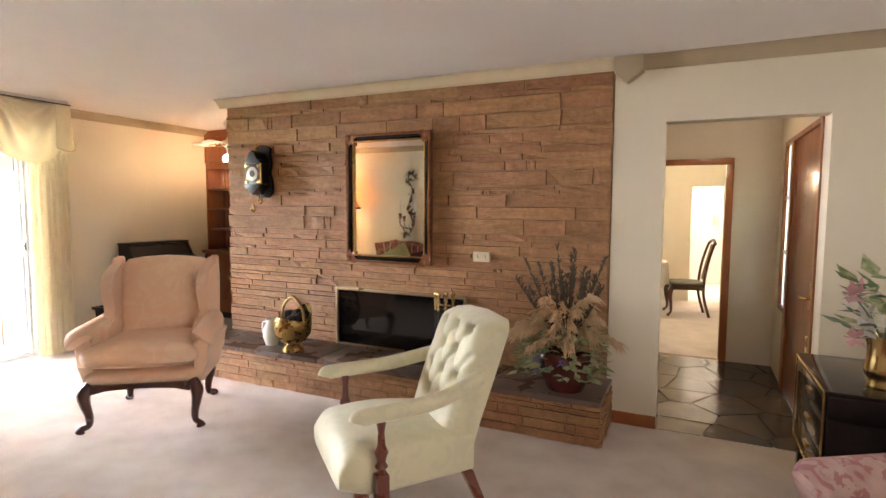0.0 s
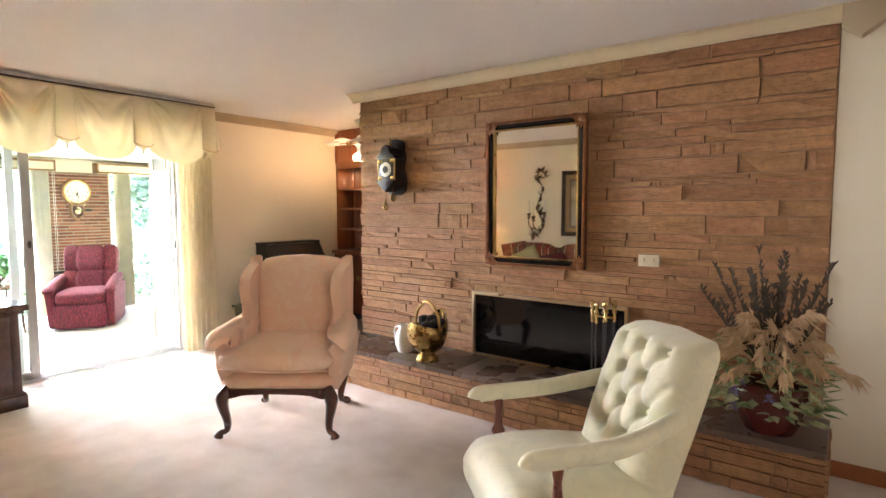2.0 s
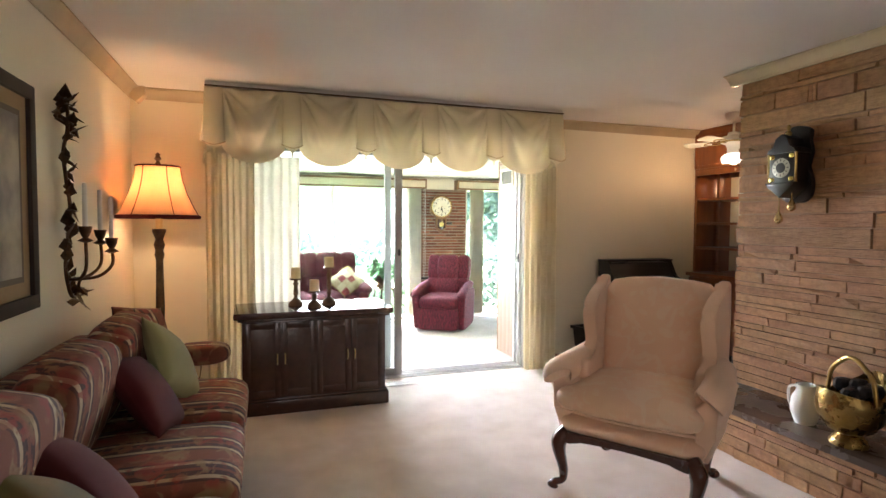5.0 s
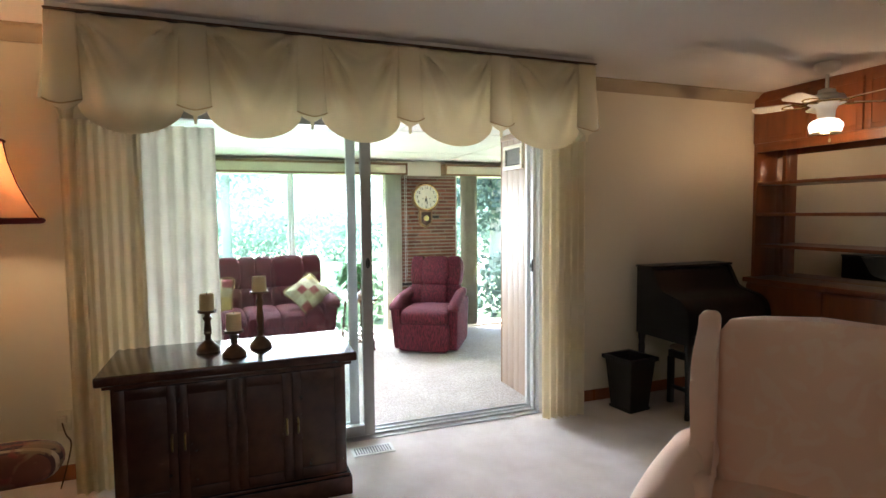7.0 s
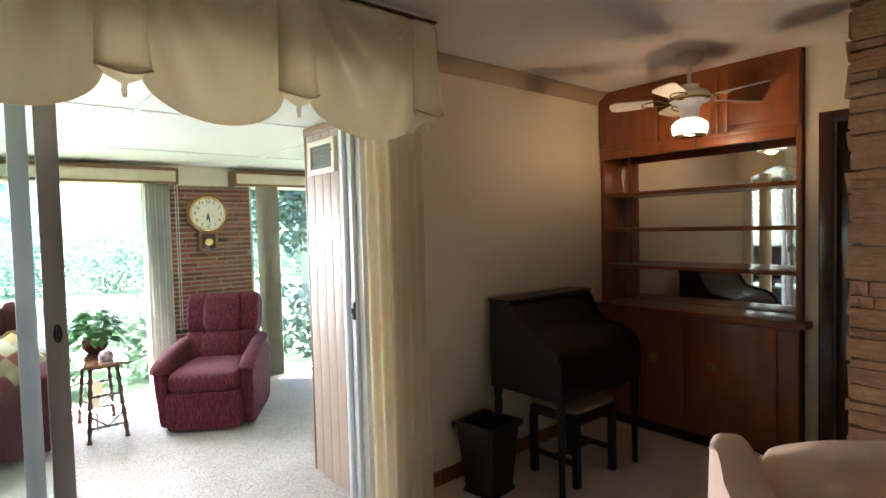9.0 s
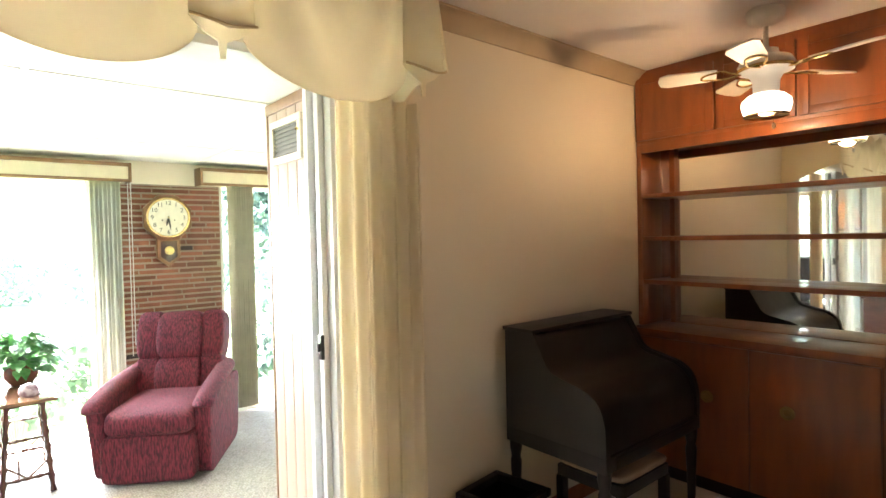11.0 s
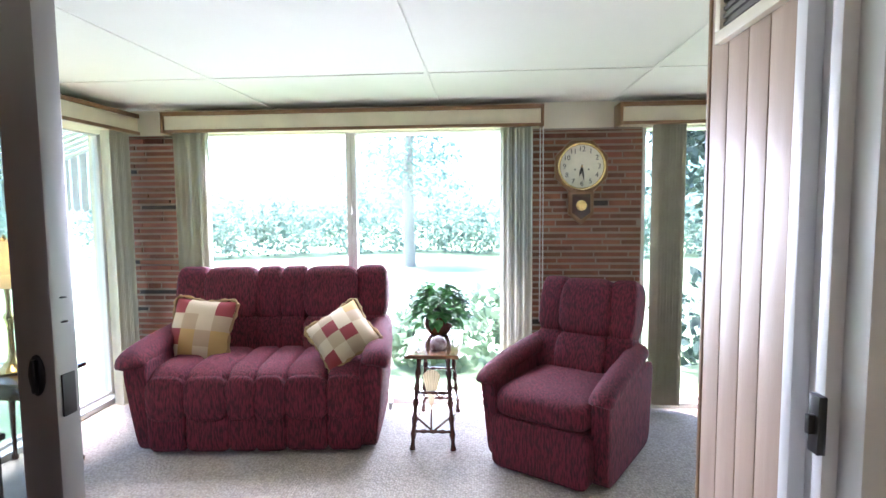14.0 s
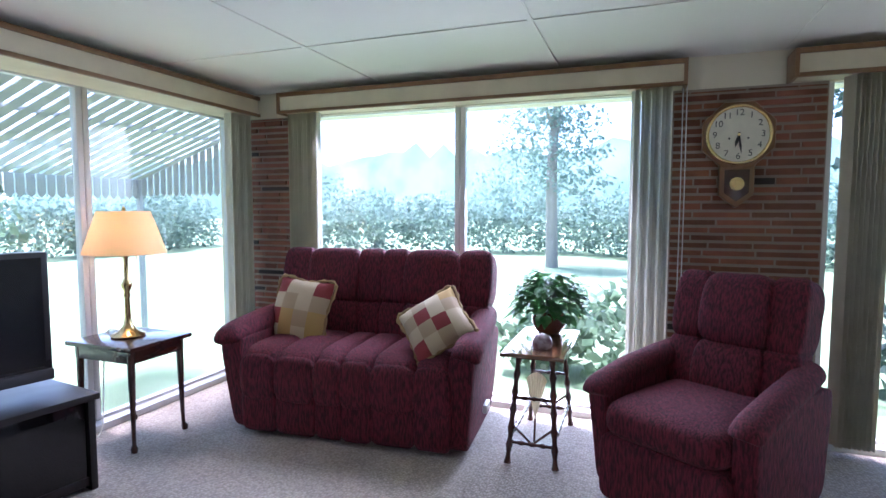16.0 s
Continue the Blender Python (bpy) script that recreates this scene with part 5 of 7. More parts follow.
# brass fire tools
ft = thing("fire_tools", "brass-handled fire tools on a stand on the hearth", "fire tools", pose(-2.02, 4.36, 0.303))
part("base", lathe(B(), [(0.10, 0), (0.10, 0.015), (0.03, 0.03), (0.012, 0.05)], seg=24), BLACK_WOOD, ft)
part("pole", tube(B(), [(0, 0, 0.03), (0, 0, 0.56)], 0.009, 8), BLACK_WOOD, ft)
part("hanger", tube(B(), [(-0.075, 0, 0.46), (0.075, 0, 0.46)], 0.007, 8), BRASS, ft)
for k, (x, y) in enumerate(((-0.07, -0.015), (0.07, -0.015), (-0.03, -0.05), (0.03, -0.05), (0, 0))):
    t_ = part("tool", tube(B(), [(x, y, 0.06), (x, y, 0.46)], 0.006, 8), BLACK_WOOD, ft)
    part("handle", lathe(B(), [(0.006, 0.42), (0.013, 0.432), (0.007, 0.447), (0.011, 0.462), (0.006, 0.475), (0.007, 0.51), (0.013, 0.522), (0.016, 0.538), (0.011, 0.553), (0, 0.56)], (x, y, 0.015 * (k % 2)), 14), BRASS, t_, "turned brass handle", 60)
    part("hook", tube(B(), [(x + 0.012 * math.cos(q * math.pi / 8), y, 0.49 + 0.015 * (k % 2) + 0.018 * math.sin(q * math.pi / 8)) for q in range(17)], 0.0028, 6), BRASS, t_)

# dried arrangement in a dark red pot
pl = thing("dried_arrangement", "dried plumes and ivy in an ox-blood ceramic pot", "plant", pose(-1.10, 4.255, 0.303) @ Matrix.Diagonal((1.12, 0.98, 1.10, 1)))
part("pot", lathe(B(), [(0.10, 0), (0.105, 0.01), (0.14, 0.09), (0.155, 0.17), (0.15, 0.22), (0.14, 0.225), (0.13, 0.2), (0.0, 0.19)], seg=32), mat("oxblood_glaze", (0.10, 0.014, 0.010), 0.15, col2=(0.06, 0.008, 0.007), scale=9, coat=0.5), pl, "ox-blood glazed pot", 60)
rnd = random.Random(21)
DRY = mat("dried_cream_plume", (0.70, 0.52, 0.33), 0.9, col2=(0.50, 0.33, 0.18), scale=30)
DARKGRASS = mat("dried_dark_spike", (0.05, 0.042, 0.03), 0.9, col2=(0.10, 0.075, 0.05), scale=20)
IVY = mat("mixed_ivy_leaf", (0.14, 0.24, 0.09), 0.5, col2=(0.46, 0.47, 0.27), scale=18, contrast=0.2)
def blade(bm, at, d, size, width):
    """A slim seed blade."""
    at, d = Vector(at), Vector(d).normalized()
    s_ = d.cross(Vector((0.3, 1, 0.2))).normalized() * width
    vs = [bm.verts.new(p) for p in (at, at + d * size * 0.45 + s_, at + d * size + Vector((0, 0, -size * 0.25)), at + d * size * 0.45 - s_)]
    bm.faces.new(vs)


# cream plumes that rise out of the pot and hang over
for k in range(32):
    a, el = rnd.uniform(0, 2 * math.pi), rnd.uniform(0.35, 1.0)
    rise, out_ = 0.42 - 0.24 * el + rnd.uniform(-0.04, 0.05), 0.24 * el + 0.03
    dx, dy = math.cos(a), math.sin(a) * 0.6 - 0.25
    p0 = Vector((0, -0.02, 0.2))
    pts = [p0 + Vector((dx * out_ * s_ ** 1.3, dy * out_ * s_ ** 1.3, rise * (1.9 * s_ - 1.05 * s_ * s_ * (0.55 + 0.6 * el)))) for s_ in (0, 0.25, 0.5, 0.75, 1.0, 1.2)]
    bm = B()
    tube(bm, pts, [0.002, 0.002, 0.002, 0.003, 0.003, 0.001], 4)
    for q in range(46):
        s_ = rnd.uniform(0.5, 1) * 5
        i = min(int(s_), 4)
        p = pts[i].lerp(pts[i + 1], s_ - i)
        run = (pts[i + 1] - pts[i]).normalized()
        blade(bm, p, run + Vector((rnd.uniform(-0.5, 0.5), rnd.uniform(-0.5, 0.5), rnd.uniform(-1.0, 0.1))), rnd.uniform(0.04, 0.075), 0.0075)
    part("plume", bm, DRY, pl, smooth=0)
# dark upright spikes
for k in range(34):
    a, el = rnd.uniform(0, 2 * math.pi), rnd.uniform(0.0, 0.62)
    h = rnd.uniform(0.46, 0.76) * (1 - 0.45 * el)
    tip = Vector((math.cos(a) * el * h - 0.01, math.sin(a) * el * h * 0.4, 0.15 + h))
    bm = B()
    p0 = Vector((0, 0, 0.2))
    tube(bm, [p0, p0.lerp(tip, 0.5), tip], [0.002, 0.003, 0.001], 4)
    for q in range(44):
        p = p0.lerp(tip, rnd.uniform(0.4, 1))
        blade(bm, p, (rnd.uniform(-0.45, 0.45), rnd.uniform(-0.45, 0.45), 1), rnd.uniform(0.035, 0.06), 0.0055)
    part("spike", bm, DARKGRASS, pl, smooth=0)
# ivy leaves over the rim of the pot, one by one
for k in range(260):
    a, el = rnd.uniform(0, 2 * math.pi), rnd.uniform(0.35, 1)
    p = Vector((math.cos(a) * 0.25 * el - 0.02, math.sin(a) * 0.17 * el - 0.05, rnd.uniform(0.10, 0.40)))
    bm = B()
    leaf(bm, p, (math.cos(a) + rnd.uniform(-0.5, 0.5), math.sin(a) - 0.4, rnd.uniform(-0.8, 0.5)), rnd.uniform(0.06, 0.105))
    part("leaf", bm, IVY, pl, smooth=0)
for k in range(5):
    bm = B()
    p = Vector((rnd.uniform(-0.15, 0.05), -0.2 + rnd.uniform(-0.03, 0.03), rnd.uniform(0.14, 0.3)))
    for q in range(9):
        leaf(bm, p, (math.cos(q), -0.6, math.sin(q * 1.7)), 0.035)
    part("flower", bm, mat("violet_silk_flower", (0.20, 0.15, 0.32), 0.8) if k == 0 else bpy.data.materials["violet_silk_flower"], pl, smooth=0)

# black lacquer chest with flowers
ch = thing("lacquer_chest", "black lacquer chest of drawers with gilt edging", "chest", pose(0.51, 4.04, 0, 0, 0, 0))
CW, CD = 0.66, 0.60
part("body", box(B(), -0.30, -0.36, 0.20, 0.32, 0.33, 0.655, 0.004), LACQUER, ch)
part("top", box(B(), -0.315, -0.375, 0.645, 0.33, 0.345, 0.668, 0.004), LACQUER, ch)
for k in range(3):
    z0 = 0.215 + 0.142 * k
    d = part("drawer", box(B(), -0.312, -0.345, z0, -0.298, 0.315, z0 + 0.134, 0.003), LACQUER, ch)
    part("pull", box(B(), -0.322, -0.05, z0 + 0.055, -0.312, 0.03, z0 + 0.075, 0.003), OLD_BRASS, d)
bm = B()
for a, b, c_, d_ in ((-0.366, 0.195, 0.336, 0.207), (-0.366, 0.652, 0.336, 0.664), (-0.372, 0.195, -0.36, 0.664), (0.33, 0.195, 0.342, 0.664)):
    box(bm, -0.321, a, b, -0.314, c_, d_)
part("gilt_edge", bm, GOLD, ch, "thin gilt edging")
for x in (-0.27, 0.29):
    for y in (-0.33, 0.30):
        part("leg", box(B(), x - 0.03, y - 0.03, 0, x + 0.03, y + 0.03, 0.20, 0.004), LACQUER, ch)
vs = thing("flower_vase", "polished brass vase of white lilies and greenery on the chest", "flowers", pose(0.44, 3.84, 0.67))
part("vase", lathe(B(), [(0.055, 0), (0.06, 0.01), (0.05, 0.03), (0.066, 0.06), (0.072, 0.09), (0.060, 0.13), (0.062, 0.20), (0.075, 0.24), (0.068, 0.24), (0.055, 0.2)], seg=28), BRASS, vs, smooth=60)
rnd = random.Random(5)
LILY = mat("white_silk_petal", (0.72, 0.70, 0.64), 0.7, through_light=0.3)
PINKP = mat("pale_pink_petal", (0.62, 0.36, 0.36), 0.7, through_light=0.3)
for k in range(9):
    a, el = rnd.uniform(0, 2 * math.pi), rnd.uniform(0.2, 0.9)
    p = Vector((math.cos(a) * 0.20 * el - 0.05, math.sin(a) * 0.20 * el - 0.02, 0.30 + rnd.uniform(0, 0.26) - 0.1 * el))
    bm = B()
    for q in range(6):
        b_ = q * math.pi / 3
        leaf(bm, p, (math.cos(b_), -0.5 + math.sin(a), math.sin(b_) + 0.3), 0.085)
    fl_ = part("lily", bm, LILY if k % 3 else PINKP, vs, smooth=0)
    part("stem", tube(B(), curve_pts([(0, 0, 0.2), p * 0.5 + Vector((0, 0, 0.12)), p], 4), 0.003, 5), LEAF, fl_)
for k in range(60):
    a, el = rnd.uniform(0, 2 * math.pi), rnd.uniform(0.1, 1)
    p = Vector((math.cos(a) * 0.16 * el, math.sin(a) * 0.16 * el, 0.25 + rnd.uniform(-0.04, 0.25)))
    bm = B()
    leaf(bm, p, (math.cos(a), math.sin(a), rnd.uniform(-0.3, 0.9)), rnd.uniform(0.07, 0.16))
    part("leaf", bm, IVY if k % 2 else LEAF, vs, smooth=0)

# floral tub chair in the corner of the room
FLORAL = damask(mat("rose_floral_cloth", (0.30, 0.17, 0.15), 0.85, col2=(0.40, 0.28, 0.24), scale=10, contrast=0.25, fine=400, bump=0.4), (0.26, 0.08, 0.09), 14, 0.7)
tc_ = thing("floral_armchair", "rose floral upholstered armchair", "armchair", pose(0.46, 2.84, 0, 0, 0, -60))
part("seat", cushion(B(), (0, 0, 0.25), (0.62, 0.66, 0.36), 6), FLORAL, tc_, smooth=60)
part("cushion", cushion(B(), (0, -0.03, 0.42), (0.52, 0.56, 0.13), 6), FLORAL, tc_, smooth=60)
part("backrest", cushion(B(), (0, 0, 0), (0.66, 0.2, 0.40), 4), FLORAL, tc_, smooth=60, m=pose(0, 0.30, 0.50, -8))
for s in (-1, 1):
    part("arm", tube(B(), [(s * 0.34, -0.30, 0.50), (s * 0.34, -0.28, 0.51), (s * 0.34, 0.1, 0.52), (s * 0.32, 0.3, 0.53)], [0.07, 0.095, 0.095, 0.09], 16), FLORAL, tc_, smooth=60)
    part("arm_panel", cushion(B(), (s * 0.33, 0, 0.27), (0.10, 0.62, 0.46), 7), FLORAL, tc_, smooth=60)
for x in (-0.26, 0.26):
    for y in (-0.27, 0.27):
        part("leg", lathe(B(), [(0.014, 0), (0.022, 0.08)], (x, y, 0), 10), LEG_WOOD, tc_)

# floor register beside the sliding door
fr_ = thing("floor_register", "white metal floor register in the carpet", "vent", pose(-6.03, 2.55, 0))
part("frame", box(B(), -0.065, -0.13, 0.0, 0.065, 0.13, 0.006, 0.002), WHITE, fr_)
# slots are raised strips whose grey imitates the shade inside them
for k in range(14):
    part("slot", box(B(), -0.045, -0.112 + 0.0165 * k, 0.006, 0.045, -0.105 + 0.0165 * k, 0.0075), mat("slot_shadow_grey", (0.12, 0.12, 0.12), 0.6) if k == 0 else bpy.data.materials["slot_shadow_grey"], fr_)
# wall socket with a plug and lead by the drape
so = thing("wall_socket", "ivory wall socket with a plugged brown lead", "socket", pose(XC + 0.004, 0.87, 0.34))
part("plate", box(B(), 0, -0.035, -0.057, 0.006, 0.035, 0.057, 0.002), IVORY, so)
part("plug", box(B(), 0.006, -0.018, -0.01, 0.04, 0.018, 0.03, 0.006), IVORY, so)
part("lead", tube(B(), curve_pts([(0.04, 0, 0.0), (0.06, 0.02, -0.06), (0.05, 0.04, -0.12), (0.09, 0.02, -0.25), (0.12, 0.0, -0.335)], 5), 0.004, 6), BRONZE, so)

# ---- writing alcove: built-in bookcase, desk, fan ----
bk = thing("bookcase", "built-in cherry bookcase with mirrored back and cupboards below", "bookcase", pose(0, 0, 0))
BX0, BX1, BYF, BYM = -6.285, -4.95, 6.0, 6.245
part("mirror_back", box(B(), BX0 + 0.03, BYM, 0.90, BX1 - 0.03, BYM + 0.008, 2.02), MIRROR, bk)
part("back_board", box(B(), BX0, BYM + 0.009, 0, BX1, BYM + 0.03, CEIL - 0.002), CHERRY, bk)
part("side", box(B(), BX0, BYF, 0.899, BX0 + 0.03, BYM, 2.019, 0.002), CHERRY, bk)
part("side", box(B(), BX1 - 0.03, BYF, 0.899, BX1, BYM, 2.019, 0.002), CHERRY, bk)
for z in (1.170, 1.438, 1.702):
    part("shelf", box(B(), BX0 + 0.031, BYF + 0.01, z - 0.014, BX1 - 0.031, BYM - 0.001, z + 0.012, 0.003), CHERRY, bk)
part("shelf_upright", box(B(), BX0 + 0.10, BYM - 0.03, 0.899, BX0 + 0.13, BYM - 0.001, 2.015), CHERRY, bk)
part("head_rail", box(B(), BX0 + 0.03, BYF - 0.008, 1.965, BX1 - 0.03, BYF + 0.018, 2.02, 0.004), CHERRY, bk)
part("upper_carcass", box(B(), BX0, BYF, 2.02, BX1, BYM, CEIL - 0.003, 0.002), CHERRY, bk)
xs = (BX0, -5.80, -5.40, BX1)
for a, b in zip(xs, xs[1:]):
    d = part("upper_door", box(B(), a + 0.008, BYF - 0.014, 2.04, b - 0.008, BYF - 0.001, 2.42, 0.003), CHERRY, bk)
    bm = B()
    for x0, z0, x1, z1 in ((a + 0.008, 2.04, a + 0.05, 2.42), (b - 0.05, 2.04, b - 0.008, 2.42), (a + 0.05, 2.04, b - 0.05, 2.08), (a + 0.05, 2.38, b - 0.05, 2.42)):
        box(bm, x0, BYF - 0.022, z0, x1, BYF - 0.014, z1, 0.003)
    part("door_frame", bm, CHERRY, d)
part("counter", box(B(), BX0, 5.90, 0.860, BX1 + 0.05, BYM, 0.898, 0.006), CHERRY, bk, "cherry counter shelf")
part("base_carcass", box(B(), BX0, 5.96, 0.08, BX1, BYM, 0.860), CHERRY, bk)
part("toe_board", box(B(), BX0, 5.98, 0, BX1, BYM, 0.08), BLACK_WOOD, bk)
xs = (BX0, -5.62, -5.06)
for k, (a, b) in enumerate(zip(xs, xs[1:])):
    d = part("cupboard_door", box(B(), a + 0.004, 5.942, 0.085, b - 0.004, 5.959, 0.842, 0.003), CHERRY, bk)
    x = -5.84 if k == 0 else -5.44
    part("backplate", lathe(B(), [(0, 0), (0.034, 0), (0.034, 0.004), (0.026, 0.006), (0.02, 0.003), (0, 0.003)], seg=24), OLD_BRASS, d, "round inset brass pull", m=pose(x, 5.942, 0.55, 90))
    part("ring", tube(B(), [(x + 0.02 * math.cos(t), 5.93, 0.55 + 0.02 * math.sin(t)) for t in (2 * math.pi * q / 20 for q in range(21))], 0.004, 6), OLD_BRASS, d)
part("end_stile", box(B(), -5.055, 5.945, 0.08, BX1, 5.959, 0.83, 0.003), CHERRY, bk)

hd = tagged(new("door_2"), "dark stained hall door in its casing", "door", kind="structure")
part("casing", box(B(), -4.87, 6.0, 0, -4.80, 6.03, 2.08, 0.004), DARK_WOOD, hd)
part("casing", box(B(), -4.02, 6.0, 0, -3.95, 6.03, 2.08, 0.004), DARK_WOOD, hd)
part("head_casing", box(B(), -4.80, 6.0, 2.02, -4.02, 6.03, 2.08, 0.004), DARK_WOOD, hd)
leafd = part("leaf", box(B(), -4.80, 6.06, 0, -4.02, 6.10, 2.02, 0.003), DARK_WOOD, hd)
part("knob", lathe(B(), [(0.01, 0), (0.01, 0.03), (0.026, 0.045), (0.02, 0.065), (0, 0.07)], seg=16), BRASS, leafd, m=pose(-4.10, 6.06, 0.95, 90))

# roll-top desk: back to the wall, front to +x
dk = thing("rolltop_desk", "small ebonised roll-top desk against the cream wall", "desk", pose(-6.19, 5.075, 0))
L0, L1 = -0.385, 0.395
side = [(0.0, 0.60), (0.0, 1.045), (0.16, 1.045)] + [(p.x, p.y) for p in curve_pts([(0.17, 1.04, 0), (0.21, 0.97, 0), (0.26, 0.895, 0), (0.36, 0.865, 0), (0.44, 0.845, 0), (0.50, 0.80, 0), (0.525, 0.73, 0), (0.53, 0.66, 0)], 4)] + [(0.53, 0.60)]
def prof_side(bm, y0, y1, inset=0.0):
    pts = [(x - (inset if x > 0.1 else -0.002), z - (inset if z > 0.62 else 0)) for x, z in side]
    a = [bm.verts.new((x, y0, z)) for x, z in pts]
    b = [bm.verts.new((x, y1, z)) for x, z in pts]
    n = len(a)
    bm.faces.new(a), bm.faces.new(b)
    for i in range(n):
        bm.faces.new((a[i], a[(i + 1) % n], b[(i + 1) % n], b[i]))
    return bm
part("side", prof_side(B(), L0, L0 + 0.03), BLACK_WOOD, dk)
part("side", prof_side(B(), L1 - 0.03, L1), BLACK_WOOD, dk)
part("roll_top", prof_side(B(), L0 + 0.03, L1 - 0.03, 0.014), BLACK_WOOD, dk, "closed tambour roll top")
part("top", box(B(), -0.005, L0 - 0.008, 1.045, 0.175, L1 + 0.008, 1.062, 0.004), BLACK_WOOD, dk)
part("apron", box(B(), 0.0, L0, 0.535, 0.53, L1, 0.60, 0.004), BLACK_WOOD, dk)
part("drawer", box(B(), 0.53, L0 + 0.06, 0.545, 0.536, L1 - 0.06, 0.592, 0.002), BLACK_WOOD, dk)
for x in (0.03, 0.50):
    for y in (L0 + 0.03, L1 - 0.03):
        part("leg", lathe(B(), [(0.016, 0), (0.020, 0.02), (0.016, 0.05), (0.020, 0.30), (0.026, 0.44), (0.020, 0.46), (0.028, 0.50), (0.028, 0.54)], (x, y, 0), 12), BLACK_WOOD, dk, smooth=50)
st = thing("desk_stool", "dark wooden desk stool with a tan padded seat", "stool", pose(-5.88, 5.07, 0, 0, 0, 0))
part("pad", cushion(B(), (0, 0, 0.435), (0.36, 0.40, 0.055), 8), mat("tan_seat_cloth", (0.36, 0.26, 0.17), 0.85, fine=300, bump=0.4), st, smooth=60)
part("rail", box(B(), -0.17, -0.19, 0.36, 0.17, 0.19, 0.412, 0.004), BLACK_WOOD, st)
for x in (-0.155, 0.155):
    for y in (-0.175, 0.175):
        part("leg", box(B(), x - 0.02, y - 0.02, 0, x + 0.02, y + 0.02, 0.36, 0.004), BLACK_WOOD, st)
part("stretcher", box(B(), -0.012, -0.17, 0.12, 0.012, 0.17, 0.145), BLACK_WOOD, st)
for y in (-0.175, 0.175):
    part("stretcher", box(B(), -0.15, y - 0.01, 0.12, 0.15, y + 0.01, 0.145), BLACK_WOOD, st)

wb = thing("waste_bin", "dark wooden flared waste bin beside the desk", "bin", pose(-6.05, 4.52, 0, 0, 0, 8))
bm = B()
skin(bm, [[(sx * w, sy * w, z) for sx, sy in ((-1, -1), (1, -1), (1, 1), (-1, 1))] for w, z in ((0.095, 0.02), (0.125, 0.37), (0.113, 0.37), (0.09, 0.04))])
part("body", bm, BLACK_WOOD, wb)
bm = B()
for a, b, c_, d in ((-0.145, -0.145, 0.145, -0.11), (-0.145, 0.11, 0.145, 0.145), (-0.145, -0.11, -0.11, 0.11), (0.11, -0.11, 0.145, 0.11)):
    box(bm, a, b, 0.37, c_, d, 0.40, 0.005)
part("rim", bm, BLACK_WOOD, wb)
part("base", box(B(), -0.105, -0.105, 0, 0.105, 0.105, 0.02, 0.004), BLACK_WOOD, wb)

# ceiling fan
fan = thing("ceiling_fan", "white and brass ceiling fan with a lit milk-glass globe", "fan", pose(-5.41, 5.61, 0))
part("canopy", lathe(B(), [(0.075, 2.47), (0.08, 2.455), (0.07, 2.42), (0.035, 2.40), (0.014, 2.395)], seg=28), WHITE, fan, smooth=50)
part("rod", tube(B(), [(0, 0, 2.40), (0, 0, 2.28)], 0.012, 10), WHITE, fan)
part("motor", lathe(B(), [(0.02, 2.30), (0.05, 2.29), (0.055, 2.265), (0.10, 2.25), (0.115, 2.225), (0.112, 2.195), (0.07, 2.18), (0.055, 2.15), (0.052, 2.10), (0.06, 2.085), (0.0, 2.08)], seg=32), WHITE, fan, smooth=50)
part("brass_band", lathe(B(), [(0.118, 2.21), (0.12, 2.205), (0.118, 2.198), (0.10, 2.195)], seg=32), BRASS, fan)
for k in range(5):
    a = 62 + 72 * k
    bm = B()
    outline = [(0.20, -0.05), (0.41, -0.064), (0.445, -0.048), (0.455, 0), (0.445, 0.048), (0.41, 0.064), (0.20, 0.05)]
    slab(bm, outline, "z", -0.003, 0.003, 0.0)
    bl = part("blade", bm, WHITE, fan, "white fan blade", m=pose(0, 0, 2.205, 12, 0, a) )
    part("blade_iron", tube(B(), curve_pts([(0.09, 0, -0.01), (0.14, 0.02, -0.012), (0.18, 0.04, -0.006), (0.25, 0.02, -0.006), (0.26, -0.02, -0.006), (0.18, -0.04, -0.006), (0.14, -0.02, -0.012), (0.09, 0, -0.01)], 4), 0.005, 6), BRASS, bl, "scrolled brass iron")
MILK = mat("lit_milk_glass", (0.9, 0.85, 0.75), 0.3)
_n, _l, _b = nodes_of(MILK)
_b.inputs["Emission Color"].default_value, _b.inputs["Emission Strength"].default_value = (1.0, 0.86, 0.66, 1), 0.22
gl = part("globe", lathe(B(), [(0.05, 2.095), (0.074, 2.087), (0.098, 2.065), (0.102, 2.042), (0.094, 2.012), (0.088, 1.995), (0.085, 1.995), (0.09, 2.013), (0.096, 2.042), (0.045, 2.082)], seg=32), MILK, fan, "lit white glass globe", 60)
gl.visible_shadow = False
part("globe_rim", lathe(B(), [(0.089, 2.001), (0.093, 1.997), (0.090, 1.991), (0.086, 1.993)], seg=32), BRASS, fan)
part("pull_chain", tube(B(), [(0.03, 0, 2.0), (0.03, 0, 1.955)], 0.0015, 5), BRASS, fan)
part("chain_knob", lathe(B(), [(0, 0), (0.008, 0.008), (0.007, 0.025), (0, 0.03)], (0.03, 0, 1.93), 10), WHITE, fan)

# ---- sun room things ----
def channel(p, edges, axis, depth, width=0.02):
    """Pulls a point in along the sewn channels that cross an axis."""
    v = p[axis]
    return depth * sum(math.exp(-((v - e) / width) ** 2) for e in edges)


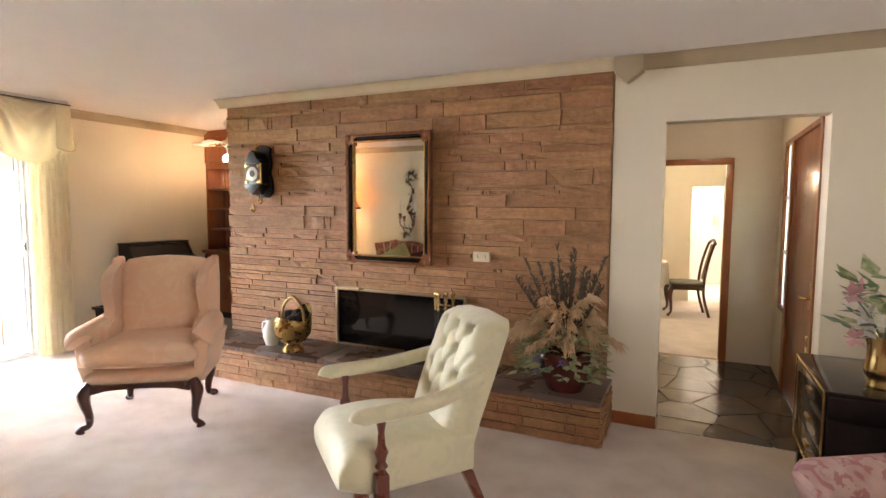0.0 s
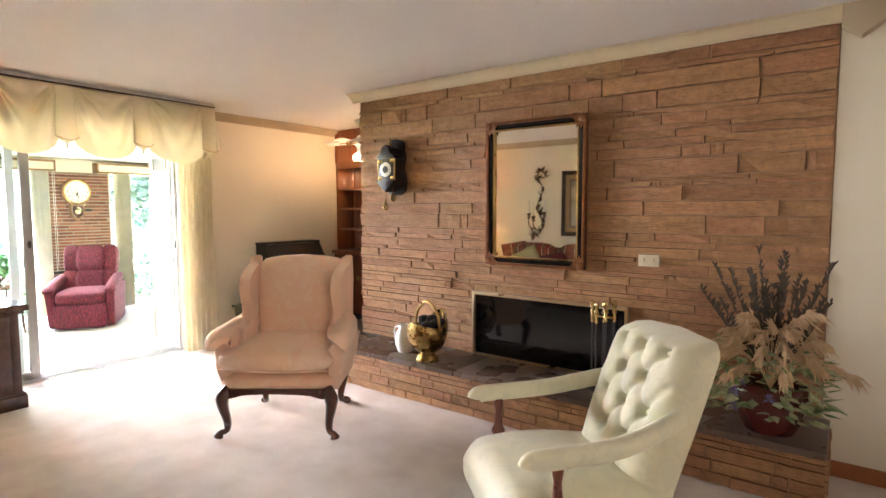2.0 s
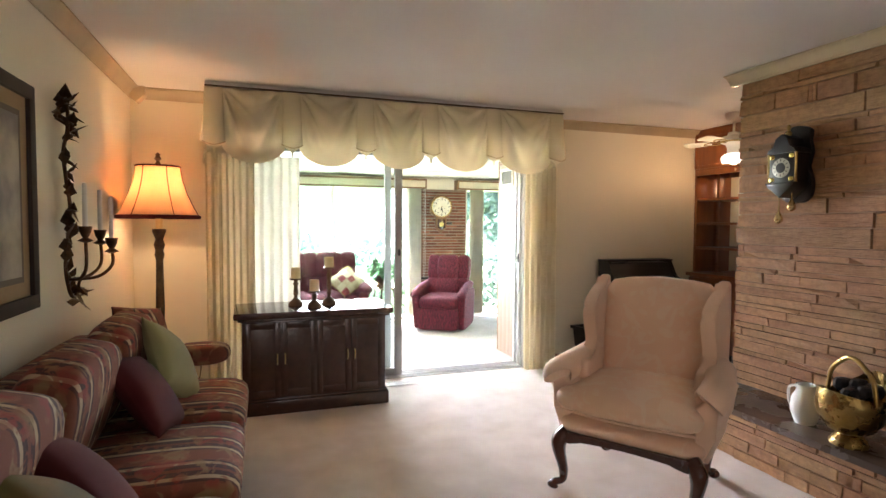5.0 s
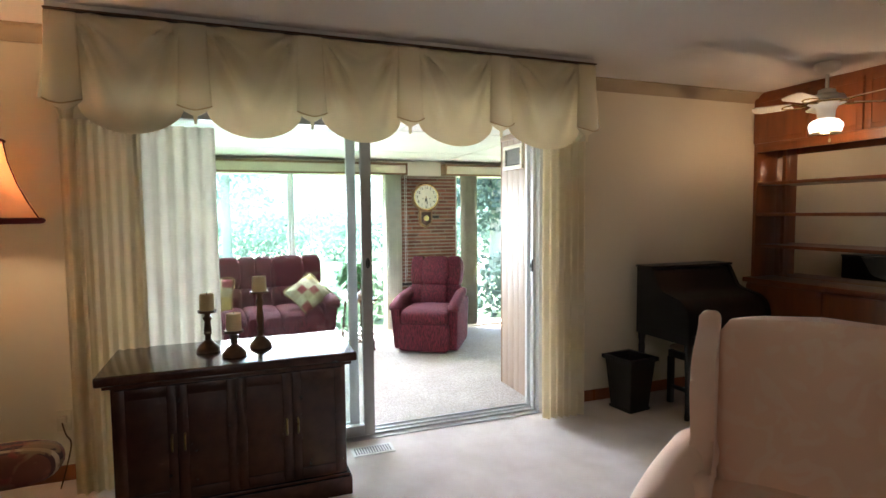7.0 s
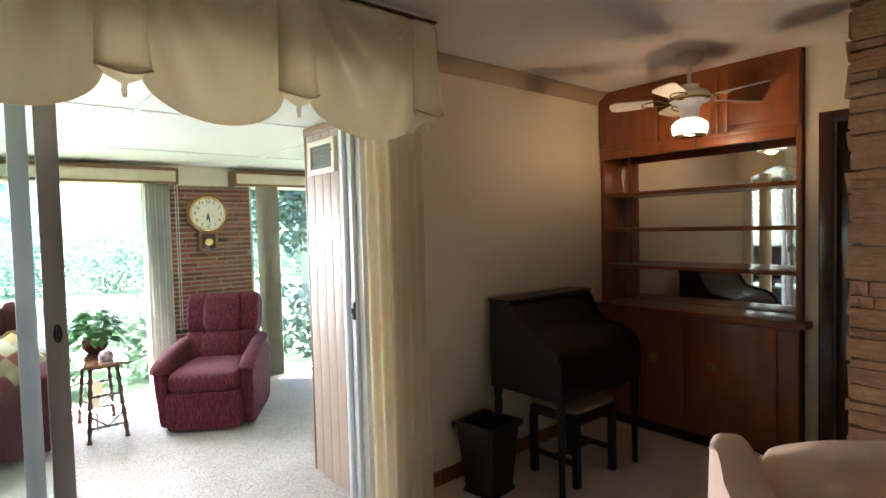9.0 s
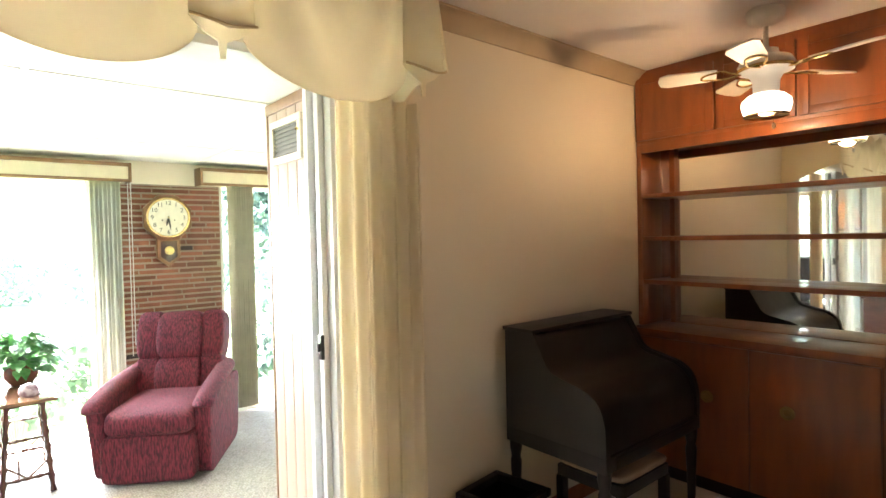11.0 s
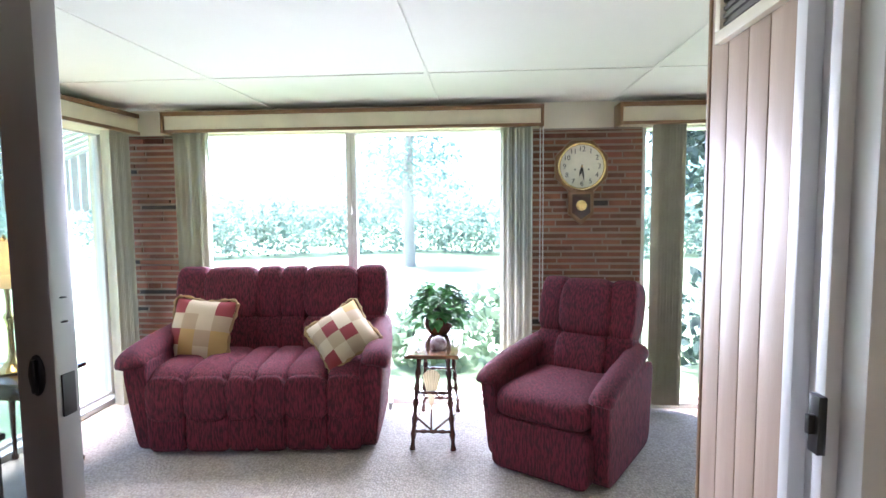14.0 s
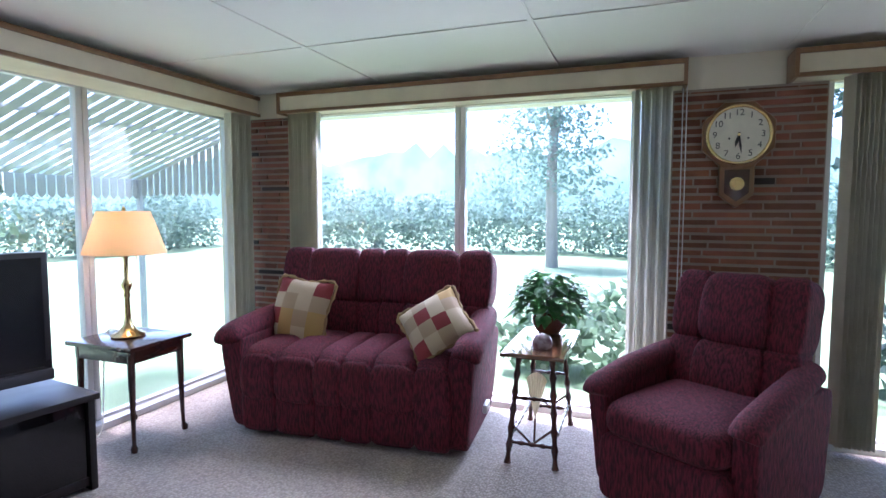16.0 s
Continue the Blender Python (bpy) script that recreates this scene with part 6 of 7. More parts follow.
def puff(bm, x0, x1, y0, y1, z0, z1, power=5, m=None):
    return cushion(bm, ((x0 + x1) / 2, (y0 + y1) / 2, (z0 + z1) / 2) if m is None else (0, 0, 0), (x1 - x0, y1 - y0, z1 - z0), power, m=None, nu=32, nv=14)


def pulled(bm, amount=0.006, scale=9, seed=0):
    for v in bm.verts:
        n = noise.noise_vector(v.co * scale + Vector((seed, 0, 0)))
        v.co += n * amount
    return bm


def recliner_back(parent, x0, x1, splits, y, lean, z0, zm, z1):
    """Pillowed back: a row of lower puffs and a row of head puffs."""
    for lo, hi, th, tag in ((z0, zm, 0.20, "lumbar_puff"), (zm - 0.015, z1, 0.22, "head_puff")):
        es = [x0, *splits, x1]
        for a, b in zip(es, es[1:]):
            mid = abs((a + b) / 2 - (x0 + x1) / 2) < 0.25 * (x1 - x0) * 0.7
            bm = pulled(cushion(B(), (0, 0, 0), (b - a + 0.03, th + (0.02 if mid else 0), hi - lo + 0.03), 7.5, nu=36, nv=16, vert=(0.4, 0.65)), 0.005, 8, a)
            zc = (lo + hi) / 2
            part(tag, bm, BURGUNDY, parent, smooth=60, m=pose((a + b) / 2, y + (zc - z0) * math.tan(radians(lean)) - (0.015 if mid else 0), zc, -lean))


# loveseat, local -y is the front
lv = thing("loveseat", "burgundy chenille two-seat reclining loveseat", "sofa", pose(-8.725, 1.965, 0, 0, 0, 95) @ Matrix.Diagonal((1.01, 1.0, 1.03, 1)))
W = 0.60
part("base", cushion(B(), (0, 0.02, 0.19), (1.24, 0.66, 0.30), 12, nu=40), BURGUNDY, lv, smooth=60)
fx = [-0.60, -0.39, -0.15, 0.0, 0.17, 0.41, 0.60]
for a, b in zip(fx, fx[1:]):
    bm = pulled(cushion(B(), ((a + b) / 2, -0.09, 0.405), (b - a + 0.022, 0.62, 0.19), 5, nu=32, vert=(0.52, 0.75)), 0.005, 8, b)
    part("seat_puff", bm, BURGUNDY, lv, smooth=60)
    bm = pulled(cushion(B(), ((a + b) / 2, -0.365, 0.325), (b - a + 0.02, 0.11, 0.26), 5.5, nu=28, vert=(0.5, 0.72)), 0.004, 8, b)
    part("front_puff", bm, BURGUNDY, lv, smooth=60)
    bm = pulled(cushion(B(), ((a + b) / 2, -0.345, 0.145), (b - a + 0.016, 0.11, 0.25), 8, nu=28, vert=(0.32, 0.45)), 0.004, 8, a)
    part("footrest_puff", bm, BURGUNDY, lv, smooth=60)
recliner_back(lv, -0.69, -0.005, (-0.50, -0.16), 0.22, 13, 0.40, 0.66, 0.97)
recliner_back(lv, 0.005, 0.69, (0.16, 0.50), 0.22, 13, 0.40, 0.66, 0.97)
part("back_shell", cushion(B(), (0, 0, 0), (1.34, 0.10, 0.66), 10, nu=36), BURGUNDY, lv, smooth=60, m=pose(0, 0.36, 0.56, -12))
for s in (-1, 1):
    bm = cushion(B(), (s * 0.66, -0.02, 0.275), (0.14, 0.78, 0.53), 16, nu=44, nv=18, vert=(0.16, 0.28))
    for v in bm.verts:
        low = max(0, 1 - v.co.z / 0.5)
        v.co.x -= s * 0.045 * low
        v.co.y += 0.05 * low * (v.co.y < -0.2)
    part("arm_side", pulled(bm, 0.004, 7), BURGUNDY, lv, smooth=60)
    bm = B()
    pts = curve_pts([(s * 0.68, -0.40, 0.50), (s * 0.685, -0.36, 0.535), (s * 0.68, -0.15, 0.56), (s * 0.66, 0.12, 0.58), (s * 0.64, 0.30, 0.60)], 4)
    tube(bm, pts, [0.05, 0.07, 0.078, 0.08] + [0.082] * (len(pts) - 4), 18, 0.85)
    part("arm_pad", pulled(bm, 0.004, 7), BURGUNDY, lv, smooth=60)
part("recline_lever", box(B(), 0.742, -0.26, 0.20, 0.765, -0.16, 0.245, 0.008), ALUMINIUM, lv, "small grey recline lever")

rc = thing("recliner", "burgundy chenille recliner with pillowed back", "recliner", pose(-8.47, 3.79, 0, 0, 0, 58) @ Matrix.Diagonal((0.97, 1.0, 0.965, 1)))
part("base", cushion(B(), (0, 0.02, 0.19), (0.54, 0.64, 0.30), 12, nu=36), BURGUNDY, rc, smooth=60)
part("seat_cushion", pulled(cushion(B(), (0, -0.115, 0.39), (0.55, 0.64, 0.19), 7, nu=40, vert=(0.42, 0.6)), 0.005), BURGUNDY, rc, smooth=60)
part("footrest", pulled(cushion(B(), (0, -0.36, 0.17), (0.56, 0.12, 0.30), 14, nu=36, vert=(0.16, 0.28)), 0.004), BURGUNDY, rc, smooth=60)
recliner_back(rc, -0.29, 0.29, (-0.15, 0.15), 0.20, 15, 0.40, 0.67, 0.99)
part("back_shell", cushion(B(), (0, 0, 0), (0.56, 0.10, 0.66), 8, nu=32), BURGUNDY, rc, smooth=60, m=pose(0, 0.34, 0.57, -14))
for s in (-1, 1):
    bm = cushion(B(), (s * 0.325, -0.01, 0.275), (0.10, 0.75, 0.53), 18, nu=44, nv=18, vert=(0.14, 0.25))
    for v in bm.verts:
        v.co.y += 0.06 * max(0, 1 - v.co.z / 0.5) * (v.co.y < -0.2)
        v.co.x -= s * 0.02 * max(0, 1 - v.co.z / 0.5)
    part("arm_side", pulled(bm, 0.003), BURGUNDY, rc, smooth=60)
    bm = B()
    pts = curve_pts([(s * 0.325, -0.385, 0.47), (s * 0.327, -0.35, 0.50), (s * 0.325, -0.15, 0.545), (s * 0.315, 0.12, 0.575), (s * 0.30, 0.28, 0.59)], 4)
    tube(bm, pts, [0.045, 0.06, 0.064, 0.066] + [0.066] * (len(pts) - 4), 18, 0.9)
    part("arm_pad", pulled(bm, 0.004, 7), BURGUNDY, rc, smooth=60)

# patchwork pillows
PATCHES = [mat("patch_cream_cloth", (0.50, 0.40, 0.26), 0.85, fine=300, bump=0.5), mat("patch_red_cloth", (0.24, 0.03, 0.03), 0.85, fine=300, bump=0.5), mat("patch_gold_cloth", (0.42, 0.27, 0.09), 0.85, fine=300, bump=0.5), mat("patch_tan_cloth", (0.38, 0.28, 0.17), 0.85, fine=300, bump=0.5)]
FRINGE = mat("gold_brown_fringe", (0.30, 0.19, 0.08), 0.9, fine=200, bump=0.8)


def patch_pillow(label, m, grid_, size=0.40, thick=0.15):
    p = thing("patchwork_pillow", label, "pillow", m, "patchwork pillows on the loveseat")
    n = len(grid_)
    def pt(u, v, s):
        h = (max(0, (1 - u * u) * (1 - v * v))) ** 0.45 * thick / 2
        pin = 1 - 0.07 * (1 - abs(u * v)) * (u * u + v * v) / 2
        return (u * size / 2 * pin, s * (h + 0.002), v * size / 2 * pin)
    sub = 5
    for j in range(n):
        for i in range(n):
            bm = B()
            vs = [[bm.verts.new(pt(-1 + 2 * (i + a / sub) / n, -1 + 2 * (j + b / sub) / n, -1)) for a in range(sub + 1)] for b in range(sub + 1)]
            for b in range(sub):
                for a in range(sub):
                    bm.faces.new((vs[b][a], vs[b][a + 1], vs[b + 1][a + 1], vs[b + 1][a]))
            part("patch", bm, PATCHES[grid_[n - 1 - j][i]], p, smooth=60)
    bm = B()
    k = 14
    vs = [[bm.verts.new(pt(-1 + 2 * a / k, -1 + 2 * b / k, 1)) for a in range(k + 1)] for b in range(k + 1)]
    for b in range(k):
        for a in range(k):
            bm.faces.new((vs[b][a], vs[b + 1][a], vs[b + 1][a + 1], vs[b][a + 1]))
    part("back_cover", bm, PATCHES[3], p, smooth=60)
    q = size / 2
    edge = [(-q, 0, -q), (0, 0, -q * 0.94), (q, 0, -q), (q * 0.94, 0, 0), (q, 0, q), (0, 0, q * 0.94), (-q, 0, q), (-q * 0.94, 0, 0), (-q, 0, -q)]
    part("fringe", tube(B(), curve_pts(edge, 8), [0.010 + 0.005 * math.sin(i * 2.3) for i in range(65)], 7), FRINGE, p)
    return p


patch_pillow("cream, gold and red patchwork pillow with a fringe, on the loveseat", pose(-8.69, 1.51, 0.64, -20, 4, 88), [[1, 0, 0, 1], [0, 3, 0, 3], [1, 2, 3, 2], [0, 2, 0, 2]])
patch_pillow("cream and red patchwork pillow tipped on its corner, on the loveseat", pose(-8.575, 2.455, 0.65, -46, -30, 112), [[0, 3, 0, 2], [3, 1, 0, 3], [0, 3, 1, 0], [1, 0, 3, 0]], 0.345)

# turned plant stand
ps = thing("plant_stand", "turned dark wood side stand with a pale polished top", "table", pose(-8.765, 3.005, 0, 0, 0, 0) @ Matrix.Diagonal((1.12, 1.0, 1.0, 1)))
part("top", slab(B(), [(p.x, p.y) for p in curve_pts([(-0.28, -0.13, 0), (-0.25, -0.155, 0), (0.25, -0.155, 0), (0.28, -0.13, 0), (0.28, 0.13, 0), (0.25, 0.155, 0), (-0.25, 0.155, 0), (-0.28, 0.13, 0), (-0.28, -0.13, 0)], 3)[:-1]], "z", 0.545, 0.565, 0.005), mat("polished_table_top", (0.20, 0.10, 0.05), 0.12, coat=0.6, scale=6), ps)
part("frieze", box(B(), -0.20, -0.10, 0.515, 0.20, 0.10, 0.545, 0.003), LEG_WOOD, ps)
def turned(a, b, r, beads):
    a, b = Vector(a), Vector(b)
    n = 30
    pts = [a.lerp(b, i / n) for i in range(n + 1)]
    rad = [r * (0.75 + 0.45 * (0.5 + 0.5 * math.cos(2 * math.pi * beads * i / n)) ** 2) for i in range(n + 1)]
    return tube(B(), pts, rad, 9)
for x in (-1, 1):
    for y in (-1, 1):
        part("leg", turned((x * 0.19, y * 0.085, 0.52), (x * 0.27, y * 0.12, 0.0), 0.016, 6), LEG_WOOD, ps, smooth=60)
for y in (-1, 1):
    part("stretcher", turned((-0.245, y * 0.11, 0.13), (0.245, y * 0.11, 0.13), 0.011, 6), LEG_WOOD, ps, smooth=60)
for x in (-1, 1):
    part("stretcher", turned((x * 0.25, -0.11, 0.10), (x * 0.25, 0.11, 0.10), 0.011, 4), LEG_WOOD, ps, smooth=60)
    part("upper_stretcher", turned((x * 0.215, -0.095, 0.32), (x * 0.215, 0.095, 0.32), 0.010, 4), LEG_WOOD, ps, smooth=60)
    for y in (-1, 1):
        part("brace", tube(B(), [(x * 0.25, 0, 0.10), (x * 0.245, y * 0.105, 0.19)], 0.006, 6), LEG_WOOD, ps)
sh = thing("paper_fan", "cream pleated paper fan leaning under the stand", "fan", pose(-8.74, 2.97, 0.0, -8, 0, 90))
bm = B()
pts = [(0, 0.0, 0.10)]
vs0 = bm.verts.new((0, 0, 0.12))
arc = [bm.verts.new((0.11 * math.sin(a), 0.006 * (k % 2), 0.12 + 0.26 * math.cos(a))) for k, a in enumerate(np.linspace(-0.55, 0.55, 15))]
for a, b in zip(arc, arc[1:]):
    bm.faces.new((vs0, a, b))
bmesh.ops.solidify(bm, geom=bm.faces[:], thickness=0.003)
part("pleats", bm, PELMET_CLOTH, sh, smooth=0)
part("stick", tube(B(), [(0, 0, 0.0), (0, 0, 0.13)], 0.006, 6), LEG_WOOD, sh)

pp = thing("potted_plant", "leafy green houseplant in a copper-brown bowl", "plant", pose(-8.97, 3.005, 0.566))
part("pot", lathe(B(), [(0.055, 0), (0.07, 0.01), (0.098, 0.055), (0.10, 0.09), (0.085, 0.125), (0.078, 0.12), (0.09, 0.08), (0.0, 0.10)], seg=28), mat("copper_brown_glaze", (0.20, 0.075, 0.04), 0.2, col2=(0.10, 0.04, 0.025), scale=8, coat=0.4), pp, smooth=60)
rnd = random.Random(31)
PLANT_LEAF = mat("glossy_green_leaf", (0.06, 0.22, 0.06), 0.35, col2=(0.13, 0.34, 0.11), scale=22, contrast=0.2, through_light=0.35)
def leaf6(bm, at, d, size, droop=0.4):
    d = Vector(d).normalized()
    s = d.cross(Vector((0, 0, 1)))
    s = s.normalized() if s.length > 0.1 else Vector((1, 0, 0))
    at = Vector(at)
    prev = None
    for f, w in ((0, 0.02), (0.3, 0.3), (0.6, 0.27), (0.85, 0.12), (1, 0.0)):
        c = at + d * size * f - Vector((0, 0, droop * size * f * f))
        row = [bm.verts.new(c - s * size * w + Vector((0, 0, 0.06 * size * (w > 0.1)))), bm.verts.new(c), bm.verts.new(c + s * size * w + Vector((0, 0, 0.06 * size * (w > 0.1))))]
        if prev:
            for a in (0, 1):
                bm.faces.new((prev[a], prev[a + 1], row[a + 1], row[a]))
        prev = row
for k in range(290):
    a, el = rnd.uniform(0, 2 * math.pi), rnd.random() ** 0.5
    tip = Vector((math.cos(a) * 0.165 * el, math.sin(a) * 0.165 * el, 0.13 + 0.19 * (1 - el * el) + rnd.uniform(-0.05, 0.05)))
    bm = B()
    leaf6(bm, tip, (math.cos(a), math.sin(a), rnd.uniform(-0.4, 0.6)), rnd.uniform(0.075, 0.12))
    lf = part("leaf", bm, PLANT_LEAF, pp, smooth=70)
    if k % 4 == 0:
        part("stalk", tube(B(), curve_pts([(0, 0, 0.1), tip * 0.5 + Vector((0, 0, 0.09)), tip], 3), 0.002, 4), LEAF, lf)
for k in range(5):
    a = rnd.uniform(0, 2 * math.pi)
    tip = Vector((math.cos(a) * 0.25, math.sin(a) * 0.25, rnd.uniform(0.10, 0.34)))
    v = part("vine", tube(B(), curve_pts([(0, 0, 0.12), tip * 0.6 + Vector((0, 0, 0.12)), tip], 5), 0.002, 4), LEAF, pp)
    for q in range(4):
        bm = B()
        leaf6(bm, Vector((0, 0, 0.16)).lerp(tip, 0.55 + 0.15 * q), (math.cos(a + q), math.sin(a + q), 0.1), 0.055)
        part("leaf", bm, PLANT_LEAF, v, smooth=70)
sp = thing("glass_paperweight", "rounded striped glass paperweight on the stand", "ornament", pose(-8.60, 3.03, 0.566))
part("dome", lathe(B(), [(0.045, 0), (0.052, 0.015), (0.05, 0.04), (0.036, 0.066), (0.0, 0.08)], seg=24), mat("mauve_glass", (0.42, 0.34, 0.36), 0.12, col2=(0.20, 0.12, 0.14), scale=30, contrast=0.2), sp, smooth=60)

# lamp table and brass lamp
lt = thing("lamp_table", "dark wood side table with club feet, by the side window", "table", pose(-8.055, 0.83, 0, 0, 0, 0) @ Matrix.Diagonal((0.86, 1.02, 1.09, 1)))
part("top", box(B(), -0.235, -0.235, 0.495, 0.235, 0.235, 0.517, 0.006), DARK_WOOD, lt)
part("apron", box(B(), -0.20, -0.20, 0.43, 0.20, 0.20, 0.495, 0.003), DARK_WOOD, lt)
for x in (-1, 1):
    for y in (-1, 1):
        part("leg", tube(B(), [(x * 0.182, y * 0.182, 0.49), (x * 0.184, y * 0.184, 0.36), (x * 0.187, y * 0.187, 0.10), (x * 0.189, y * 0.189, 0.035), (x * 0.194, y * 0.194, 0.02), (x * 0.194, y * 0.194, 0.0)], [0.021, 0.02, 0.012, 0.011, 0.02, 0.017], 10), DARK_WOOD, lt, smooth=60)
LIT_SHADE = mat("lit_pleated_shade", (0.86, 0.74, 0.56), 0.8, fine=300, bump=0.3, through_light=0.65, stretch=(1, 1, 0.1))
tl = thing("table_lamp", "brass candlestick table lamp with a lit pleated shade", "lamp", pose(-8.06, 0.81, 0.564) @ Matrix.Diagonal((1.0, 1.0, 1.08, 1)))
part("base", lathe(B(), [(0.085, 0), (0.09, 0.008), (0.08, 0.018), (0.05, 0.03), (0.024, 0.06), (0.018, 0.09)], seg=28), BRASS, tl, smooth=60)
part("column", lathe(B(), [(0.017, 0.08), (0.013, 0.20), (0.020, 0.215), (0.014, 0.23), (0.028, 0.26), (0.028, 0.275), (0.013, 0.30), (0.011, 0.40), (0.02, 0.42)], seg=20), BRASS, tl, smooth=60)
n = 72
rings = [[((r + 0.003 * (k % 2)) * math.cos(2 * math.pi * k / n), (r + 0.003 * (k % 2)) * math.sin(2 * math.pi * k / n), z) for k in range(n)] for r, z in ((0.205, 0.43), (0.17, 0.53), (0.128, 0.645), (0.126, 0.645), (0.167, 0.53), (0.202, 0.43))]
lsh = part("shade", skin(B(), rings, caps=False), LIT_SHADE, tl, "lit cream pleated shade", 60)
part("finial", lathe(B(), [(0.004, 0.64), (0.012, 0.655), (0.006, 0.665), (0, 0.675)], seg=12), BRASS, tl)
for x in (-0.045, 0.05):
    part("pull_chain", tube(B(), [(x, 0.03, 0.45), (x, 0.03, 0.38)], 0.0018, 5), BRASS, tl)
part("cord", tube(B(), curve_pts([(-0.04, -0.08, 0.012), (-0.04, -0.20, 0.01), (-0.04, -0.24, -0.06), (-0.02, -0.24, -0.3), (0.08, -0.14, -0.495), (0.18, -0.14, -0.511), (0.26, -0.2, -0.511)], 6), 0.004, 6), WHITE, tl, "white trailing cord")

# television on its stand
ts = thing("tv_stand", "black television stand with glass doors", "cabinet", pose(-7.02, 0.875, 0, 0, 0, -8))
part("top", box(B(), -0.60, -0.25, 0.415, 0.60, 0.25, 0.445, 0.005), BLACK_WOOD, ts)
part("bottom", box(B(), -0.58, -0.24, 0.02, 0.58, 0.22, 0.06, 0.004), BLACK_WOOD, ts)
for x in (-0.585, 0.555):
    part("side", box(B(), x, -0.24, 0.0, x + 0.03, 0.235, 0.415, 0.004), BLACK_WOOD, ts)
part("back", box(B(), -0.56, -0.245, 0.06, 0.56, -0.235, 0.415), BLACK_WOOD, ts)
part("shelf", box(B(), -0.555, -0.23, 0.22, 0.555, 0.18, 0.235), BLACK_WOOD, ts)
for a, b in ((-0.55, -0.01), (0.01, 0.55)):
    part("glass_door", box(B(), a, 0.212, 0.065, b, 0.222, 0.41, 0.002), FIRE_GLASS, ts, "smoked glass door")
tv = thing("television", "black flat-screen television on its stand", "television", pose(-7.07, 0.87, 0.447, 0, 0, -12))
part("housing", box(B(), -0.47, -0.05, 0.06, 0.47, 0.022, 0.635, 0.012), BLACK_PLASTIC, tv)
part("screen", box(B(), -0.44, 0.0225, 0.12, 0.44, 0.026, 0.61), SCREEN, tv, "dark glossy screen")
part("speaker_bar", box(B(), -0.47, 0.01, 0.055, 0.47, 0.034, 0.105, 0.008), mat("gunmetal_plastic", (0.06, 0.06, 0.065), 0.35, 0.5), tv)
part("neck", box(B(), -0.08, -0.03, 0.012, 0.08, 0.01, 0.06, 0.005), BLACK_PLASTIC, tv)
part("foot", lathe(B(), [(0.24, 0), (0.24, 0.008), (0.1, 0.014), (0, 0.014)], seg=32), BLACK_PLASTIC, tv)

# octagonal pendulum clock
OCT = [(math.cos(math.pi / 8 + k * math.pi / 4), math.sin(math.pi / 8 + k * math.pi / 4)) for k in range(8)]
ck = thing("wall_clock", "oak octagonal schoolhouse clock with a brass pendulum, on brick", "clock", pose(-9.205, 3.965, 1.675, 0, 0, 90))
# local -y looks into the room
part("case", slab(B(), [(0.19 * a, 0.19 * b) for a, b in OCT], "y", -0.055, 0.0, 0.012, 2), OAK, ck)
part("drop_box", slab(B(), [(-0.085, -0.14), (0.085, -0.14), (0.085, -0.32), (0.0, -0.39), (-0.085, -0.32)], "y", -0.05, 0.0, 0.008), OAK, ck)
part("drop_frame", slab(B(), [(-0.06, -0.185), (0.06, -0.185), (0.06, -0.31), (0.0, -0.355), (-0.06, -0.31)], "y", -0.058, -0.05, 0.003), DARK_WOOD, ck)
part("bezel", tube(B(), [(0.152 * math.cos(t), -0.062, 0.152 * math.sin(t)) for t in (2 * math.pi * q / 48 for q in range(49))], 0.009, 8), BRASS, ck, smooth=60)
fc = part("face", lathe(B(), [(0, 0), (0.15, 0), (0.15, 0.004), (0, 0.006)], seg=48), mat("cream_clock_face", (0.76, 0.72, 0.60), 0.5, scale=20), ck, m=pose(0, -0.056, 0, 90))


def text(body, size, material, parent, m, name="numeral"):
    cu = bpy.data.curves.new(name, "FONT")
    cu.body, cu.size, cu.align_x, cu.align_y, cu.extrude = body, size, "CENTER", "CENTER", 0.0006
    tmp = bpy.data.objects.new(name, cu)
    me = bpy.data.meshes.new_from_object(tmp)
    bpy.data.objects.remove(tmp)
    me.materials.append(material)
    ob = new(name, me)
    ob.parent, ob.matrix_local = parent, m
    return ob


INK = mat("black_ink", (0.012, 0.012, 0.012), 0.5)
for h in range(1, 13):
    a = math.pi / 2 - 2 * math.pi * h / 12
    text(str(h), 0.047, INK, ck, pose(0.115 * math.cos(a), -0.0635, 0.115 * math.sin(a), 90))
for name, deg, ln, w in (("hour_hand", 194, 0.07, 0.008), ("minute_hand", 172, 0.105, 0.006)):
    bm = B()
    slab(bm, [(-w / 2, -0.012), (w / 2, -0.012), (w, ln * 0.6), (0, ln), (-w, ln * 0.6)], "y", -0.001, 0.001)
    part(name, bm, INK, ck, m=pose(0, -0.067 - 0.002 * (name == "minute_hand"), 0, 0, deg, 0))
part("hub", lathe(B(), [(0, 0), (0.007, 0), (0.007, 0.006), (0, 0.007)], seg=12), BRASS, ck, m=pose(0, -0.064, 0, 90))
for x in (-0.045, 0.045):
    part("winding_hole", lathe(B(), [(0, 0), (0.006, 0), (0.006, 0.001), (0, 0.001)], seg=10), INK, ck, m=pose(x, -0.0625, -0.02, 90))
part("pendulum", lathe(B(), [(0, 0), (0.034, 0), (0.036, 0.004), (0.025, 0.008), (0, 0.009)], seg=28), BRASS, ck, "round brass pendulum bob", m=pose(0, -0.059, -0.262, 90))
wk = thing("ceiling_hook", "small dark plant hook under the sun room ceiling", "hook", pose(-9.15, 5.03, 2.11))
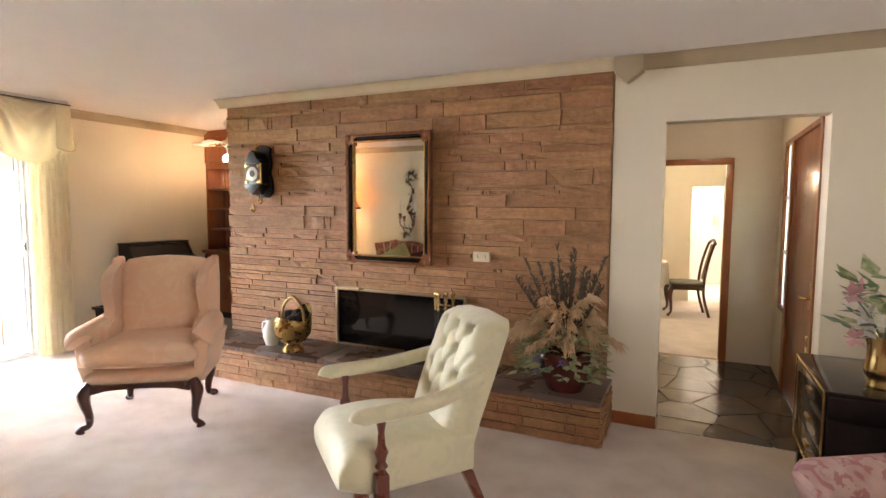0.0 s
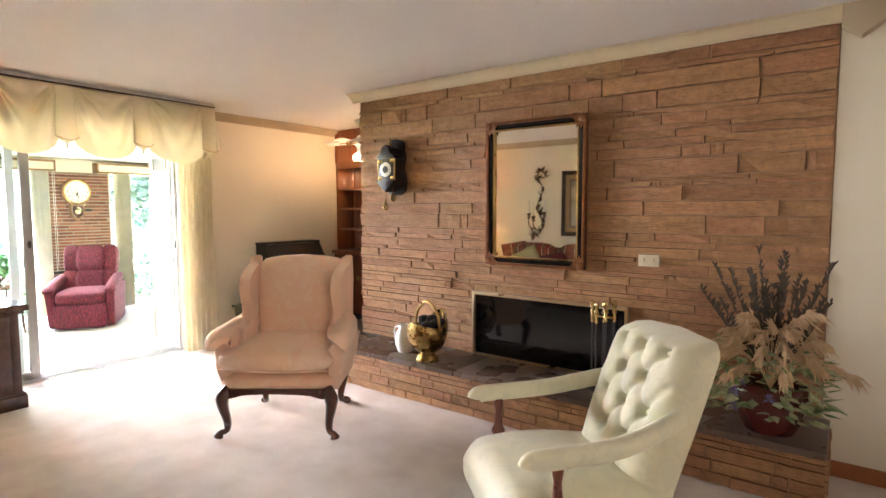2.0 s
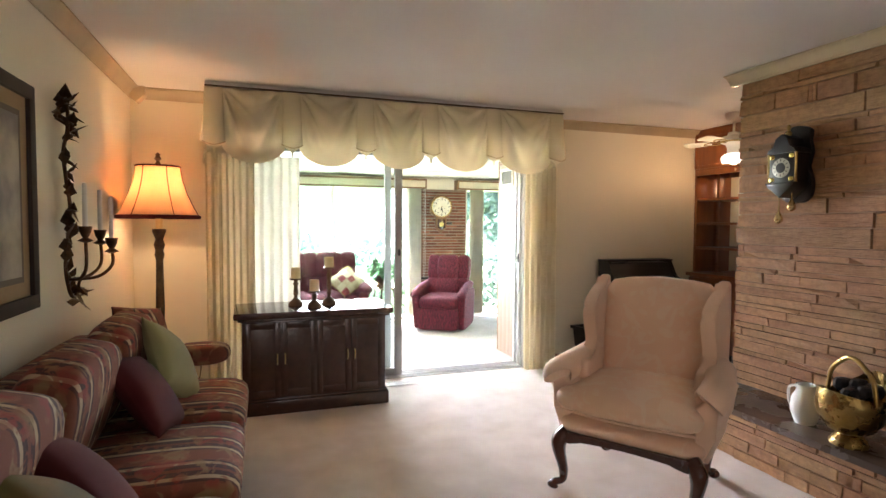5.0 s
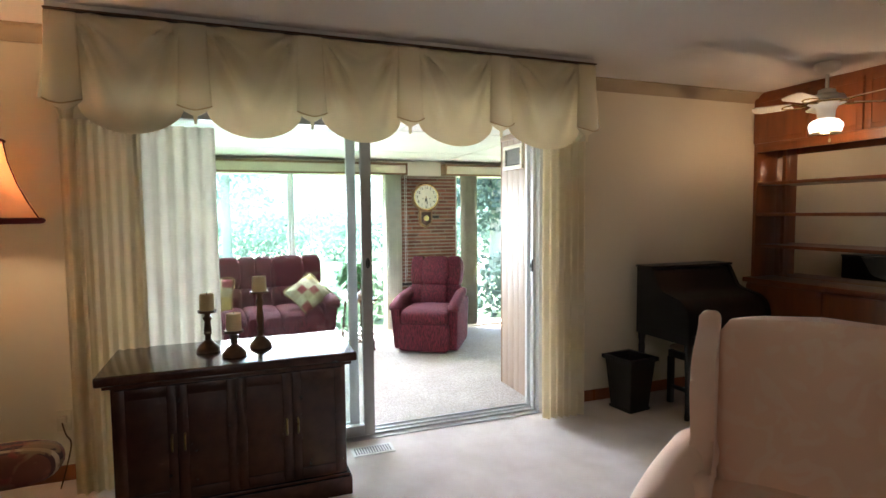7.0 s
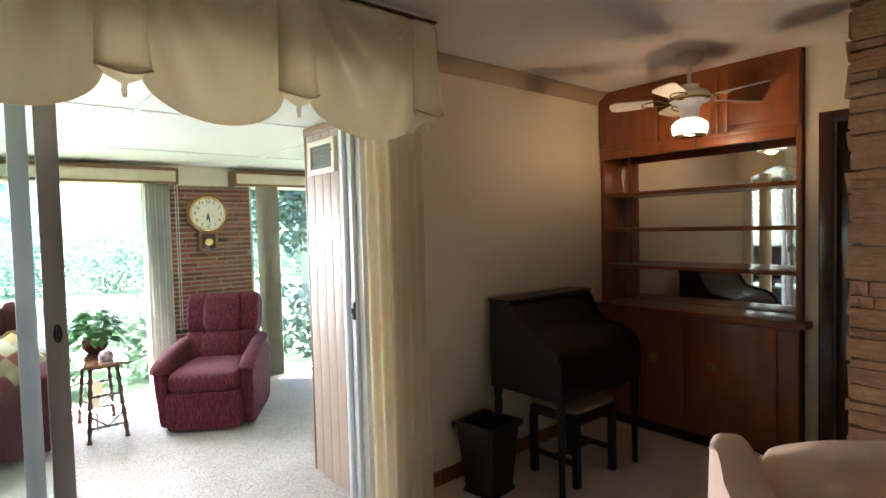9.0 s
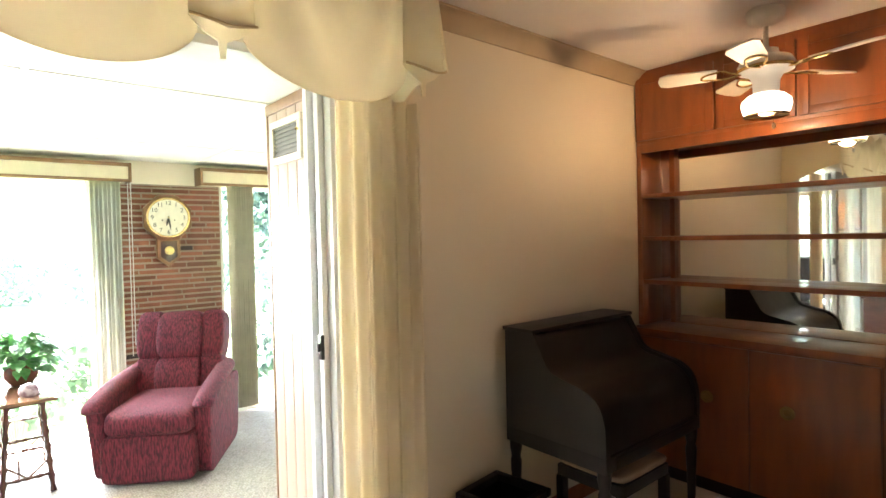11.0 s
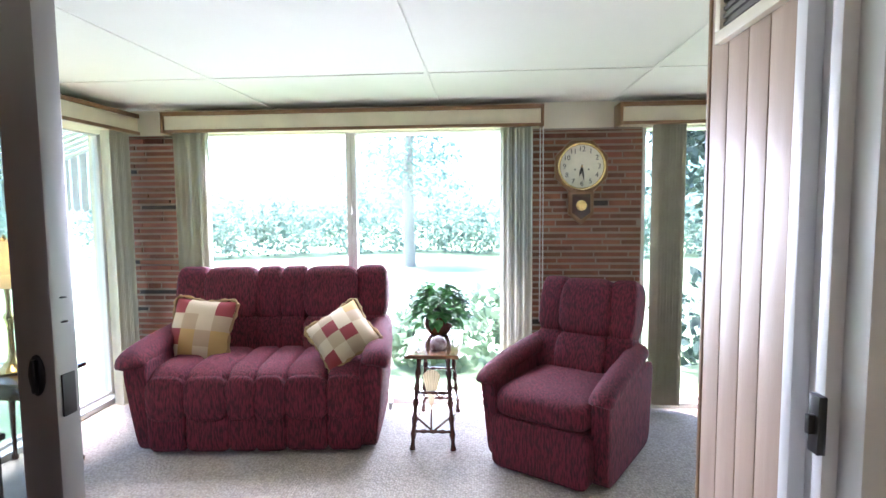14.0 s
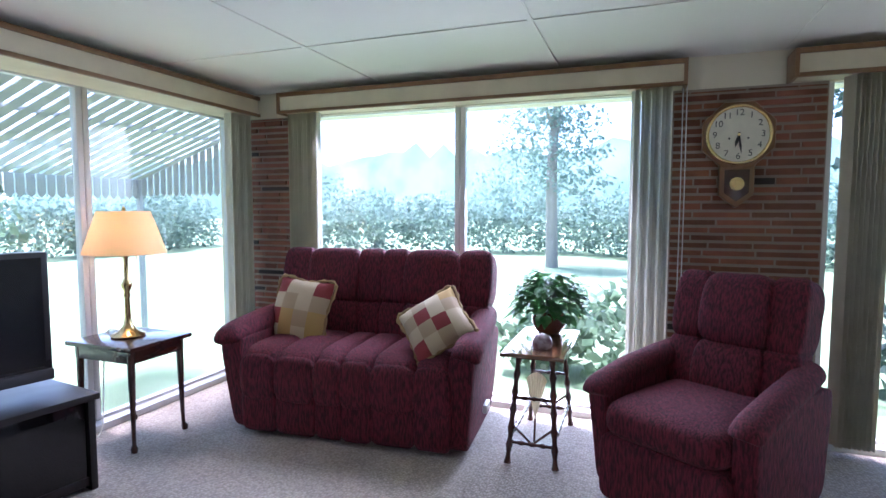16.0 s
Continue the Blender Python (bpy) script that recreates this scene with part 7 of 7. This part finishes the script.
part("hook", tube(B(), curve_pts([(0, 0, 0.0), (0, 0, -0.02), (0.01, 0.01, -0.035), (0.0, 0.02, -0.045), (-0.01, 0.01, -0.035)], 4), 0.004, 6), BLACK_PLASTIC, wk)
part("plate", lathe(B(), [(0.012, 0), (0.014, -0.004), (0, -0.006)], seg=12), BLACK_PLASTIC, wk)

# ---- foyer and dining room ----
fd = tagged(new("door_3"), "flush mahogany front door with brass handle, seen from the foyer", "door", kind="structure")
part("leaf", box(B(), 0.335, 4.86, 0.005, 0.38, 5.86, 2.02, 0.003), RED_WOOD, fd)
for y0, y1 in ((4.80, 4.855), (5.865, 5.93), (6.24, 6.30)):
    part("jamb", box(B(), 0.318, y0, 0.0 if y0 < 6 else 0.62, 0.47, y1, 2.05, 0.004), RED_WOOD, fd)
part("jamb", box(B(), 0.318, 5.93, 0.0, 0.335, 5.97, 2.05, 0.003), RED_WOOD, fd)
part("head", box(B(), 0.318, 4.80, 2.022, 0.47, 6.30, 2.06, 0.004), RED_WOOD, fd)
part("sidelight_sill", box(B(), 0.318, 5.93, 0.62, 0.47, 6.24, 0.66, 0.004), RED_WOOD, fd)
for z in (1.10, 1.56):
    part("sidelight_bar", box(B(), 0.33, 5.93, z, 0.36, 6.24, z + 0.035, 0.003), RED_WOOD, fd)
FROST = mat("frosted_sidelight", (0.75, 0.74, 0.70), 0.6, through_light=0.7)
part("sidelight_pane", box(B(), 0.342, 5.93, 0.66, 0.348, 6.24, 2.02), FROST, fd, "frosted sidelight glass")
hl = part("handle", tube(B(), curve_pts([(0.335, 4.96, 0.90), (0.30, 4.96, 0.90), (0.285, 4.985, 0.90), (0.285, 5.06, 0.90)], 4), 0.009, 8), BRASS, fd, smooth=60)
part("backplate", box(B(), 0.329, 4.935, 0.83, 0.336, 4.985, 1.02, 0.003), BRASS, hl)
part("deadbolt", lathe(B(), [(0, 0), (0.026, 0), (0.024, 0.012), (0, 0.014)], seg=18), BRASS, fd, m=pose(0.335, 4.96, 0.56, 0, -90))
part("deadbolt", lathe(B(), [(0, 0), (0.018, 0), (0.016, 0.012), (0, 0.014)], seg=18), BRASS, fd, m=pose(0.335, 4.96, 0.64, 0, -90))
for z in (1.50, 1.58):
    part("peephole", lathe(B(), [(0, 0), (0.008, 0), (0.008, 0.004), (0, 0.005)], seg=12), OLD_BRASS, fd, m=pose(0.335, 5.36, z, 0, -90))
dc = tagged(new("door_4"), "reddish wooden casing of the dining room doorway", "door", kind="structure")
part("casing", box(B(), -0.115, 6.572, 0, -0.05, 6.60, 1.90, 0.004), RED_WOOD, dc)
part("casing", box(B(), -0.78, 6.572, 0, -0.715, 6.60, 1.90, 0.004), RED_WOOD, dc)
part("head_casing", box(B(), -0.78, 6.572, 1.90, -0.05, 6.60, 1.96, 0.004), RED_WOOD, dc)
part("lining", box(B(), -0.115, 6.60, 0, -0.10, 6.73, 1.90), RED_WOOD, dc)
structure("trim_threshold", box(B(), -0.72, 6.60, -0.012, -0.1, 6.68, 0.004, 0.003), OAK, "wooden threshold")

dt = thing("dining_table", "round dining table under a white tablecloth", "table", pose(-1.22, 8.9, 0))
part("tabletop", lathe(B(), [(0, 0.70), (0.52, 0.70), (0.52, 0.73), (0, 0.73)], seg=40), DARK_WOOD, dt)
for a in (45, 135, 225, 315):
    part("leg", cabriole(B(), (0.33 * math.cos(radians(a)), 0.33 * math.sin(radians(a)), 0.70), (0.42 * math.cos(radians(a)), 0.42 * math.sin(radians(a)), 0), 0.035), LEG_WOOD, dt)
tcl = thing("tablecloth", "white embroidered tablecloth hanging over the dining table", "tablecloth", pose(-1.22, 8.9, 0))
n = 60
rings = [[((r + f * 0.03 * math.sin(9 * 2 * math.pi * k / n)) * math.cos(2 * math.pi * k / n), (r + f * 0.03 * math.sin(9 * 2 * math.pi * k / n)) * math.sin(2 * math.pi * k / n), z) for k in range(n)] for r, z, f in ((0.54, 0.42, 1), (0.54, 0.55, 0.7), (0.535, 0.70, 0.2), (0.525, 0.737, 0), (0.3, 0.738, 0), (0.01, 0.738, 0))]
part("cloth", skin(B(), rings), mat("white_linen", (0.78, 0.76, 0.72), 0.85, fine=300, bump=0.3), tcl, smooth=60)


def dining_chair(m):
    c = thing("dining_chair", "dark dining chair with a pierced back and padded seat", "chair", m)
    part("seat", cushion(B(), (0, 0, 0.45), (0.46, 0.44, 0.06), 7), mat("olive_seat_cloth", (0.12, 0.11, 0.06), 0.8), c, smooth=60)
    part("seat_rail", box(B(), -0.22, -0.21, 0.37, 0.22, 0.21, 0.43, 0.005), LEG_WOOD, c)
    for x in (-0.19, 0.19):
        part("front_leg", cabriole(B(), (x, -0.19, 0.40), (x * 1.1, -0.23, 0), 0.026), LEG_WOOD, c, smooth=60)
        part("back_post", tube(B(), curve_pts([(x, 0.28, 0), (x, 0.21, 0.25), (x, 0.20, 0.45), (x * 0.97, 0.24, 0.75), (x * 0.9, 0.32, 1.02)], 4), 0.019, 8), LEG_WOOD, c, smooth=60)
    part("crest_rail", tube(B(), curve_pts([(-0.18, 0.32, 1.0), (-0.1, 0.33, 1.03), (0, 0.335, 1.05), (0.1, 0.33, 1.03), (0.18, 0.32, 1.0)], 4), 0.022, 8), LEG_WOOD, c, smooth=60)
    part("splat", box(B(), -0.11, -0.006, 0, 0.11, 0.006, 0.50, 0.004), mat("cane_back", (0.22, 0.13, 0.06), 0.7) , c, m=pose(0, 0.215, 0.50, -13))
    return c


dining_chair(pose(-0.455, 9.0, 0, 0, 0, -80))
ph = thing("wall_phone", "tan wall telephone beyond the far doorway", "telephone", pose(0.0, 12.5, 1.25))
part("body", box(B(), -0.06, -0.06, -0.10, 0.06, 0.0, 0.10, 0.01), IVORY, ph)
part("handset", tube(B(), curve_pts([(-0.03, -0.07, -0.10), (-0.03, -0.09, 0), (-0.03, -0.07, 0.10)], 4), 0.016, 8), IVORY, ph)

# ---- garden ----
structure("ground", box(B(), -400, -400, -0.5, 400, 400, -0.16), LAWN, "mown lawn reaching into the distance")


def leafy(name, label, blobs, n, size, material, seed, trunk=None, category="shrub"):
    """A crown of many small leaves round a few loose centres."""
    rnd = random.Random(seed)
    s = thing(name, label, category)
    verts, faces = [], []
    for k in range(n):
        c, r = rnd.choice(blobs)
        u = Vector((rnd.gauss(0, 1), rnd.gauss(0, 1), rnd.gauss(0, 1))).normalized() * rnd.random() ** 0.4
        p = Vector(c) + Vector((u.x * r[0], u.y * r[1], u.z * r[2]))
        p += noise.noise_vector(p * 1.3) * 0.25 * r[2]
        if p.z < -0.12:
            continue
        d = Vector((rnd.uniform(-1, 1), rnd.uniform(-1, 1), rnd.uniform(-0.7, 0.9))).normalized()
        w = d.cross(Vector((rnd.uniform(-1, 1), rnd.uniform(-1, 1), rnd.uniform(-1, 1)))).normalized()
        z = size * rnd.uniform(0.6, 1.3)
        i = len(verts)
        verts += [p, p + d * z * 0.5 + w * z * 0.3, p + d * z, p + d * z * 0.5 - w * z * 0.3]
        faces.append((i, i + 1, i + 2, i + 3))
    me = bpy.data.meshes.new("crown")
    me.from_pydata(verts, [], faces)
    me.materials.append(material)
    cr = new("crown", me)
    cr.parent = s
    if trunk:
        x, y, h, r = trunk
        part("trunk", tube(B(), curve_pts([(x, y, -0.2), (x + 0.03 * h, y, h * 0.4), (x - 0.02 * h, y + 0.02 * h, h * 0.75), (x, y, h)], 4), [r * (1 - 0.7 * i / 12) for i in range(13)], 9), BARK, s, smooth=60)
        rl = random.Random(seed + 1)
        for k in range(6):
            a = k * 1.05 + rl.uniform(-0.3, 0.3)
            z0 = h * rl.uniform(0.45, 0.85)
            ln = h * rl.uniform(0.2, 0.35)
            part("limb", tube(B(), [(x, y, z0), (x + math.cos(a) * ln * 0.5, y + math.sin(a) * ln * 0.5, z0 + ln * 0.35), (x + math.cos(a) * ln, y + math.sin(a) * ln, z0 + ln * 0.8)], [r * 0.4, r * 0.25, r * 0.1], 6), BARK, s)
    return s


leafy("hedge", "tall clipped hedge along the far side of the lawn", [((-23 + 1.2 * math.sin(k), -9 + 2.0 * k, 0.8), (1.3, 1.5, 1.3 + 0.3 * math.sin(k * 1.7))) for k in range(18)], 48000, 0.15, HAZED_LEAF, 1, category="hedge")
leafy("hedge", "hedge along the side of the garden", [((-22 + 1.9 * k, -13 + 0.8 * math.sin(k), 0.7), (1.5, 1.2, 1.2 + 0.3 * math.sin(k * 2.3))) for k in range(10)], 26000, 0.15, HAZED_LEAF, 2, category="hedge")
leafy("shrub", "broad-leaved shrub outside the picture window", [((-10.7, 3.35, 0.25), (0.55, 0.6, 0.45)), ((-10.9, 3.9, 0.35), (0.5, 0.5, 0.55)), ((-10.6, 2.7, 0.1), (0.35, 0.4, 0.3))], 1500, 0.13, LEAF, 3)
leafy("shrub", "broad-leaved shrub beside the far window", [((-10.6, 5.6, 0.3), (0.5, 0.6, 0.55)), ((-10.9, 6.3, 0.4), (0.5, 0.6, 0.6))], 1300, 0.12, SHADED_LEAF, 4)
leafy("shrub", "tall leafy shrub outside the side window", [((-8.2, -1.3, 0.7), (0.7, 0.6, 0.8)), ((-7.4, -1.5, 1.0), (0.8, 0.6, 0.9)), ((-6.6, -1.3, 0.9), (0.7, 0.6, 0.9))], 3600, 0.10, LEAF, 5)
leafy("tree", "spreading pine at the edge of the lawn", [((-19.5, 1.2 + 0.1 * k, 2.0 + 0.75 * k), (1.9 - 0.28 * k, 1.9 - 0.28 * k, 0.45)) for k in range(6)], 5200, 0.13, HAZED_LEAF, 6, (-19.5, 1.4, 6.2, 0.16), "tree")
leafy("tree", "young slender tree on the lawn", [((-16.5, 5.6, 2.6), (0.7, 0.8, 0.9)), ((-16.3, 6.0, 3.6), (0.7, 0.7, 0.8)), ((-16.8, 5.3, 3.4), (0.6, 0.6, 0.7))], 420, 0.12, HAZED_LEAF, 7, (-16.5, 5.6, 4.2, 0.022), "tree")
leafy("tree", "dense tree behind the far window, its leaves coloured as in shade", [((-17, 8.6, 2.5), (1.5, 1.9, 1.6)), ((-17, 8.0, 3.8), (1.5, 1.6, 1.6)), ((-17.5, 10, 3.4), (2.0, 2.0, 2.0))], 10000, 0.18, SHADED_LEAF, 8, (-17, 8.7, 4.5, 0.2), "tree")
# the distant trees glow in their own pale colour, imitating sunlit haze
FAR_TREE_GLOW = mat("glowing_far_trees", (0.10, 0.16, 0.14), 0.9, col2=(0.15, 0.21, 0.20), scale=0.22, contrast=0.25)
_n, _l, _b = nodes_of(FAR_TREE_GLOW)
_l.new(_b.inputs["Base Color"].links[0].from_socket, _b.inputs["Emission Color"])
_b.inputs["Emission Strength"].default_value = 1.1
rows = []
for k in range(121):
    y = -110 + 2.0 * k
    top = 9.0 + 2.5 * noise.noise(Vector((k * 0.13, 0, 0))) + 2.4 * noise.noise(Vector((k * 0.9, 3, 0)))
    rows.append([(-75, y, -0.3), (-75, y, top * 0.6), (-75.4, y, top), (-76, y, top), (-76, y, -0.3)])
structure("backdrop", skin(B(), rows), FAR_TREE_GLOW, "glowing backdrop of a pale tree line in the distance")

# white lattice awning outside the side window
# white slats given a grey base colour to imitate their shaded undersides
AWNING = mat("shade_greyed_slat", (0.46, 0.47, 0.47), 0.6, col2=(0.38, 0.39, 0.40), scale=7)
aw = thing("lattice_awning", "white slatted metal awning over the side window", "awning")
for k in range(33):
    x = -9.75 + 0.106 * k
    part("slat", box(B(), -0.036, 0, -0.004, 0.036, 1.5, 0.004), AWNING, aw, m=pose(x, 0.36, 2.02, -18, 0, 180))
for k in range(4):
    part("rafter", box(B(), -9.8, 0.35 - 0.45 * k - 0.02, 2.02 - 0.145 * k, -6.2, 0.35 - 0.45 * k + 0.02, 2.05 - 0.145 * k), AWNING, aw)
for k in range(46):
    x = -9.8 + 0.08 * k
    bm = B()
    slab(bm, [(x, 1.56), (x + 0.07, 1.56), (x + 0.07, 1.40), (x + 0.035, 1.365), (x, 1.40)], "y", -1.10, -1.092)
    part("valance_slat", bm, AWNING, aw)
for k in range(18):
    y = -1.05 + 0.08 * k
    bm = B()
    top = 1.56 + 0.46 * (y + 1.1) / 1.46
    slab(bm, [(y, top), (y + 0.06, top + 0.02), (y + 0.06, 1.42), (y + 0.03, 1.39), (y, 1.42)], "x", -9.80, -9.792)
    part("side_slat", bm, AWNING, aw)
for x in (-9.79, -6.2):
    part("post", box(B(), x - 0.02, -1.10, -0.2, x + 0.02, -1.06, 1.56), AWNING, aw)

# ---- stone, brick and flagstone pieces ----
def unit_blocks(n, seed, rough, bev):
    """A few hand-split blocks of unit size, shared by many pieces."""
    out = []
    rnd = random.Random(seed)
    for k in range(n):
        bm = B()
        bmesh.ops.create_cube(bm, size=1)
        front = [f for f in bm.faces if f.normal.y < -0.5]
        r = bmesh.ops.subdivide_edges(bm, edges=list({e for f in front for e in f.edges if abs(e.verts[0].co.x - e.verts[1].co.x) > 0.5}), cuts=2)
        for v in bm.verts:
            if v.co.y < -0.4:
                v.co.y += rnd.uniform(-rough, rough)
                v.co.x *= 1 - bev * rnd.uniform(0.2, 1) * 0.3
                v.co.z *= 1 - bev * rnd.uniform(0.3, 1.5)
        me = bpy.data.meshes.new("block")
        bmesh.ops.recalc_face_normals(bm, faces=bm.faces)
        bm.to_mesh(me)
        bm.free()
        out.append(me)
    return out


def lay(parent, name, blocks, material, place, length, height, rows, lens, depth, jut, joint, rnd, skip=None):
    """Lays courses of pieces on a wall. place(u, z, d) gives the pose of a piece whose middle is u along and z up."""
    z, count = 0.0, 0
    while z < height - 0.012:
        h = min(rnd.choice(rows(z) if callable(rows) else rows), height - z)
        if height - z - h < 0.02:
            h = height - z
        u = 0.0
        while u < length - 0.01:
            w = rnd.uniform(0.045, 0.08) if rnd.random() < 0.07 else rnd.uniform(*lens) * (1.25 if h > 0.075 else 1)
            w = min(w, length - u)
            if length - u - w < 0.08:
                w = length - u
            cuts = skip(u, u + w, z, z + h) if skip else [(u, u + w)]
            for a, b in cuts:
                if b - a < 0.03:
                    continue
                ob = new(name, rnd.choice(blocks))
                ob.parent = parent
                d = depth + rnd.uniform(-jut, jut)
                ob.matrix_local = place((a + b) / 2, z + h / 2, d) @ Matrix.Diagonal((b - a - joint, depth, h - joint, 1))
                count += 1
            u += w
        z += h
    return count


rnd = random.Random(77)
STONES = unit_blocks(10, 1, 0.14, 0.10)
for me in STONES:
    me.materials.append(STONE)
chimney = tagged(new("wall_chimney"), "brown sandstone ashlar chimney wall in long thin courses", "wall", kind="structure")
part("core", box(B(), -4.36, YF + 0.017, 0, -0.89, YF + 0.13, CEIL), MORTAR, chimney)


def fire_gap(a, b, z0, z1):
    if z1 <= 0.802 and z0 < 0.80:
        x0, x1 = -3.155 + 4.395, -1.935 + 4.395
        return [(a, min(b, x0)), (max(a, x1), b)]
    return [(a, b)]


lay(chimney, "stone", STONES, STONE, lambda u, z, d: pose(-4.395 + u, YF + 0.032 - (d - 0.06) * 0.5, z, 0, 0, 0), 3.505, 2.40, lambda z: (0.03, 0.038, 0.046, 0.056, 0.07) if z < 1.2 else (0.03, 0.05, 0.07, 0.09, 0.115), (0.16, 0.75), 0.06, 0.016, 0.0035, rnd, fire_gap)
lay(chimney, "end_stone", STONES, STONE, lambda u, z, d: pose(-4.372 - (d - 0.04) * 0.5, YF + 0.03 + u, z, 0, 0, -90), 0.27, 2.47, (0.05, 0.062, 0.075, 0.095, 0.12), (0.27, 0.3), 0.05, 0.014, 0.006, rnd)

hearth = tagged(new("wall_hearth"), "raised sandstone hearth with dark slate slabs on top", "hearth", kind="structure")
part("core", box(B(), -4.36, 4.118, 0, -0.875, YF + 0.02, 0.266), MORTAR, hearth)
lay(hearth, "stone", STONES, STONE, lambda u, z, d: pose(-4.37 + u, 4.122 - (d - 0.04) * 0.5, z, 0, 0, 0), 3.52, 0.264, (0.034, 0.044, 0.052, 0.066), (0.10, 0.42), 0.04, 0.011, 0.005, rnd)
lay(hearth, "stone", STONES, STONE, lambda u, z, d: pose(-0.862 + (d - 0.04) * 0.5, 4.12 + u, z, 0, 0, 90), 0.46, 0.264, (0.034, 0.044, 0.052, 0.066), (0.12, 0.3), 0.04, 0.008, 0.005, rnd)
u = -4.39
while u < -0.86:
    w = min(rnd.uniform(0.45, 0.8), -0.845 - u)
    if -0.845 - u - w < 0.2:
        w = -0.845 - u
    part("slate_slab", box(B(), u + 0.003, 4.088 + rnd.uniform(-0.006, 0.006), 0.264, u + w - 0.003, YF + 0.018, 0.302, 0.005), SLATE, hearth)
    u += w

# brick piers of the sun room: long thin bricks in a rough bond
BRICKS = unit_blocks(6, 2, 0.08, 0.05)
for me in BRICKS:
    me.materials.append(BRICK)
BURNT = unit_blocks(3, 5, 0.08, 0.05)
for me in BURNT:
    me.materials.append(mat("burnt_brick", (0.035, 0.026, 0.024), 0.8, fine=90, bump=0.8) if me is BURNT[0] else bpy.data.materials["burnt_brick"])
for nm, y0, y1 in (("wall_brick_pier", 3.64, 4.385), ("wall_brick_corner", 0.60, 1.10)):
    pier = tagged(new(nm), "rough thin-brick pier between the windows", "wall", kind="structure")
    part("mortar", box(B(), -9.36, y0, 0, -9.229, y1, 1.942), BRICK_MORTAR, pier)
    z, row = 0.0, 0
    while z < 1.93:
        h = 0.043 if rnd.random() < 0.85 else 0.05
        h = min(h, 1.935 - z)
        u = y0 - rnd.uniform(0, 0.16)
        while u < y1 - 0.02:
            w = rnd.uniform(0.22, 0.32) if rnd.random() < 0.8 else rnd.uniform(0.10, 0.2)
            a, b = max(u, y0 + 0.002), min(u + w, y1 - 0.002)
            if b - a > 0.03:
                ob = new("brick", rnd.choice(BURNT if rnd.random() < 0.05 else BRICKS))
                ob.parent = pier
                dd = rnd.choice((0.0, 0.004, 0.010, -0.004))
                ob.matrix_local = pose(-9.238 + dd, (a + b) / 2, z + h / 2, 0, 0, 90) @ Matrix.Diagonal((b - a - 0.008, 0.03, h - 0.015, 1))
            u += w
        z += h
        row += 1

# irregular flagstones of the foyer, from cells round jittered centres
centres = [(-1.05 + 0.34 * i + rnd.uniform(-0.11, 0.11), 4.66 + 0.36 * j + rnd.uniform(-0.12, 0.12)) for i in range(5) for j in range(6)]
foyer = bpy.data.objects["floor_foyer"]
for i, c in enumerate(centres):
    poly = [Vector((-1.06, 4.60)), Vector((0.33, 4.60)), Vector((0.33, 6.60)), Vector((-1.06, 6.60))]
    for j, o in enumerate(centres):
        if i == j:
            continue
        o_, c_ = Vector(o), Vector(c)
        n_ = (o_ - c_).normalized()
        mid = (o_ + c_) / 2 - n_ * 0.007
        outp = []
        for a, b in zip(poly, poly[1:] + poly[:1]):
            da, db = (a - mid).dot(n_), (b - mid).dot(n_)
            if da <= 0:
                outp.append(a)
            if da * db < 0:
                outp.append(a.lerp(b, da / (da - db)))
        poly = outp
        if not poly:
            break
    if len(poly) > 2:
        part("flagstone", slab(B(), [(p.x, p.y) for p in poly], "z", -0.012, 0.002 + rnd.uniform(0, 0.003)), FLAG, foyer)
